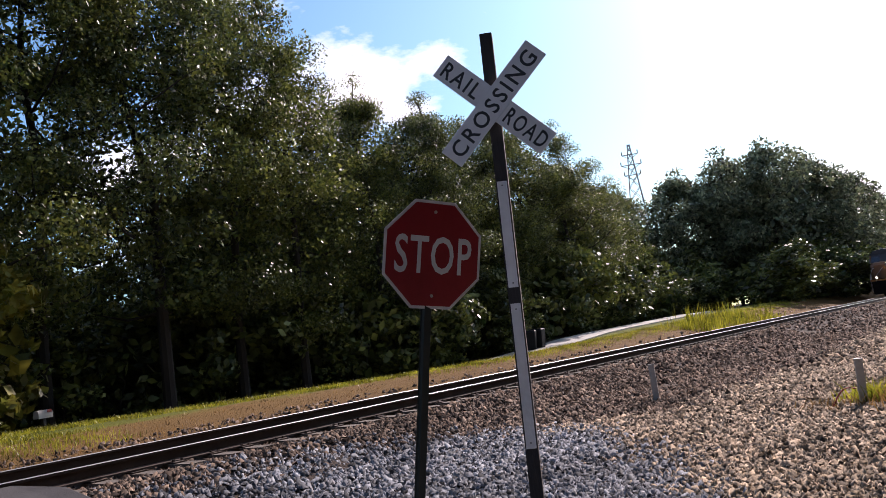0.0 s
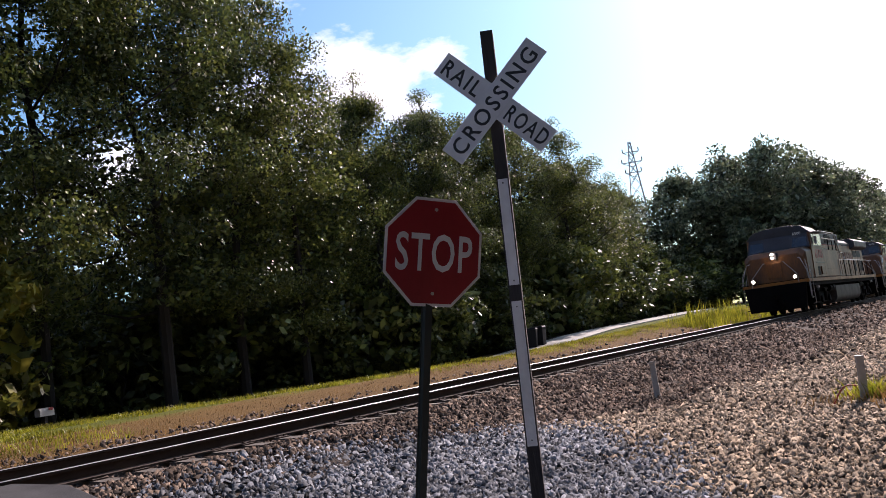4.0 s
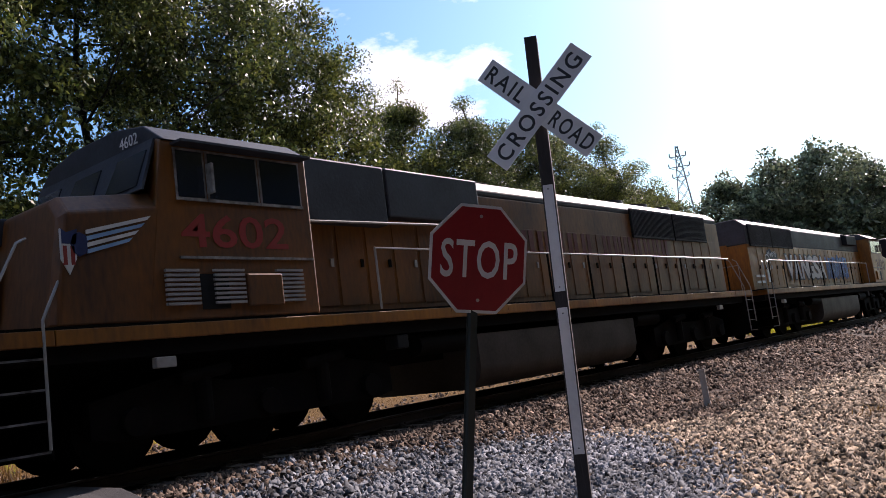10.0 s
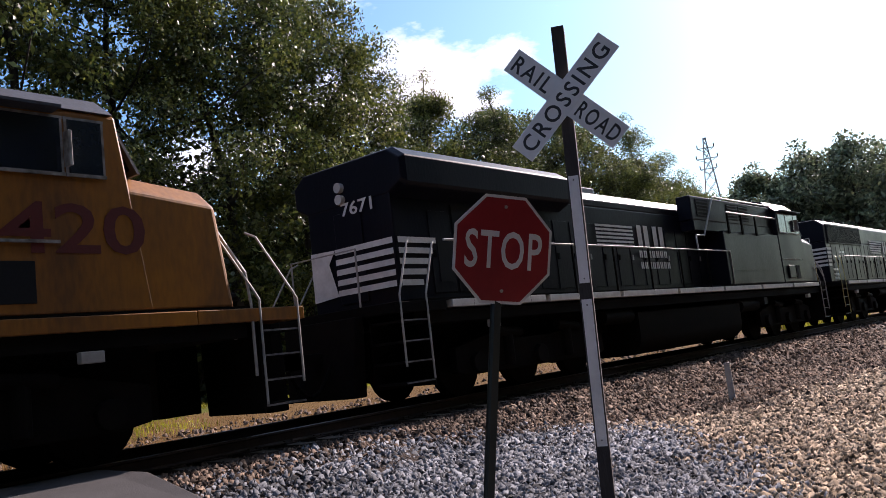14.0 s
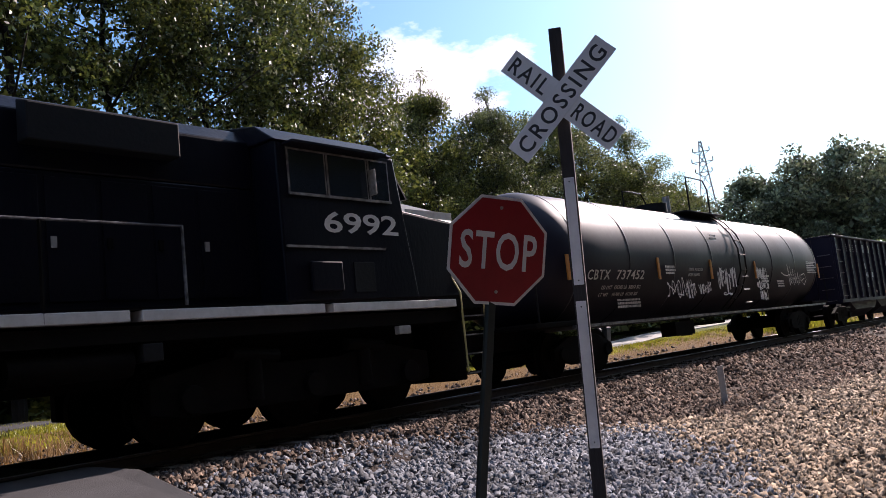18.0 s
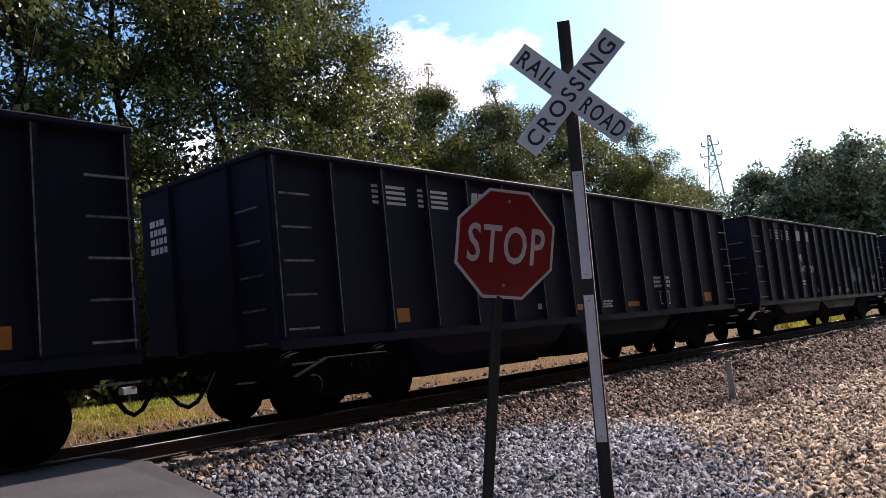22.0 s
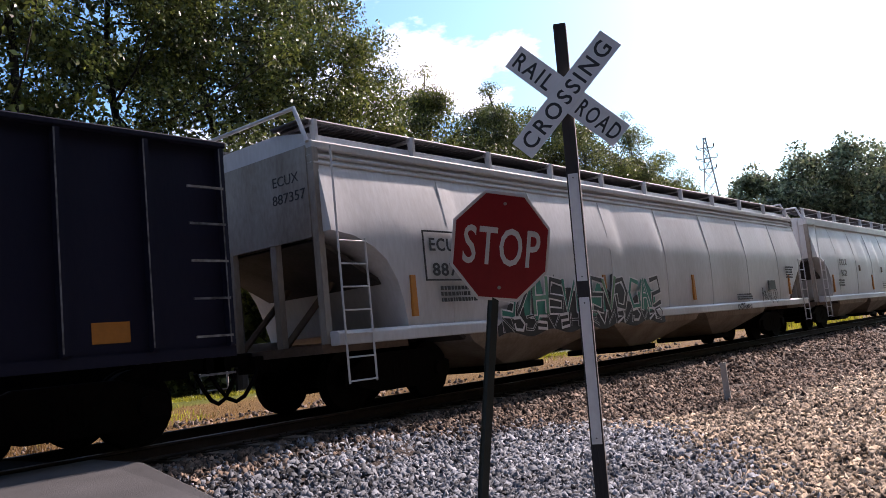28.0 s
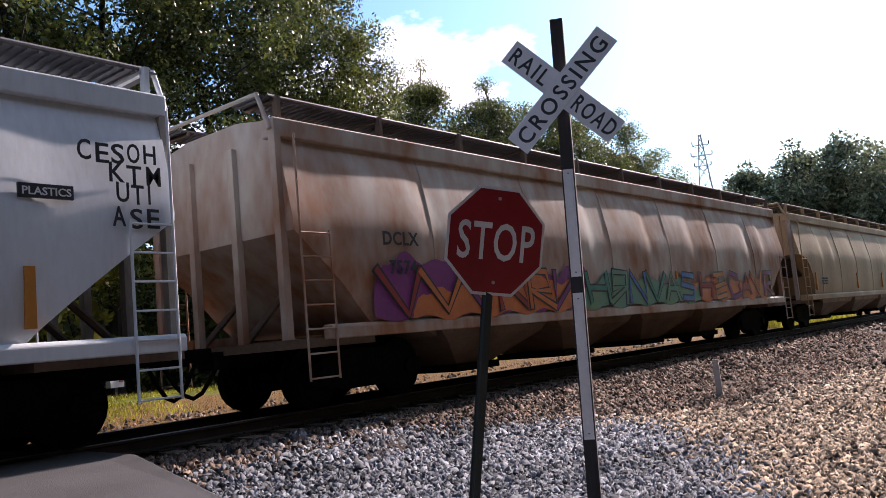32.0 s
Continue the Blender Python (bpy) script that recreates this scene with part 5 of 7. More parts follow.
            yc, yd = (-hw - 0.05, -hw) if s < 0 else (hw, hw + 0.05)
            for x0, x1 in ((L - 5.85, L - 3.35), (L - 3.27, L - 1.0)):
                gr = P("radiator_grille", g().box(x0, x1, yc, yd, 3.06, 3.80), M_BIN, hd, "radiator grille with upright bars")
                slats = g().box(x0, x1, yc - 0.006 if s < 0 else yd, yc if s < 0 else yd + 0.006, 3.08, 3.12).box(x0, x1, yc - 0.006 if s < 0 else yd, yc if s < 0 else yd + 0.006, 3.74, 3.78)
                n = int((x1 - x0) / 0.075)
                for i in range(n):
                    xx = x0 + 0.03 + i * 0.075
                    slats.box(xx, xx + 0.016, yc - 0.015 if s < 0 else yd, yc if s < 0 else yd + 0.015, 3.10, 3.76)
                P("grille_screen", slats, paint_roof, gr)
            for x0 in (2.3, 2.95, 3.9):
                if s < 0 and louvres:
                    lv = g()
                    for j in range(8):
                        lv.prism_y([(x0 - 0.22, 1.76 + j * 0.055), (x0 + 0.22, 1.76 + j * 0.055), (x0 + 0.22, 1.79 + j * 0.055), (x0 - 0.22, 1.79 + j * 0.055)], -1.545, -1.50)
                    P("louvre", lv, M_SILVER, cab)
            if shoulder > 3.3:
                yi, yo = (-1.22, -hw) if s < 0 else (hw, 1.22)
                for x0, x1, z0 in ((c1 + 0.04, c1 + 1.9, 2.92), (c1 + 1.94, c1 + 4.4, 3.06)):
                    P("blower_housing", g().box(x0, x1, yi, yo, z0, 3.86), paint_roof, hd, "dark air intake housing", bevel=0.03)
                P("housing_rail", g().tube([(c1 + 0.1, s * 1.27, 2.9), (c1 + 4.3, s * 1.27, 3.0), (c1 + 4.9, s * 1.35, 2.5)], 0.02), rail_mat, hd)
        for xx in (L - 5.4, L - 3.9, L - 2.4):
            P("roof_fan", g().cyl((xx, 0, ht), (xx, 0, ht + 0.13), 0.6, 20), paint_roof, hd, smooth=True)
        P("exhaust_stack", g().box(L * 0.45, L * 0.45 + 0.9, -0.3, 0.3, ht, ht + 0.18), M_UNDER, hd, bevel=0.02)
    # walkway handrails
    for s in (-1, 1):
        hr0 = 8.3 if ge else 5.6
        hr = P("handrail", g().tube([(hr0 - 0.0, s * 1.5, 1.6), (hr0, s * 1.5, 2.5), (L - 0.9, s * 1.5, 2.5)], 0.021), hand_mat or rail_mat, lab="walkway handrail")
        xx = hr0 + 1.6
        while xx < L - 0.8:
            P("rail_post", g().cyl((xx, s * 1.5, 1.45), (xx, s * 1.5, 2.5), 0.022, 6), M_UNDER, hr)
            xx += 1.62
    P("hood_end_door", g().box(h1, h1 + 0.03, -0.32, 0.32, 1.7, 3.2), paint_main, hd, bevel=0.01)
    for z in (3.42, 3.62):
        P("end_lamp", g().cyl((h1 + 0.0, 0.1, z), (h1 + 0.09, 0.1, z), 0.085, 12), M_LAMP, hd)
    P("end_railing", g().tube([(L + ext[1] - 0.05, y, z) for y, z in ((-0.75, 1.5), (-0.75, 2.45), (0.75, 2.45), (0.75, 1.5))], 0.017), rail_mat)
    return e


def lights_on(e, L):
    """Lit headlights and ditch lights at the leading end."""
    for y in (-0.075, 0.075):
        part("headlight", G().cyl((0.30, y * 0 + 0.0, 2.80 + (0.1 if y > 0 else -0.08) + 0.02), (0.245, 0.0, 2.80 + (0.1 if y > 0 else -0.08) + 0.02), 0.062, 14), M_HEAD, e, "lit headlight")
    for y in (-0.95, 0.95):
        part("ditch_light_lens", G().cyl((-0.10, y, 1.72), (-0.125, y, 1.72), 0.075, 14), M_HEAD, e, "lit ditch light")


def plain_word(parent, x0, x1, z0, z1, n, material, y, label):
    """A painted company word as plain upright bars."""
    w = (x1 - x0) / n
    for i in range(n):
        for k in (0.02, 0.44):
            part("painted_bar", G().box(x0 + (i + k) * w, x0 + (i + k + 0.27) * w, y - 0.003, y, z0, z1), material, parent, label)


def slanted(parent, x0, x1, z0, z1, y):
    """A painted company initial as three plain leaning blocks."""
    w, h = (x1 - x0) * 0.30, (z1 - z0) * 0.25
    for i in range(3):
        x = x0 + i * (x1 - x0) * 0.35
        part("painted_block", G().add([(x, y - 0.003, z0), (x + w, y - 0.003, z0), (x + w + h, y - 0.003, z1), (x + h, y - 0.003, z1)], [(0, 1, 2, 3)]), M_WHITE, parent, "white company initial as plain shapes")


def white_bars(parent, x0, x1, z0, z1, n, y, material=None, taper=0.0):
    h = (z1 - z0) / n
    for i in range(n):
        t = taper * (n - 1 - i)
        part("painted_stripe", G().box(x0, x1 - t, y - 0.003, y, z0 + i * h, z0 + i * h + h * 0.55), material or M_WHITE, parent, "white painted stripe")


def end_bars(parent, x, z0=1.85, z1=2.7):
    """White stripes round the hood end, joined into a patch at the far side."""
    h = (z1 - z0) / 5
    for i in range(5):
        part("painted_stripe", G().box(x - 0.004, x, -0.97, 0.35, z0 + i * h, z0 + i * h + h * 0.55), M_WHITE, parent, "white stripe on the hood end")
    part("painted_patch", G().prism_x([(0.35, z0), (0.95, z0 - 0.05), (0.95, z1 - 0.06), (0.35, z1 - 0.08), (0.52, z1 - 0.3)], x - 0.004, x), M_WHITE, parent, "white patch on the hood end")


train = []
M_BLUE = paint("blue_spray_paint", (0.03, 0.10, 0.36), (0.10, 0.28, 0.55), 0.5, scale=3.0)
M_DEEPBLUE = paint("deep_blue_spray_paint", (0.012, 0.022, 0.09), (0.02, 0.05, 0.16), 0.5, scale=3.0)
M_PALEBLUE = paint("pale_blue_spray_paint", (0.25, 0.42, 0.62), (0.1, 0.22, 0.45), 0.5, scale=3.0)
M_GREENSPRAY = paint("green_spray_paint", (0.02, 0.22, 0.16), (0.03, 0.08, 0.06), 0.5, scale=3.0)
M_PURPLE = paint("magenta_spray_paint", (0.22, 0.03, 0.17), (0.10, 0.02, 0.10), 0.5, scale=2.0)
M_ORSPRAY = paint("orange_spray_paint", (0.55, 0.17, 0.04), (0.38, 0.08, 0.03), 0.5, scale=3.0)
M_TEAL = paint("teal_spray_paint", (0.06, 0.24, 0.20), (0.22, 0.28, 0.06), 0.5, scale=1.6)

# leading pair
L1 = locomotive(20.9, False, True, M_YELLOWDIRT, M_GREYDARK, M_SILVER, "dirty yellow and grey lead diesel locomotive with lit headlights", M_YELLOW, c1=4.4, wing=4.9, tank=(0.33, 0.695), nose=0.46, plow=1.40, over=0.40, wing_top=3.95)
lights_on(L1, 20.9)
text("road_number", "6500", 0.64, M_RED, L1, side(2.4, 2.53, -1.505), "red painted road number", bold=0.008, width=1.8)
text("board_number", "6500", 0.20, M_WHITE, L1, pose(1.90, -0.72, 3.76, 90, 0, -90), "white number board digits")
plain_word(L1, 9.75, 12.35, 2.64, 3.05, 5, M_MAROON, -1.0, "faded red company word as plain shapes")
plain_word(L1, 12.85, 16.4, 2.64, 3.05, 7, M_MAROON, -1.0, "faded red company word as plain shapes")
train.append((L1, 81.9))
L2 = locomotive(21.3, False, False, M_YELLOWDIRT, M_GREYDARK, M_SILVER, "yellow and grey diesel locomotive with a wing emblem on its nose", M_YELLOW, louvres=True, deck=-0.1, shoulder=3.66, nose=0.78, c0=1.85, c1=4.4, ext=(0.0, 0.7))
text("road_number", "4602", 0.56, M_RED, L2, side(2.35, 2.45, -1.505), "red painted road number", bold=0.008, width=1.6)
text("board_number", "4602", 0.20, M_WHITE, L2, pose(2.13, -0.72, 3.76, 90, 0, -90), "white number board digits")
plain_word(L2, 10.4, 13.4, 2.62, 3.06, 5, M_MAROON, -1.0, "faded red company word as plain shapes")
plain_word(L2, 13.8, 17.6, 2.62, 3.06, 7, M_MAROON, -1.0, "faded red company word as plain shapes")
EM = 0.40
emblem = [(EM + x, z) for x, z in ((0.52, 2.28), (0.60, 2.12), (0.68, 2.28), (0.70, 2.60), (0.58, 2.56), (0.52, 2.60))]
part("painted_emblem", G().prism_y(emblem, -1.506, -1.480), M_WHITE, L2, "white shield shape on the nose")
part("painted_emblem", G().prism_y([(EM + x, z) for x, z in ((0.53, 2.44), (0.68, 2.44), (0.70, 2.60), (0.58, 2.56), (0.53, 2.60))], -1.510, -1.485), M_DEEPBLUE, L2, "blue head of the shield shape")
for i in range(2):
    part("painted_stripe", G().box(EM + 0.54 + i * 0.08, EM + 0.58 + i * 0.08, -1.510, -1.485, 2.22, 2.42), M_RED, L2, "red bar of the shield shape")
part("painted_emblem", G().prism_y([(EM + 0.72 + 0.10 * math.cos(a), 2.44 + 0.13 * math.sin(a)) for a in (0.0, 0.8, 1.57, 2.4, 3.14, 3.9, 4.7, 5.5)], -1.510, -1.485), M_DEEPBLUE, L2, "blue boss of the wing")
for i in range(4):
    part("painted_stripe", G().prism_y([(EM + x, z) for x, z in ((0.80, 2.34 + i * 0.07), (1.28 + 0.08 * i, 2.48 + i * 0.085), (1.33 + 0.08 * i, 2.53 + i * 0.085), (0.80, 2.385 + i * 0.07))], -1.512, -1.485), M_WHITE if i % 2 else M_PALEBLUE, L2, "white and blue wing stripe")
train.append((L2, 106.0))

# three units running backwards
L3 = locomotive(21.1, True, False, M_YELLOW, M_GREYROOF, M_SILVER, "graffiti-covered yellow diesel locomotive running hood first", M_YELLOW, tank=(0.375, 0.665), c0=1.3, nose=0.22, ext=(0.75, -0.2))
text("road_number", "2420", 0.72, M_MAROON, L3, side(17.72, 2.21, -1.505), "red painted road number", bold=0.01, width=2.0)
for bold, mat, y, lab in ((0.10, M_SIGNBLACK, -1.018, "black graffiti outline"), (0.045, M_WHITE, -1.024, "white blocky graffiti letters")):
    for i, letter in enumerate("VANGSA"):
        text("graffiti", letter, 1.18, mat, L3, side(4.72 + 0.89 * i - bold * 0.5, 1.97, y - 0.001 * (i % 2)), lab, bold=bold, width=0.86 + bold)
cloud(L3, 10.2, 14.0, 1.9, 2.95, M_DEEPBLUE, 43, -1.017, "deep blue graffiti ground")
throwup(L3, 10.3, 13.9, 1.95, 2.8, (M_BLUE, M_DEEPBLUE, M_BLUE), M_BLUE, 8, -1.020, 7, "blue graffiti strokes", 0.11)
scrawl(L3, 10.4, 13.8, 1.98, 2.75, M_PALEBLUE, 46, -1.034, 0.02, 9, "pale blue spray-paint outline")
cloud(L3, 2.4, 3.7, 2.62, 3.02, M_SIGNBLACK, 41, -1.017, "dark sprayed patch")
scrawl(L3, 2.55, 3.5, 2.70, 2.92, M_WHITE, 4, -1.022, 0.022, 6)
ring = G()
ribbon(ring, [(2.48 + 0.28 * math.cos(k * 0.45), 2.52 + 0.28 * math.sin(k * 0.45)) for k in range(15)], 0.035, -1.03)
part("graffiti", ring, M_STRIP, L3, "pale sprayed ring")
scrawl(L3, 6.3, 12.6, 3.2, 3.6, M_TANKGREY, 44, -1.03, 0.02, 16, "faint grey spray-paint scrawl")
for i in range(4):
    part("painted_bar", G().box(20.2 + i * 0.08, 20.25 + i * 0.08, -1.478, -1.44, 1.86, 1.98), M_WHITE, L3, "small shield shape as plain bars")
part("painted_emblem", G().box(20.2, 20.49, -1.478, -1.44, 1.98, 2.08), M_BLUE, L3, "small blue shield shape")
for i in range(4):
    part("data_plate", G().box(1.1 + (i % 2) * 0.55, 1.5 + (i % 2) * 0.55, -1.004, -0.99, 2.02 - 0.2 * (i // 2), 2.1 - 0.2 * (i // 2)), M_STRIP, L3, "small pale plate")
part("warning_plate", G().box(2.35, 2.62, -1.004, -0.99, 1.85, 2.25), M_STRIP, L3, "pale notice plate", bevel=0.004)
train.append((L3, 129.2))
L4 = locomotive(21.1, True, True, M_BLACK, M_BLACK, M_SILVER, "black diesel locomotive with white end stripes running backwards", M_WHITE, M_UNDER, ext=(0.0, 0.35))
text("end_number", "7671", 0.30, M_WHITE, L4, pose(0.311, 0.12, 3.14, 90, 0, -90), "white road number on the hood end", bold=0.004, width=0.72)
end_bars(L4, 0.314)
white_bars(L4, 0.4, 1.3, 1.85, 2.7, 5, -1.005, taper=0.10)
white_bars(L4, 6.6, 8.3, 2.6, 3.12, 6, -1.02)
plain_word(L4, 8.5, 10.1, 2.62, 3.12, 2, M_WHITE, -1.02, "white company initials as plain shapes")
plain_word(L4, 8.5, 10.0, 2.36, 2.52, 7, M_WHITE, -1.02, "white company word as plain bars")
plain_word(L4, 8.5, 10.1, 2.1, 2.26, 8, M_WHITE, -1.02, "white company word as plain bars")
train.append((L4, 153.1))
L5 = locomotive(20.85, True, False, M_BLACK, M_BLACK, M_RAILYEL, "glossy black diesel locomotive with white stripes running backwards", M_WHITE, M_UNDER, tank=(0.37, 0.65), hand_mat=M_WORN, ext=(0.0, 0.2))
text("road_number", "6992", 0.40, M_WHITE, L5, side(17.4, 2.53, -1.505), "white painted road number", bold=0.006, width=1.45)
rim = G()
ribbon(rim, [(0.5 * math.copysign(1, math.cos(a)) * (0.92 + 0.08 * abs(math.cos(a))) , 0.17 * math.copysign(1, math.sin(a))) for a in (0.6, 2.5, 3.8, 5.7, 0.6)], 0.035, 0.0)
part("number_plate_rim", rim, M_WHITE, L5, "white outline round the number").matrix_local = pose(0.706, 0.05, 3.16, 0, 0, -90)
text("end_number", "6992", 0.34, M_WHITE, L5, pose(0.710, 0.46, 3.04, 90, 0, -90), "white road number on the hood end", bold=0.006, width=0.86)
white_bars(L5, 0.76, 1.35, 2.2, 2.97, 5, -0.99, taper=0.05)
end_bars(L5, 0.714, 2.2, 2.97)
white_bars(L5, 7.3, 9.6, 2.75, 3.36, 6, -1.02, taper=0.1)
plain_word(L5, 9.7, 11.5, 2.75, 3.32, 2, M_WHITE, -1.02, "white company initials as plain shapes")
plain_word(L5, 9.7, 11.2, 2.42, 2.58, 7, M_WHITE, -1.02, "white company word as plain bars")
plain_word(L5, 9.7, 11.4, 2.14, 2.30, 8, M_WHITE, -1.02, "white company word as plain bars")
for x0, x1, z in ((2.26, 2.62, 2.74), (2.7, 3.05, 2.74), (1.2, 1.55, 2.06), (1.62, 1.95, 2.06)):
    part("data_plate", G().box(x0, x1, -1.004, -0.99, z - 0.04, z + 0.04), M_STRIP, L5, "small white plate")
for i in range(6):
    for x0 in (1.2, 1.6):
        part("louvre_edge", G().box(x0, x0 + 0.34, -1.004, -0.99, 1.64 + i * 0.05, 1.66 + i * 0.05), M_STRIP, L5, "worn bright louvre edge")
for i in range(5):
    part("painted_stripe", G().box(19.1, 20.2, -1.478, -1.474, 1.95 + i * 0.22, 2.07 + i * 0.22), M_WHITE, L5, "white nose stripe")
train.append((L5, 176.25))


def tank_car(L, label):
    e = thing("tank_car", label, "tank car", "train")
    R, zc, n = 1.47, 2.38, 48
    rings = []
    for x, r in [(0.35, 0.30), (0.42, 0.68), (0.56, 1.02), (0.76, 1.26), (1.0, 1.40), (1.3, R)] + [(1.3 + (L - 2.6) * k / 12, R) for k in range(1, 12)] + [(L - 1.3, R), (L - 1.0, 1.40), (L - 0.76, 1.26), (L - 0.56, 1.02), (L - 0.42, 0.68), (L - 0.35, 0.30)]:
        rings.append([(x, r * math.cos(k * math.tau / n), zc + r * math.sin(k * math.tau / n)) for k in range(n)])
    tank = part("tank", G().loft(rings), M_TANK, e, "glossy black welded tank", smooth=True)
    for j_band, x in enumerate((1.5, 3.7, 6.0, 8.3, 10.7, 13.0, 15.2, 17.5)):
        vs = [(x + dx, q * math.cos(k * math.tau / n), zc + q * math.sin(k * math.tau / n)) for k in range(n) for dx, q in ((-0.02, R - 0.002), (-0.014, R + 0.011), (0.014, R + 0.011), (0.02, R - 0.002))]
        band = G().add(vs, [(4 * k + j, 4 * k + j + 1, 4 * ((k + 1) % n) + j + 1, 4 * ((k + 1) % n) + j) for k in range(n) for j in range(3)])
        # every other band gets the bright metal, as if catching the sun
        part("weld_band", band, M_TANK if j_band % 2 else M_BAND, tank)
    part("side_sill", G().box(1.0, L - 1.0, -1.52, -1.46, 0.92, 0.98).box(1.0, L - 1.0, 1.46, 1.52, 0.92, 0.98), M_WORN, e, "thin worn side rail")
    for x in (0.0, L - 1.8):
        part("draft_sill", G().box(x, x + 1.8, -1.3, 1.3, 0.98, 1.08).box(x, x + 1.8, -0.3, 0.3, 0.62, 1.0), M_UNDER, e, bevel=0.015)
    for x in (0.05, L - 0.1):
        part("end_railing", G().tube([(x, -1.35, 1.08), (x, -1.35, 2.0), (x, 1.35, 2.0), (x, 1.35, 1.08)], 0.02), M_BIN, e)
    # top platform with fittings and ladder
    xm = 9.5
    part("top_platform", G().box(xm - 1.2, xm + 1.4, -1.0, 1.0, zc + R - 0.12, zc + R - 0.08), M_BIN, e, bevel=0.01)
    part("dome", G().cyl((xm - 1.2, 0, zc + R - 0.1), (xm - 1.2, 0, zc + R + 0.22), 0.42, 24), M_BIN, e, "valve dome", smooth=True)
    part("valve", G().cyl((xm - 0.4, -0.1, zc + R - 0.1), (xm - 0.4, -0.1, zc + R + 0.5), 0.1, 12), M_SILVER, e, smooth=True)
    for s in (-1, 1):
        for x0, x1 in ((xm - 0.9, xm + 0.5),):
            zt = zc + R + 0.85
            part("platform_rail", G().tube([(x0, s * 0.95, zc + R - 0.1), (x0, s * 0.95, zt), (x1 - 0.25, s * 0.95, zt), (x1, s * 0.95, zt - 0.25), (x1, s * 0.95, zc + R - 0.1)], 0.022), M_BIN, e)
        lad = G()
        arc = [(s * (R + 0.10) * math.cos(a), zc + (R + 0.10) * math.sin(a)) for a in (-1.0, -0.6, -0.2, 0.2, 0.5, 0.8, 1.05, 1.25)]
        for x in (xm + 0.6, xm + 1.05):
            lad.tube([(x, y, z) for y, z in arc], 0.02)
        for i in range(9):
            a = -1.0 + i * 0.27
            lad.cyl((xm + 0.6, s * (R + 0.1) * math.cos(a), zc + (R + 0.1) * math.sin(a)), (xm + 1.05, s * (R + 0.1) * math.cos(a), zc + (R + 0.1) * math.sin(a)), 0.018, 6)
        part("ladder", lad, M_BIN, e, "curved side ladder")
        for i in range(3):
            part("ladder_rung", G().cyl((xm + 0.6, s * 1.55, 1.9 - i * 0.36), (xm + 1.05, s * 1.55, 1.9 - i * 0.36), 0.015, 6), M_SILVER, e)
    part("bottom_valve", G().cyl((L * 0.5, 0, 0.45), (L * 0.5, 0, 1.0), 0.16, 12), M_UNDER, e)
    part("brake_rigging", G().cyl((L * 0.3, 0.2, 0.72), (L * 0.68, 0.2, 0.72), 0.04, 6).box(L * 0.36, L * 0.42, -0.9, -0.5, 0.5, 0.85), M_UNDER, e)
    car_truck(e, 2.1, L)
    car_truck(e, L - 2.6, L)
    coupler(e, 0.0, -1, L)
    coupler(e, L, 1, L)
    # markings, each on the tank's near side at its own height
    def on(x, z):
        a = math.asin((z - zc) / R)
        return pose(x, -(R * math.cos(a) + 0.006), z, 90 - math.degrees(a), 0, 0)
    text("reporting_mark", "CBTX", 0.29, M_WHITE, e, on(1.88, 1.87), "white stencilled mark", bold=0.004, spacing=1.15, width=0.93)
    text("car_number", "737452", 0.29, M_WHITE, e, on(3.1, 1.87), "white stencilled number", bold=0.004, spacing=1.1, width=1.28)
    text("load_limit", "LD LMT  195300 LB  88550 KG", 0.12, M_WHITE, e, on(2.57, 1.67), "white stencilled figures", spacing=1.1, width=1.75)
    text("light_weight", "LT WT    90700 LB  41150 KG", 0.12, M_WHITE, e, on(2.55, 1.53), "white stencilled figures", spacing=1.1, width=1.75)
    for k, (x, z, w) in enumerate(((3.5, 1.42, 1.3), (5.4, 2.12, 0.6), (8.6, 3.0, 0.5), (12.0, 1.9, 0.7), (13.6, 1.75, 0.6))):
        a = math.asin((z - zc) / R)
        bars(e, x, z, w, 0.05, 3, M_WHITE, k + 20, -(R * math.cos(a)) - 0.03)
    for x in (1.02, 5.0, 8.1, 11.38, 17.69):
        part("reflector", G().box(x, x + 0.10, -1.49, -1.462, 1.85, 2.35), M_ORANGE, e, "orange reflector strip")
    text("notice", "THERMAL PROTECTION", 0.10, M_WHITE, e, on(6.8, 2.06), "small white stencilled words", spacing=1.2, width=0.85)
    text("notice", "SYSTEM EQUIPPED", 0.10, M_WHITE, e, on(6.8, 1.93), "small white stencilled words", spacing=1.2, width=0.7)
    scrawl(e, 7.1, 7.9, 1.45, 1.8, M_STRIP, 30, -1.50, 0.025, 4)
    scrawl(e, 5.2, 7.0, 1.36, 1.88, M_STRIP, 31, -1.50, 0.03, 6)
    scrawl(e, 8.42, 9.7, 1.50, 2.17, M_STRIP, 32, -1.50, 0.035, 7)
    scrawl(e, 8.65, 9.4, 1.41, 1.47, M_STRIP, 36, -1.50, 0.03, 2)
    scrawl(e, 11.45, 12.2, 1.75, 2.19, M_STRIP, 33, -1.50, 0.028, 6)
    scrawl(e, 11.34, 12.26, 1.5, 1.8, M_STRIP, 37, -1.50, 0.028, 6)
    scrawl(e, 11.5, 12.1, 1.18, 1.5, M_STRIP, 38, -1.50, 0.028, 5)
    spikes = [(13.65 + 0.9 * u, 2.02 - 0.10 * math.sin(3 * u)) for u in (0, 0.3, 0.6, 0.9)]
    for k in range(6):
        spikes += [(14.35 + k * 0.2, 1.62 + 0.05 * (k % 2)), (14.3 + k * 0.24, 2.28 - 0.06 * k), (14.5 + k * 0.2, 1.72)]
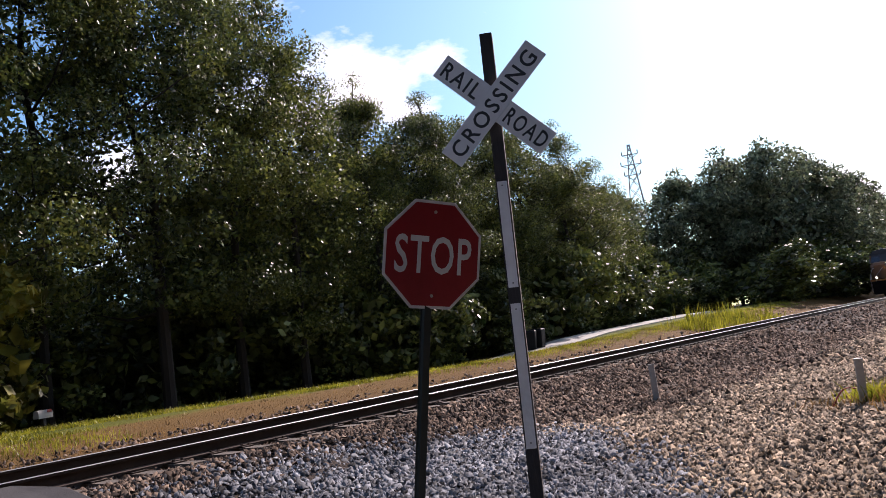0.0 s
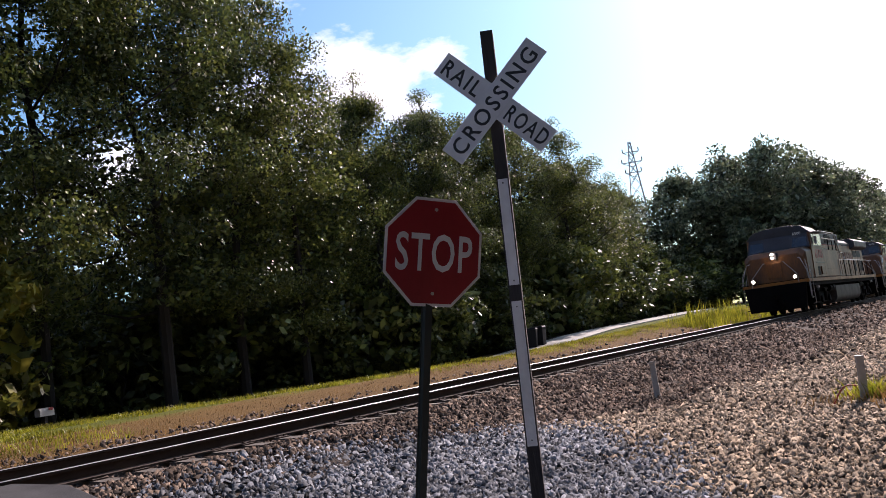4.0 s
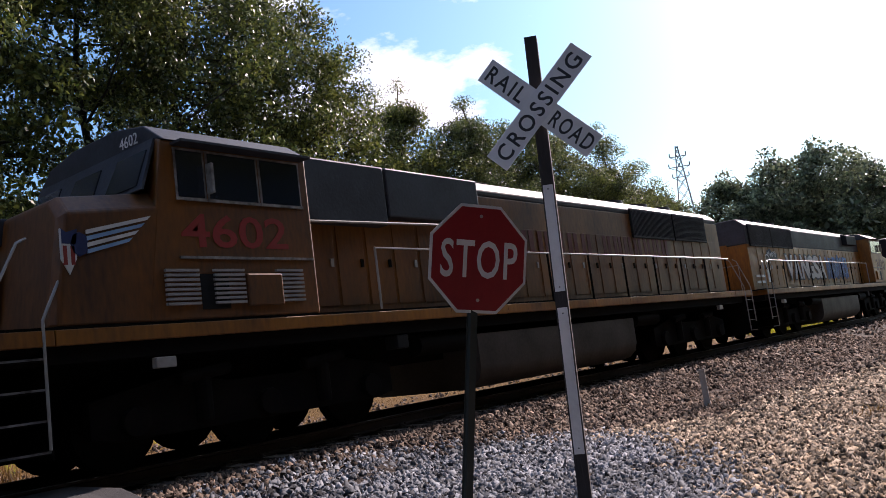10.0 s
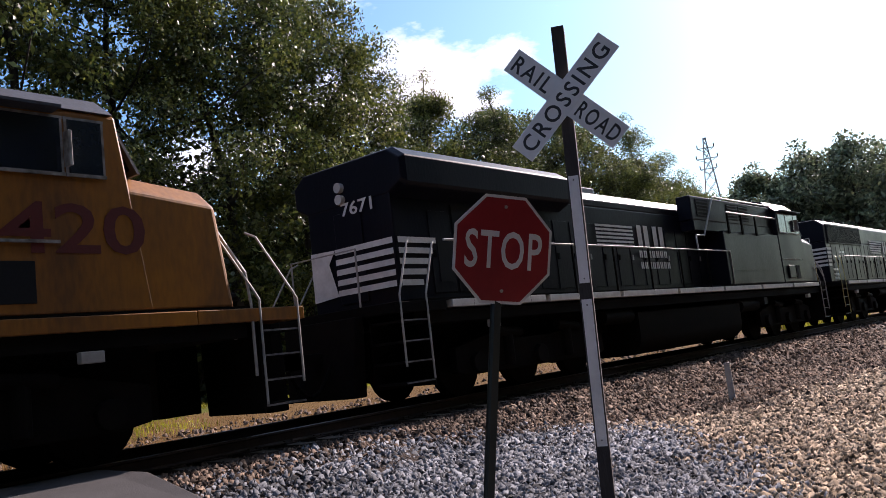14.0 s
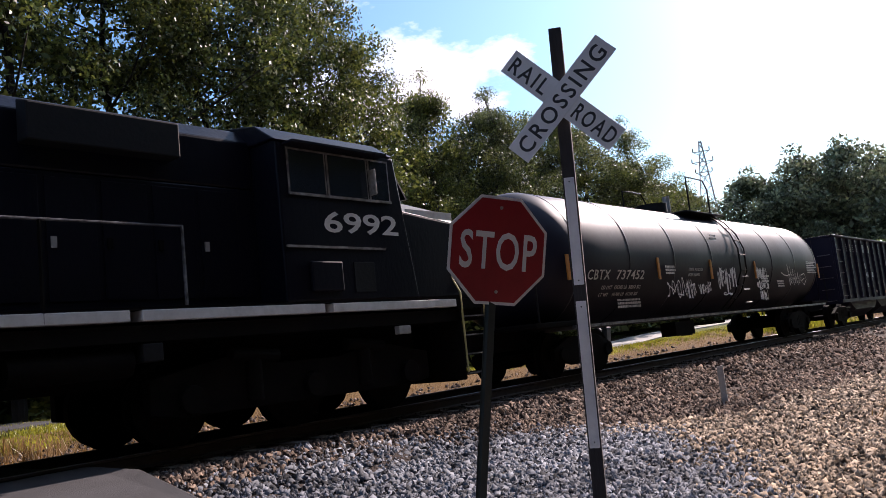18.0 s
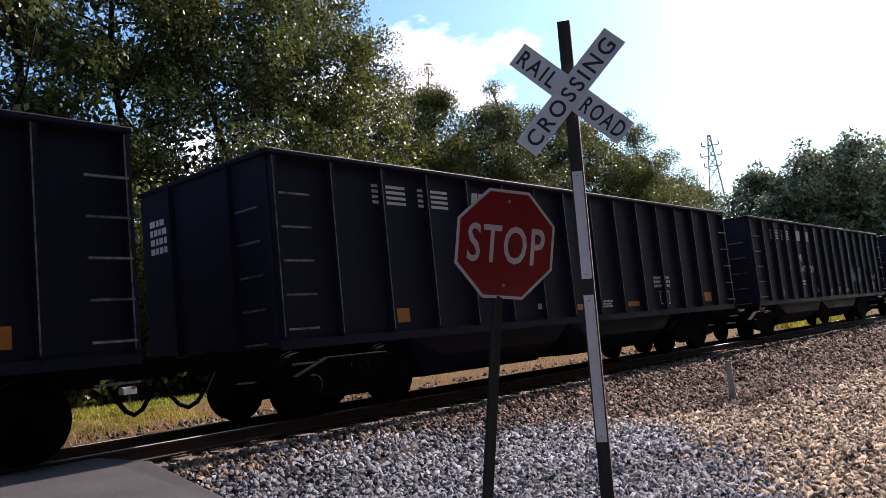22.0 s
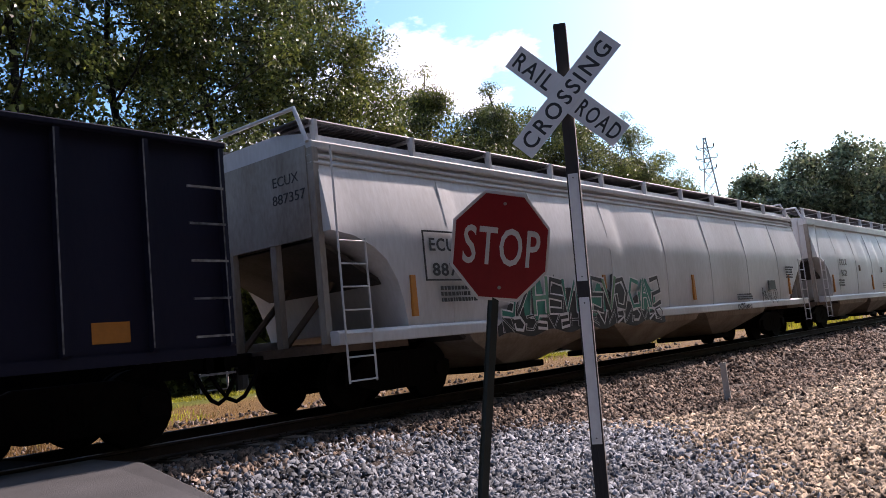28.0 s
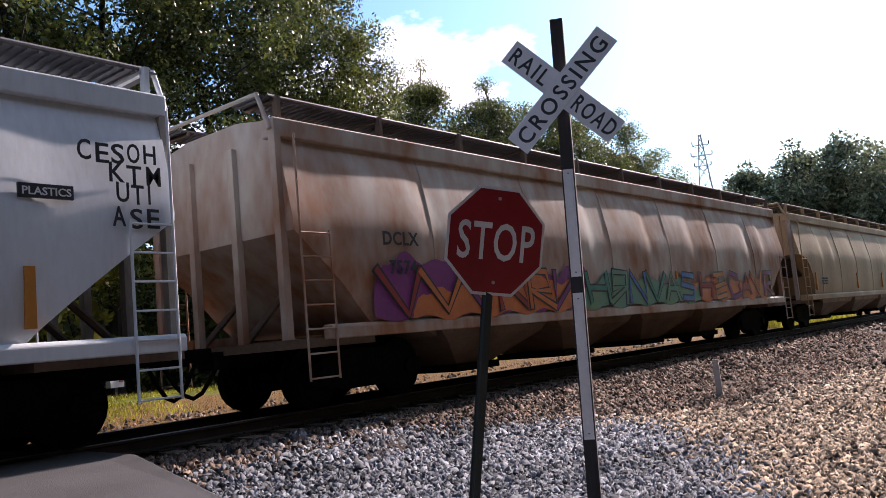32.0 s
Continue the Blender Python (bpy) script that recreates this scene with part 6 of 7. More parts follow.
    spikes += [(15.6, 1.95), (15.95, 2.0), (16.1, 1.8), (15.8, 1.62), (15.55, 1.75), (15.9, 1.85)]
    sp = G()
    ribbon(sp, spikes, 0.03, -1.50)
    part("graffiti", sp, M_STRIP, e, "spiky pale spray-paint tag")
    for i in range(7):
        part("data_line", G().box(16.45, 17.5 - 0.12 * (i % 3), -1.474, -1.468, 2.02 + i * 0.06, 2.05 + i * 0.06), M_WHITE, e, "line of an illegible stencilled table")
    ends = text("end_mark", "CBTX", 0.2, M_WHITE, e, pose(0.40, 0.30, 2.5, 90, 0, -90), "white stencilled mark on the tank end", width=0.6)
    text("end_number", "737452", 0.2, M_WHITE, e, pose(0.40, 0.36, 2.24, 90, 0, -90), "white stencilled number on the tank end", width=0.75)
    return e


TK = tank_car(18.9, "long glossy black tank car with white stencils and graffiti")
train.append((TK, 198.8))


def gondola(L, label, number, seed):
    e = thing("gondola_car", label, "gondola car", "train")
    zt, zb, w = 3.47, 0.98, 1.50
    body = G()
    body.box(0.0, L, -w + 0.02, -w + 0.08, zb, zt - 0.06).box(0.0, L, w - 0.08, w - 0.02, zb, zt - 0.06)
    body.box(0.0, 0.06, -w + 0.08, w - 0.08, zb, zt - 0.06).box(L - 0.06, L, -w + 0.08, w - 0.08, zb, zt - 0.06)
    b = part("body", body, M_BLACKCAR, e, "dull black steel body", bevel=0.008)
    part("top_chord", G().box(-0.03, L + 0.03, -w - 0.07, -w + 0.08, zt - 0.07, zt).box(-0.03, L + 0.03, w - 0.08, w + 0.07, zt - 0.07, zt).box(-0.03, 0.1, -w, w, zt - 0.07, zt).box(L - 0.1, L + 0.03, -w, w, zt - 0.07, zt), M_BLACKCAR, b, "worn bright-edged top chord", bevel=0.015)
    part("side_sill", G().box(0.0, L, -w - 0.04, -w + 0.02, 0.92, zb + 0.06).box(0.0, L, w - 0.02, w + 0.04, 0.92, zb + 0.06), M_BLACKCAR, b)
    n = 15
    for i in range(n + 1):
        x = 0.06 + (L - 0.12) * i / n
        for s in (-1, 1):
            y0, y1 = (-w - 0.075, -w + 0.02) if s < 0 else (w - 0.02, w + 0.075)
            part("rib", G().prism_x([(y0, zb + 0.08), (y1, zb + 0.0), (y1, zt - 0.09), (y0, zt - 0.09)], x - 0.035, x + 0.035), M_BLACKCAR, b)
        # pale strip on each rib: wear plus the light glancing off it
        part("rib_edge", G().prism_x([(-w - 0.078, zb + 0.1), (-w - 0.074, zb + 0.1), (-w - 0.074, zt - 0.1), (-w - 0.078, zt - 0.1)], x - 0.034, x - 0.016), M_WORN, b, "worn rib edge with a painted glint")
    # twin tubs below the frame
    for x0, x1 in ((3.0, 7.1), (7.5, 11.7)):
        part("tub", G().loft([[(x0 + 0.5 * k, y, z) for y, z in ((-1.1, 1.0), (-1.1, 0.62), (-0.6, 0.30), (0.6, 0.30), (1.1, 0.62), (1.1, 1.0))] if k else [(x0 - 0.25, y, z) for y, z in ((-1.1, 1.0), (-1.1, 0.95), (-0.6, 0.9), (0.6, 0.9), (1.1, 0.95), (1.1, 1.0))] for k in (0, 1)] +
                            [[(x1 - 0.3, y, z) for y, z in ((-1.1, 1.0), (-1.1, 0.62), (-0.6, 0.30), (0.6, 0.30), (1.1, 0.62), (1.1, 1.0))], [(x1 + 0.2, y, z) for y, z in ((-1.1, 1.0), (-1.1, 0.95), (-0.6, 0.9), (0.6, 0.9), (1.1, 0.95), (1.1, 1.0))]]), M_BLACKCAR, e, "rounded belly tub")
    part("centre_sill", G().box(-0.2, L + 0.2, -0.2, 0.2, 0.7, 0.98), M_UNDER, e)
    for x in (0.32, L - 0.32):
        for i in range(6):
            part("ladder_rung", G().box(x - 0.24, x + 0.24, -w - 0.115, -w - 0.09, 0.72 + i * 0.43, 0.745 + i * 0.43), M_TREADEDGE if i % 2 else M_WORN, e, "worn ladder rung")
    for i in range(5):
        part("ladder_rung", G().box(-0.09, -0.065, -1.35, -0.9, 1.0 + i * 0.43, 1.025 + i * 0.43), M_WORN, e)
    for x0 in (-0.08, L):
        for y0 in (-0.75, 0.65):
            part("end_post", G().box(x0, x0 + 0.08, y0, y0 + 0.1, zb, zt - 0.07), M_BLACKCAR, b)
    car_truck(e, 1.75, L)
    car_truck(e, L - 1.75, L)
    coupler(e, -0.1, -1, L)
    coupler(e, L + 0.1, 1, L)
    yy = -w + 0.018
    white_bars(e, 1.85, 2.55, 2.88, 3.2, 4, yy)
    white_bars(e, 2.83, 3.53, 2.88, 3.2, 4, yy)
    slanted(e, 4.10, 4.62, 2.88, 3.2, yy)
    slanted(e, 5.06, 5.52, 2.88, 3.2, yy)
    if number:
        text("car_number", number[0], 0.30, M_WHITE, e, side(4.22, 1.86, yy - 0.003), "white stencilled number", bold=0.004, width=0.50)
        text("car_number", number[1], 0.30, M_WHITE, e, side(5.10, 1.86, yy - 0.003), "white stencilled number", bold=0.004, width=0.52)
    plain_word(e, 4.22, 4.62, 2.22, 2.44, 1, M_WHITE, yy, "small white initials as plain bars")
    bars(e, 4.2, 1.55, 0.4, 0.06, 2, M_WHITE, seed, yy)
    bars(e, 5.0, 1.55, 0.35, 0.06, 2, M_WHITE, seed + 1, yy)
    for x, w2, h2 in ((1.98, 0.42, 0.2), (6.95, 0.5, 0.11), (9.1, 0.5, 0.10), (13.05, 0.42, 0.22)):
        part("reflector", G().box(x, x + w2, yy - 0.004, yy, 1.16, 1.16 + h2), M_ORANGE, e, "orange reflector plate")
    part("stencil_box", G().box(10.62, 11.1, yy - 0.003, yy, 1.16, 1.185).box(10.62, 11.1, yy - 0.003, yy, 1.43, 1.455).box(10.62, 10.645, yy - 0.003, yy, 1.16, 1.455).box(11.075, 11.1, yy - 0.003, yy, 1.16, 1.455).box(10.85, 10.87, yy - 0.003, yy, 1.18, 1.44), M_WHITE, e)
    bars(e, 10.4, 1.72, 0.8, 0.06, 3, M_WHITE, seed + 2, yy)
    bars(e, 5.75, 1.22, 0.3, 0.1, 1, M_WHITE, seed + 3, yy)
    bars(e, 7.9, 1.28, 0.6, 0.035, 3, M_WHITE, seed + 4, yy)
    eb = bars(e, -1.3, 2.9, 0.5, 0.09, 4, M_WHITE, seed + 5, 0.0)
    eb.matrix_local = pose(-0.004, 0, 0, 0, 0, -90)
    return e


GL = "black ribbed coal gondola with white stencils and worn rim"
for q, num, sd in ((218.9, ("146", "558"), 1), (235.5, ("148", "727"), 2), (252.1, ("147", "629"), 3), (268.8, ("149", "123"), 4), (285.3, None, 5)):
    gc = gondola(14.75, GL, num, sd * 10)
    if sd == 3:
        scrawl(gc, 10.0, 11.6, 1.4, 2.1, M_PALEBLUE, 51, -1.49, 0.03, 6, "pale blue spray-paint scrawl")
        scrawl(gc, 13.05, 13.6, 1.52, 1.8, M_WHITE, 52, -1.49, 0.02, 5)
        for i, letter in enumerate("H6S"):
            text("graffiti", letter, 0.13, M_WHITE, gc, side(13.15 + i * 0.1, 1.38, -1.49), "white sprayed letter")
    train.append((gc, q))


def hopper(L, mat, label, seed, old=False, buckle=0.04, grooved=False):
    e = thing("hopper_car", label, "hopper car", "train")
    r = random.Random(seed)
    zt = 3.66
    def half(z):
        return float(np.interp(z, (0.9, 1.2, 1.6, 2.2, 2.45, 2.6, 2.9, 3.3, 3.4, zt), (1.54, 1.60, 1.635, 1.65, 1.643, 1.62, 1.565, 1.485, 1.46, 1.38)))
    creases = [0.4]
    while creases[-1] < L - 0.6:
        creases.append(creases[-1] + L / 8 * r.choice((0.55, 0.8, 1.0, 1.0, 1.25)))
    deep = [r.uniform(0.25, 1.0) for _ in creases]

    def dent(x, z):
        """Pillow between two creases, dropping off fast at the far one."""
        for k in range(len(creases) - 1):
            if creases[k] <= x < creases[k + 1]:
                u = (x - creases[k]) / (creases[k + 1] - creases[k])
                return buckle * deep[k] * (u * (1 - u ** 10) * 1.2 - 0.4) * math.exp(-((z - 2.75) / 0.62) ** 2)
        return 0.0

    def ring2(x, zl):
        zs = [zl + (zt - zl) * k / 17 for k in range(18)]
        return [(x, -half(z) - dent(x, z), z) for z in zs] + [(x, half(z) + dent(x, z), z) for z in reversed(zs)]
    lows = [(0.10, 2.35), (0.35, 2.12), (0.62, 1.90), (0.9, 1.64), (1.15, 1.36), (1.4, 1.12), (1.8, 1.04)]
    if not old:
        lows = [(0.10, 2.46), (0.5, 2.40), (0.85, 2.26), (1.1, 2.08), (1.3, 1.78), (1.42, 1.45), (1.5, 1.12), (1.8, 1.04)]
    xs = lows + [(1.8 + (L - 3.6) * k / 150, 1.04) for k in range(1, 150)] + [(L - x, z) for x, z in reversed([(0.10, 2.38), (0.5, 2.10), (0.9, 1.80), (1.3, 1.49), (1.6, 1.24), (1.8, 1.04)])]
    body = part("body", G().loft([[(x, y, z) for x, y, z in reversed(ring2(x, zl))] for x, zl in xs]), mat, e, "curved steel hopper side", smooth=True)
    # panel seams bowed a little out of the side
    for k in range(1, 8 if not old else 7):
        x = L * k / (8 if not old else 7)
        zs = [1.1 + (zt - 1.15) * i / 8 for i in range(9)]
        for s in (-1, 1):
            g = G()
            g.loft([[(x - 0.015, s * (half(z) - 0.004), z), (x + 0.015, s * (half(z) - 0.004), z), (x + 0.006, s * (half(z) + 0.012), z), (x - 0.006, s * (half(z) + 0.012), z)] for z in (zs if s > 0 else reversed(zs))])
            part("panel_seam", g, mat, body)
    # eave, roof and running boards
    up = 0.0
    for s in (-1, 1):
        for z0, z1, out in (((3.60, 3.72, 1.478), (3.49, 3.545, 1.468), (3.385, 3.44, 1.482)) if grooved else ((3.60, 3.86, 1.482),)):
            y0, y1 = (-out, -1.22) if s < 0 else (1.22, out)
            part("eave_beam", G().box(0.02, L - 0.02, y0, y1, z0, z1), mat, body, "bright eave channel", bevel=0.02)
    part("roof", G().prism_x([(-1.36, 3.62), (1.36, 3.62), (1.3, 3.86), (0.6, 3.98), (-0.6, 3.98), (-1.3, 3.86)], 0.12, L - 0.12), mat, body)
    for k in range(5):
        x = L * (k + 0.5) / 5
        part("roof_hatch", G().box(x - 1.5, x + 1.5, -0.3, 0.3, 3.98, 4.10), mat, e, bevel=0.03)
    bz = 4.03 if grooved else 4.17
    for s in (-1, 1):
        rb = part("running_board", G().box(0.0, L, min(s * 0.66, s * 1.28), max(s * 0.66, s * 1.28), bz, bz + 0.02), M_BOARD, e, "grating walkway on the roof")
        for k in range(11):
            x = 0.2 + (L - 0.4) * k / 10
            part("board_bracket", G().box(x - 0.03, x + 0.03, min(s * 0.7, s * 1.34), max(s * 0.7, s * 1.34), bz - 0.05, bz - 0.005).box(x - 0.03, x + 0.03, min(s * 1.30, s * 1.40), max(s * 1.30, s * 1.40), 3.70, bz + 0.02), mat if not old else M_CHUTE, rb)
        grid = G()
        for k in range(int(L / 0.12)):
            grid.box(0.05 + k * 0.12, 0.065 + k * 0.12, min(s * 0.66, s * 1.28), max(s * 0.66, s * 1.28), bz - 0.03, bz - 0.002)
        part("grating", grid, M_BOARD, rb)
        part("board_edge", G().tube([(0.1, s * 1.3, bz + 0.03), (L - 0.1, s * 1.3, bz + 0.03)], 0.02, 5), M_STEEL, rb)
    # side sill
    for s in (-1, 1):
        y0, y1 = (-1.68, -1.5) if s < 0 else (1.5, 1.68)
        part("side_sill", G().prism_x([(y0, 0.93), (y1, 0.93), (y1, 1.12), (y0 + 0.03, 1.12), (y0, 1.08)] if s < 0 else [(y0, 0.93), (y1, 0.93), (y1, 1.08), (y1 - 0.03, 1.12), (y0, 1.12)], 0.05 if not old else 0.6, L - (0.05 if not old else 0.6)), mat, e, "pressed side sill", bevel=0.015)
    # end slopes, posts and ladders
    for d, x0 in ((1, 0.0), (-1, L)):
        X = lambda x: x0 + d * x
        # the shade inside the open car end is painted by a dark material
        part("end_slope", G().loft([[(X(0.12), -1.3, 2.36), (X(0.12), 1.3, 2.36), (X(0.17), 1.3, 2.40), (X(0.17), -1.3, 2.40)], [(X(3.1), -1.3, 0.85), (X(3.1), 1.3, 0.85), (X(3.15), 1.3, 0.9), (X(3.15), -1.3, 0.9)]]), M_CHUTE if old else M_TANKGREY, body, "sloping end sheet coloured dark as if in shade")
        part("end_platform", G().box(min(X(-0.05), X(1.6)), max(X(-0.05), X(1.6)), -1.45, 1.45, 0.84, 0.96), M_CHUTE, e)
        for y in (-1.42, -0.5, 0.5, 1.42):
            part("end_post", G().box(min(X(0.02), X(0.12)), max(X(0.02), X(0.12)), y - 0.06, y + 0.06, 0.96, 3.62), mat if old else M_CHUTEPALE, e)
        # braces coloured dark too, for the shade of the structure round them
        for y in (-0.5, 0.5):
            part("end_brace", G().tube([(X(0.1), y, 0.96), (X(1.1), y, 1.9)], 0.05), M_CHUTE, e)
        for s in (-1, 1):
            lad = G()
            for xx in (0.16, 0.66):
                lad.tube([(X(xx), s * 1.69, 0.42), (X(xx), s * 1.69, 2.35 if xx > 0.3 else 3.6)], 0.017)
            for i in range(7):
                lad.cyl((X(0.16), s * 1.695, 0.45 + i * 0.31), (X(0.66), s * 1.695, 0.45 + i * 0.31), 0.012, 6)
            part("ladder", lad, mat, e, "steel corner ladder")
        part("roof_end_frame", G().tube([(X(0.0), -1.42, 3.7), (X(0.0), -1.2, 4.22), (X(0.0), 1.2, 4.22), (X(0.0), 1.42, 3.7)], 0.035), mat, e)
    # discharge chutes
    nb = 4 if old else 3
    for k in range(nb):
        a, b = 3.0 + (L - 6.0) * k / nb, 3.0 + (L - 6.0) * (k + 1) / nb
        m = (a + b) / 2
        part("chute", G().loft([[(a + 0.05, y, 1.05) for y in (-1.36, 1.36)] + [(b - 0.05, y, 1.05) for y in (1.36, -1.36)], [(a + 0.35, y, 0.80) for y in (-1.30, 1.30)] + [(b - 0.35, y, 0.80) for y in (1.30, -1.30)], [(m - 0.5, y, 0.34) for y in (-0.75, 0.75)] + [(m + 0.5, y, 0.34) for y in (0.75, -0.75)]][::-1]), M_CHUTE if old else M_CHUTEPALE, e, "rust-stained discharge chute")
        part("outlet_gate", G().box(m - 0.6, m + 0.6, -0.85, 0.85, 0.22, 0.34), M_UNDER, e, bevel=0.02)
    part("centre_sill", G().box(-0.2, L + 0.2, -0.2, 0.2, 0.66, 0.9), M_UNDER, e)
    car_truck(e, 1.85, L)
    car_truck(e, L - 1.85, L)
    coupler(e, -0.15, -1, L)
    coupler(e, L + 0.15, 1, L)
    for x in (1.55, 7.2, 11.5, L - 1.75):
        part("reflector", G().box(x, x + 0.10, -1.670, -1.62, 1.25, 1.85), M_ORANGE, e, "faded orange reflector strip")
    bars(e, 2.2, 1.62, 0.85, 0.06, 3, M_SIGNBLACK, seed, -1.665)
    bars(e, L * 0.7, 1.3, 1.2, 0.04, 3, M_SIGNBLACK, seed + 1, -1.650)
    return e


H1 = hopper(20.4, M_HOPPER_A, "pale grey covered hopper car with boxed lettering and graffiti", 61, buckle=0.035, grooved=True)
text("reporting_mark", "ECUX", 0.27, M_SIGNBLACK, H1, side(2.0, 2.22, -1.680), "black stencilled mark", spacing=1.15, bold=0.006, width=0.85)
text("car_number", "887357", 0.27, M_SIGNBLACK, H1, side(2.04, 1.84, -1.680), "black stencilled number", spacing=1.1, bold=0.006, width=1.18)
part("stencil_box", G().box(1.88, 3.37, -1.680, -1.667, 1.76, 1.785).box(1.88, 3.37, -1.680, -1.667, 2.50, 2.525).box(1.88, 1.905, -1.680, -1.667, 1.785, 2.50).box(3.345, 3.37, -1.680, -1.667, 1.785, 2.50), M_SIGNBLACK, H1)
text("end_mark", "ECUX", 0.2, M_SIGNBLACK, H1, pose(-0.004, -0.62, 3.2, 90, 0, -90), "black stencilled mark on the car end", width=0.55)
text("end_number", "887357", 0.2, M_SIGNBLACK, H1, pose(-0.004, -0.6, 2.95, 90, 0, -90), "black stencilled number on the car end", width=0.7)
part("end_sheet", G().box(0.0, 0.02, -1.36, 1.36, 2.40, 3.66), M_CHUTEPALE, H1, "flat upper end sheet")
cloud(H1, 3.5, 9.7, 0.84, 1.66, M_SIGNBLACK, 71, -1.690, "dark graffiti ground")
for k, x in enumerate((4.3, 5.1, 6.4, 7.3, 8.6)):
    cloud(H1, x, x + 0.7, 1.1, 1.95 - 0.1 * (k % 3), (M_GREENSPRAY, M_SIGNBLACK)[k % 2], 72 + k, -1.693 - 0.001 * k, "angular graffiti shape")
throwup(H1, 3.6, 9.6, 1.12, 1.8, (M_GREENSPRAY, M_SIGNBLACK, M_TEAL, M_SIGNBLACK, M_GREENSPRAY), M_STRIP, 12, -1.700, 12, "green and black graffiti with pale outlines", 0.09)
throwup(H1, 3.6, 9.6, 0.88, 1.15, (M_SIGNBLACK, M_STRIP), M_STRIP, 13, -1.708, 17, "pale angular graffiti strokes", 0.03)
scrawl(H1, 16.03, 17.3, 1.05, 1.5, M_SIGNBLACK, 14, -1.690, 0.03, 7, "black spray-paint scrawl")
scrawl(H1, 14.1, 15.1, 0.92, 1.07, M_SIGNBLACK, 24, -1.690, 0.03, 5, "black spray-paint scrawl")
part("data_plate", G().box(16.75, 17.3, -1.685, -1.655, 1.42, 1.68), M_SIGNBLACK, H1, "black data panel")
bars(H1, 18.4, 2.05, 0.7, 0.05, 5, M_SIGNBLACK, 66, -1.680)
train.append((H1, 301.5))
H2 = hopper(19.9, M_HOPPER_B, "blue-grey covered hopper car with dented curved sides", 62, buckle=0.06)
text("reporting_mark", "DCLX", 0.33, M_SIGNBLACK, H2, side(2.6, 2.2, -1.680), "black stencilled mark", spacing=1.1, bold=0.006)
text("car_number", "8038", 0.33, M_SIGNBLACK, H2, side(2.66, 1.8, -1.680), "black stencilled number", spacing=1.1, bold=0.006)
for word, x, z, w in (("CESOH", 18.74, 2.98, 0.92), ("KTM", 19.05, 2.76, 0.64), ("UTI", 19.1, 2.54, 0.54), ("ASE", 19.06, 2.28, 0.55)):
    for i, letter in enumerate(word):
        text("graffiti", letter, 0.30, M_SIGNBLACK, H2, side(x + i * w / len(word), z + 0.02 * math.sin(5 * i), -1.672 if z < 2.6 else (-1.625 if z < 2.9 else -1.59)), "black spray-paint letter", bold=0.004, width=w / len(word) * (0.8 if letter != "I" else 0.15))
scrawl(H2, 16.5, 17.9, 1.25, 1.6, M_RED, 16, -1.680, 0.02, 6, "thin red spray-paint scrawl")
for i in range(4):
    part("data_line", G().box(8.9 + 0.1 * (i == 0), 11.0 - 0.5 * (i == 3), -1.665, -1.645, 1.30 + i * 0.075, 1.322 + i * 0.075), M_SIGNBLACK, H2, "line of small black stencilling")
for x, z in ((5.3, 2.0), (8.9, 1.95), (17.2, 1.45)):
    part("stencil_square", G().box(x, x + 0.2, -1.677, -1.665, z, z + 0.22), M_CHUTE, H2, "small stencilled square")
part("car_word_plate", G().box(18.12, 18.66, -1.660, -1.630, 2.52, 2.66), M_SIGNBLACK, H2, "dark plate with a painted word")
text("car_word", "PLASTICS", 0.11, M_STRIP, H2, side(18.15, 2.55, -1.661), "white painted word", bold=0.002, width=0.48)
part("data_plate", G().box(17.0, 17.75, -1.672, -1.65, 1.30, 1.62), M_SIGNBLACK, H2, "black data panel")
for i in range(3):
    part("data_line", G().box(17.05, 17.68 - 0.1 * i, -1.675, -1.671, 1.36 + i * 0.08, 1.39 + i * 0.08), M_STRIP, H2, "pale line on the data panel")
train.append((H2, 323.5))
H3 = hopper(19.8, M_HOPPER_C, "rust-streaked grey hopper car with bright graffiti", 63, old=True, buckle=0.05)
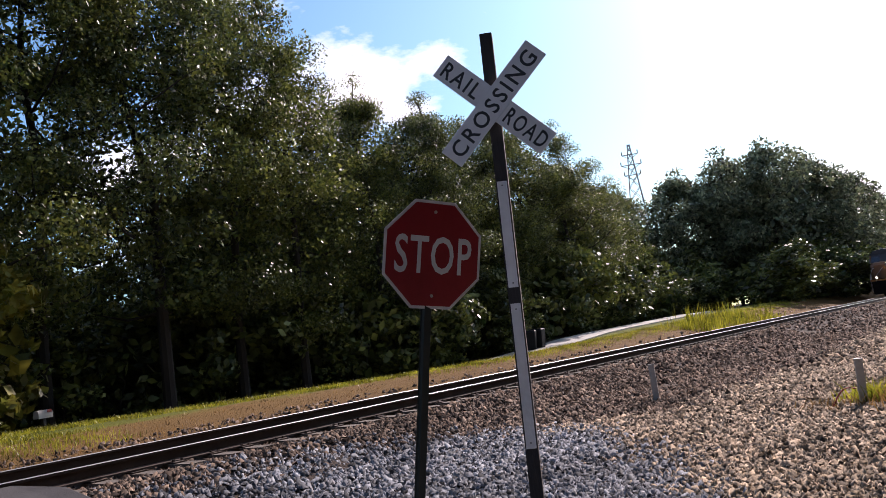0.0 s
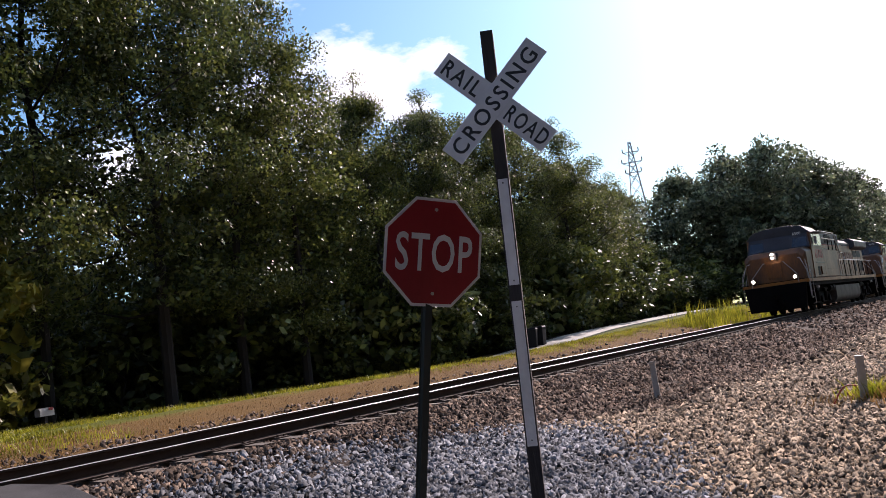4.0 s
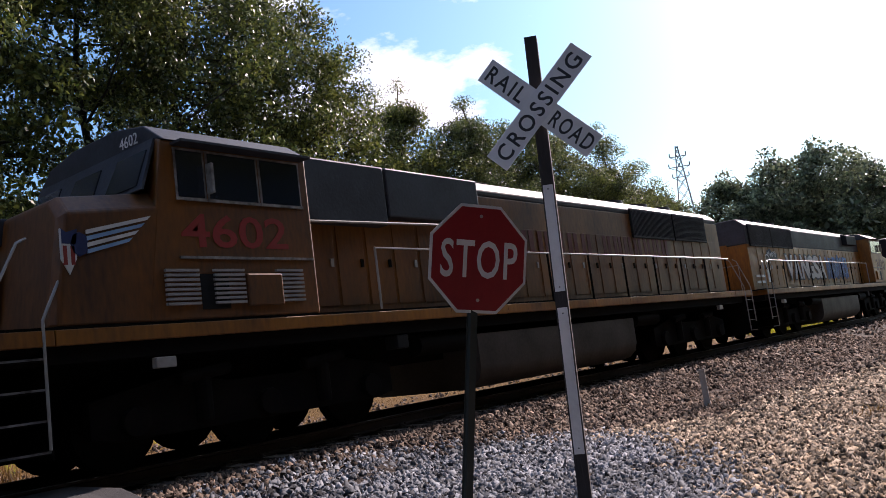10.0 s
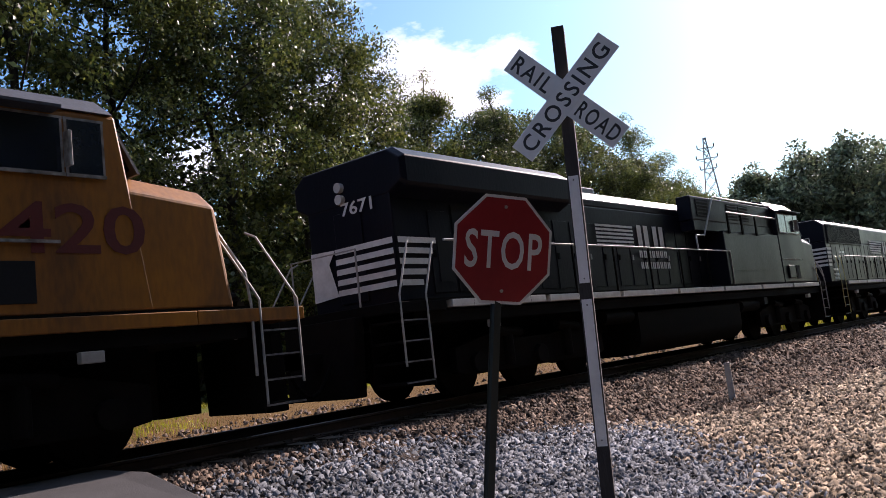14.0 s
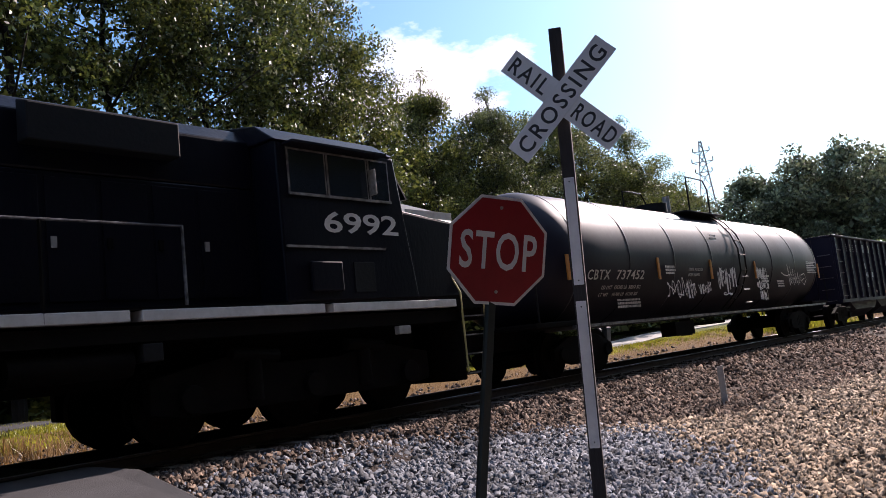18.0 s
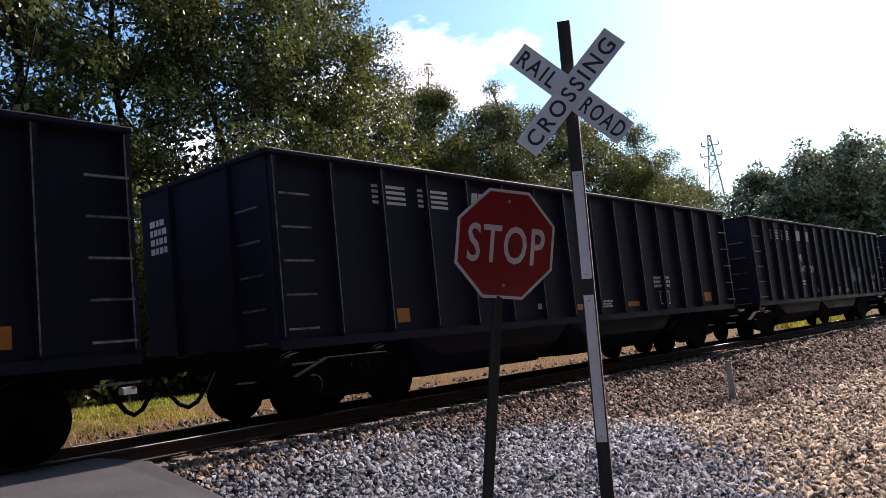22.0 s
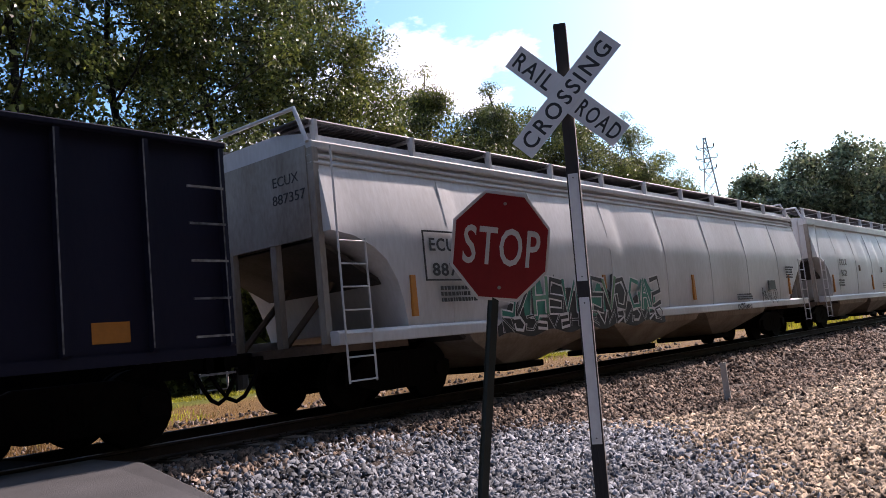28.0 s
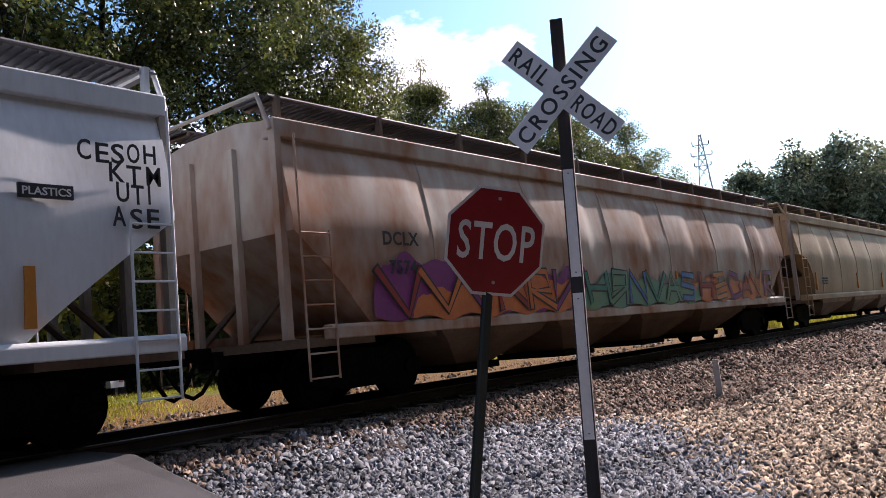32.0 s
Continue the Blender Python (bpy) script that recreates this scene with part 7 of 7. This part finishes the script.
text("reporting_mark", "DCLX", 0.27, M_SIGNBLACK, H3, side(1.67, 2.2, -1.680), "black stencilled mark", spacing=1.1, bold=0.006)
text("car_number", "7574", 0.27, M_SIGNBLACK, H3, side(1.75, 1.78, -1.705), "black stencilled number", spacing=1.1, bold=0.006)
cloud(H3, 1.4, 7.5, 1.15, 2.15, M_PURPLE, 81, -1.677, "dark magenta graffiti ground")
cloud(H3, 2.2, 7.4, 1.12, 1.85, M_ORSPRAY, 82, -1.681, "orange graffiti fill")
cloud(H3, 7.0, 12.8, 1.12, 1.85, M_TEAL, 83, -1.684, "teal graffiti fill")
cloud(H3, 12.4, 17.6, 1.12, 1.8, M_ORSPRAY, 84, -1.681, "orange graffiti fill")
for x0, x1, fill, sd in ((1.6, 7.0, (M_RED, M_ORSPRAY, M_PURPLE), 18), (7.3, 12.5, (M_GREENSPRAY, M_TEAL, M_BLUE), 19), (12.7, 18.3, (M_RED, M_ORANGE, M_PURPLE), 20)):
    throwup(H3, x0, x1, 1.16, 1.85, fill, M_SIGNBLACK, sd, -1.691, 6, "interlocked graffiti strokes", 0.10)
train.append((H3, 344.9))
H4 = hopper(19.8, M_HOPPER_D, "tan covered hopper car farther back in the train", 64)
train.append((H4, 366.2))
H5 = hopper(19.8, M_HOPPER_B, "grey covered hopper car at the back of the train", 65)
train.append((H5, 387.5))

ties()


# ---- the train rolls past ----
SPEED = ((0, 10.30), (3, 10.29), (6, 10.27), (8, 10.26), (10, 10.29), (12, 10.35), (14, 10.41), (16.5, 10.52), (18, 10.64), (20, 10.72), (22, 10.78), (24, 10.83), (26, 10.89), (28, 10.93), (30, 11.0), (32, 11.02))


def gone(t):
    """Metres that the train has rolled by t."""
    ts = np.linspace(0, t, 200)
    v = np.interp(ts, [a for a, _ in SPEED], [b for _, b in SPEED])
    return float(((v[1:] + v[:-1]) / 2 * np.diff(ts)).sum())


def motions():
    stops = [(t, gone(t)) for t in range(0, 33, 2)]
    for ob, q in train:
        walk(ob, [(t, pose(q - s, TRACK_Y, 0)) for t, s in stops])


motions()
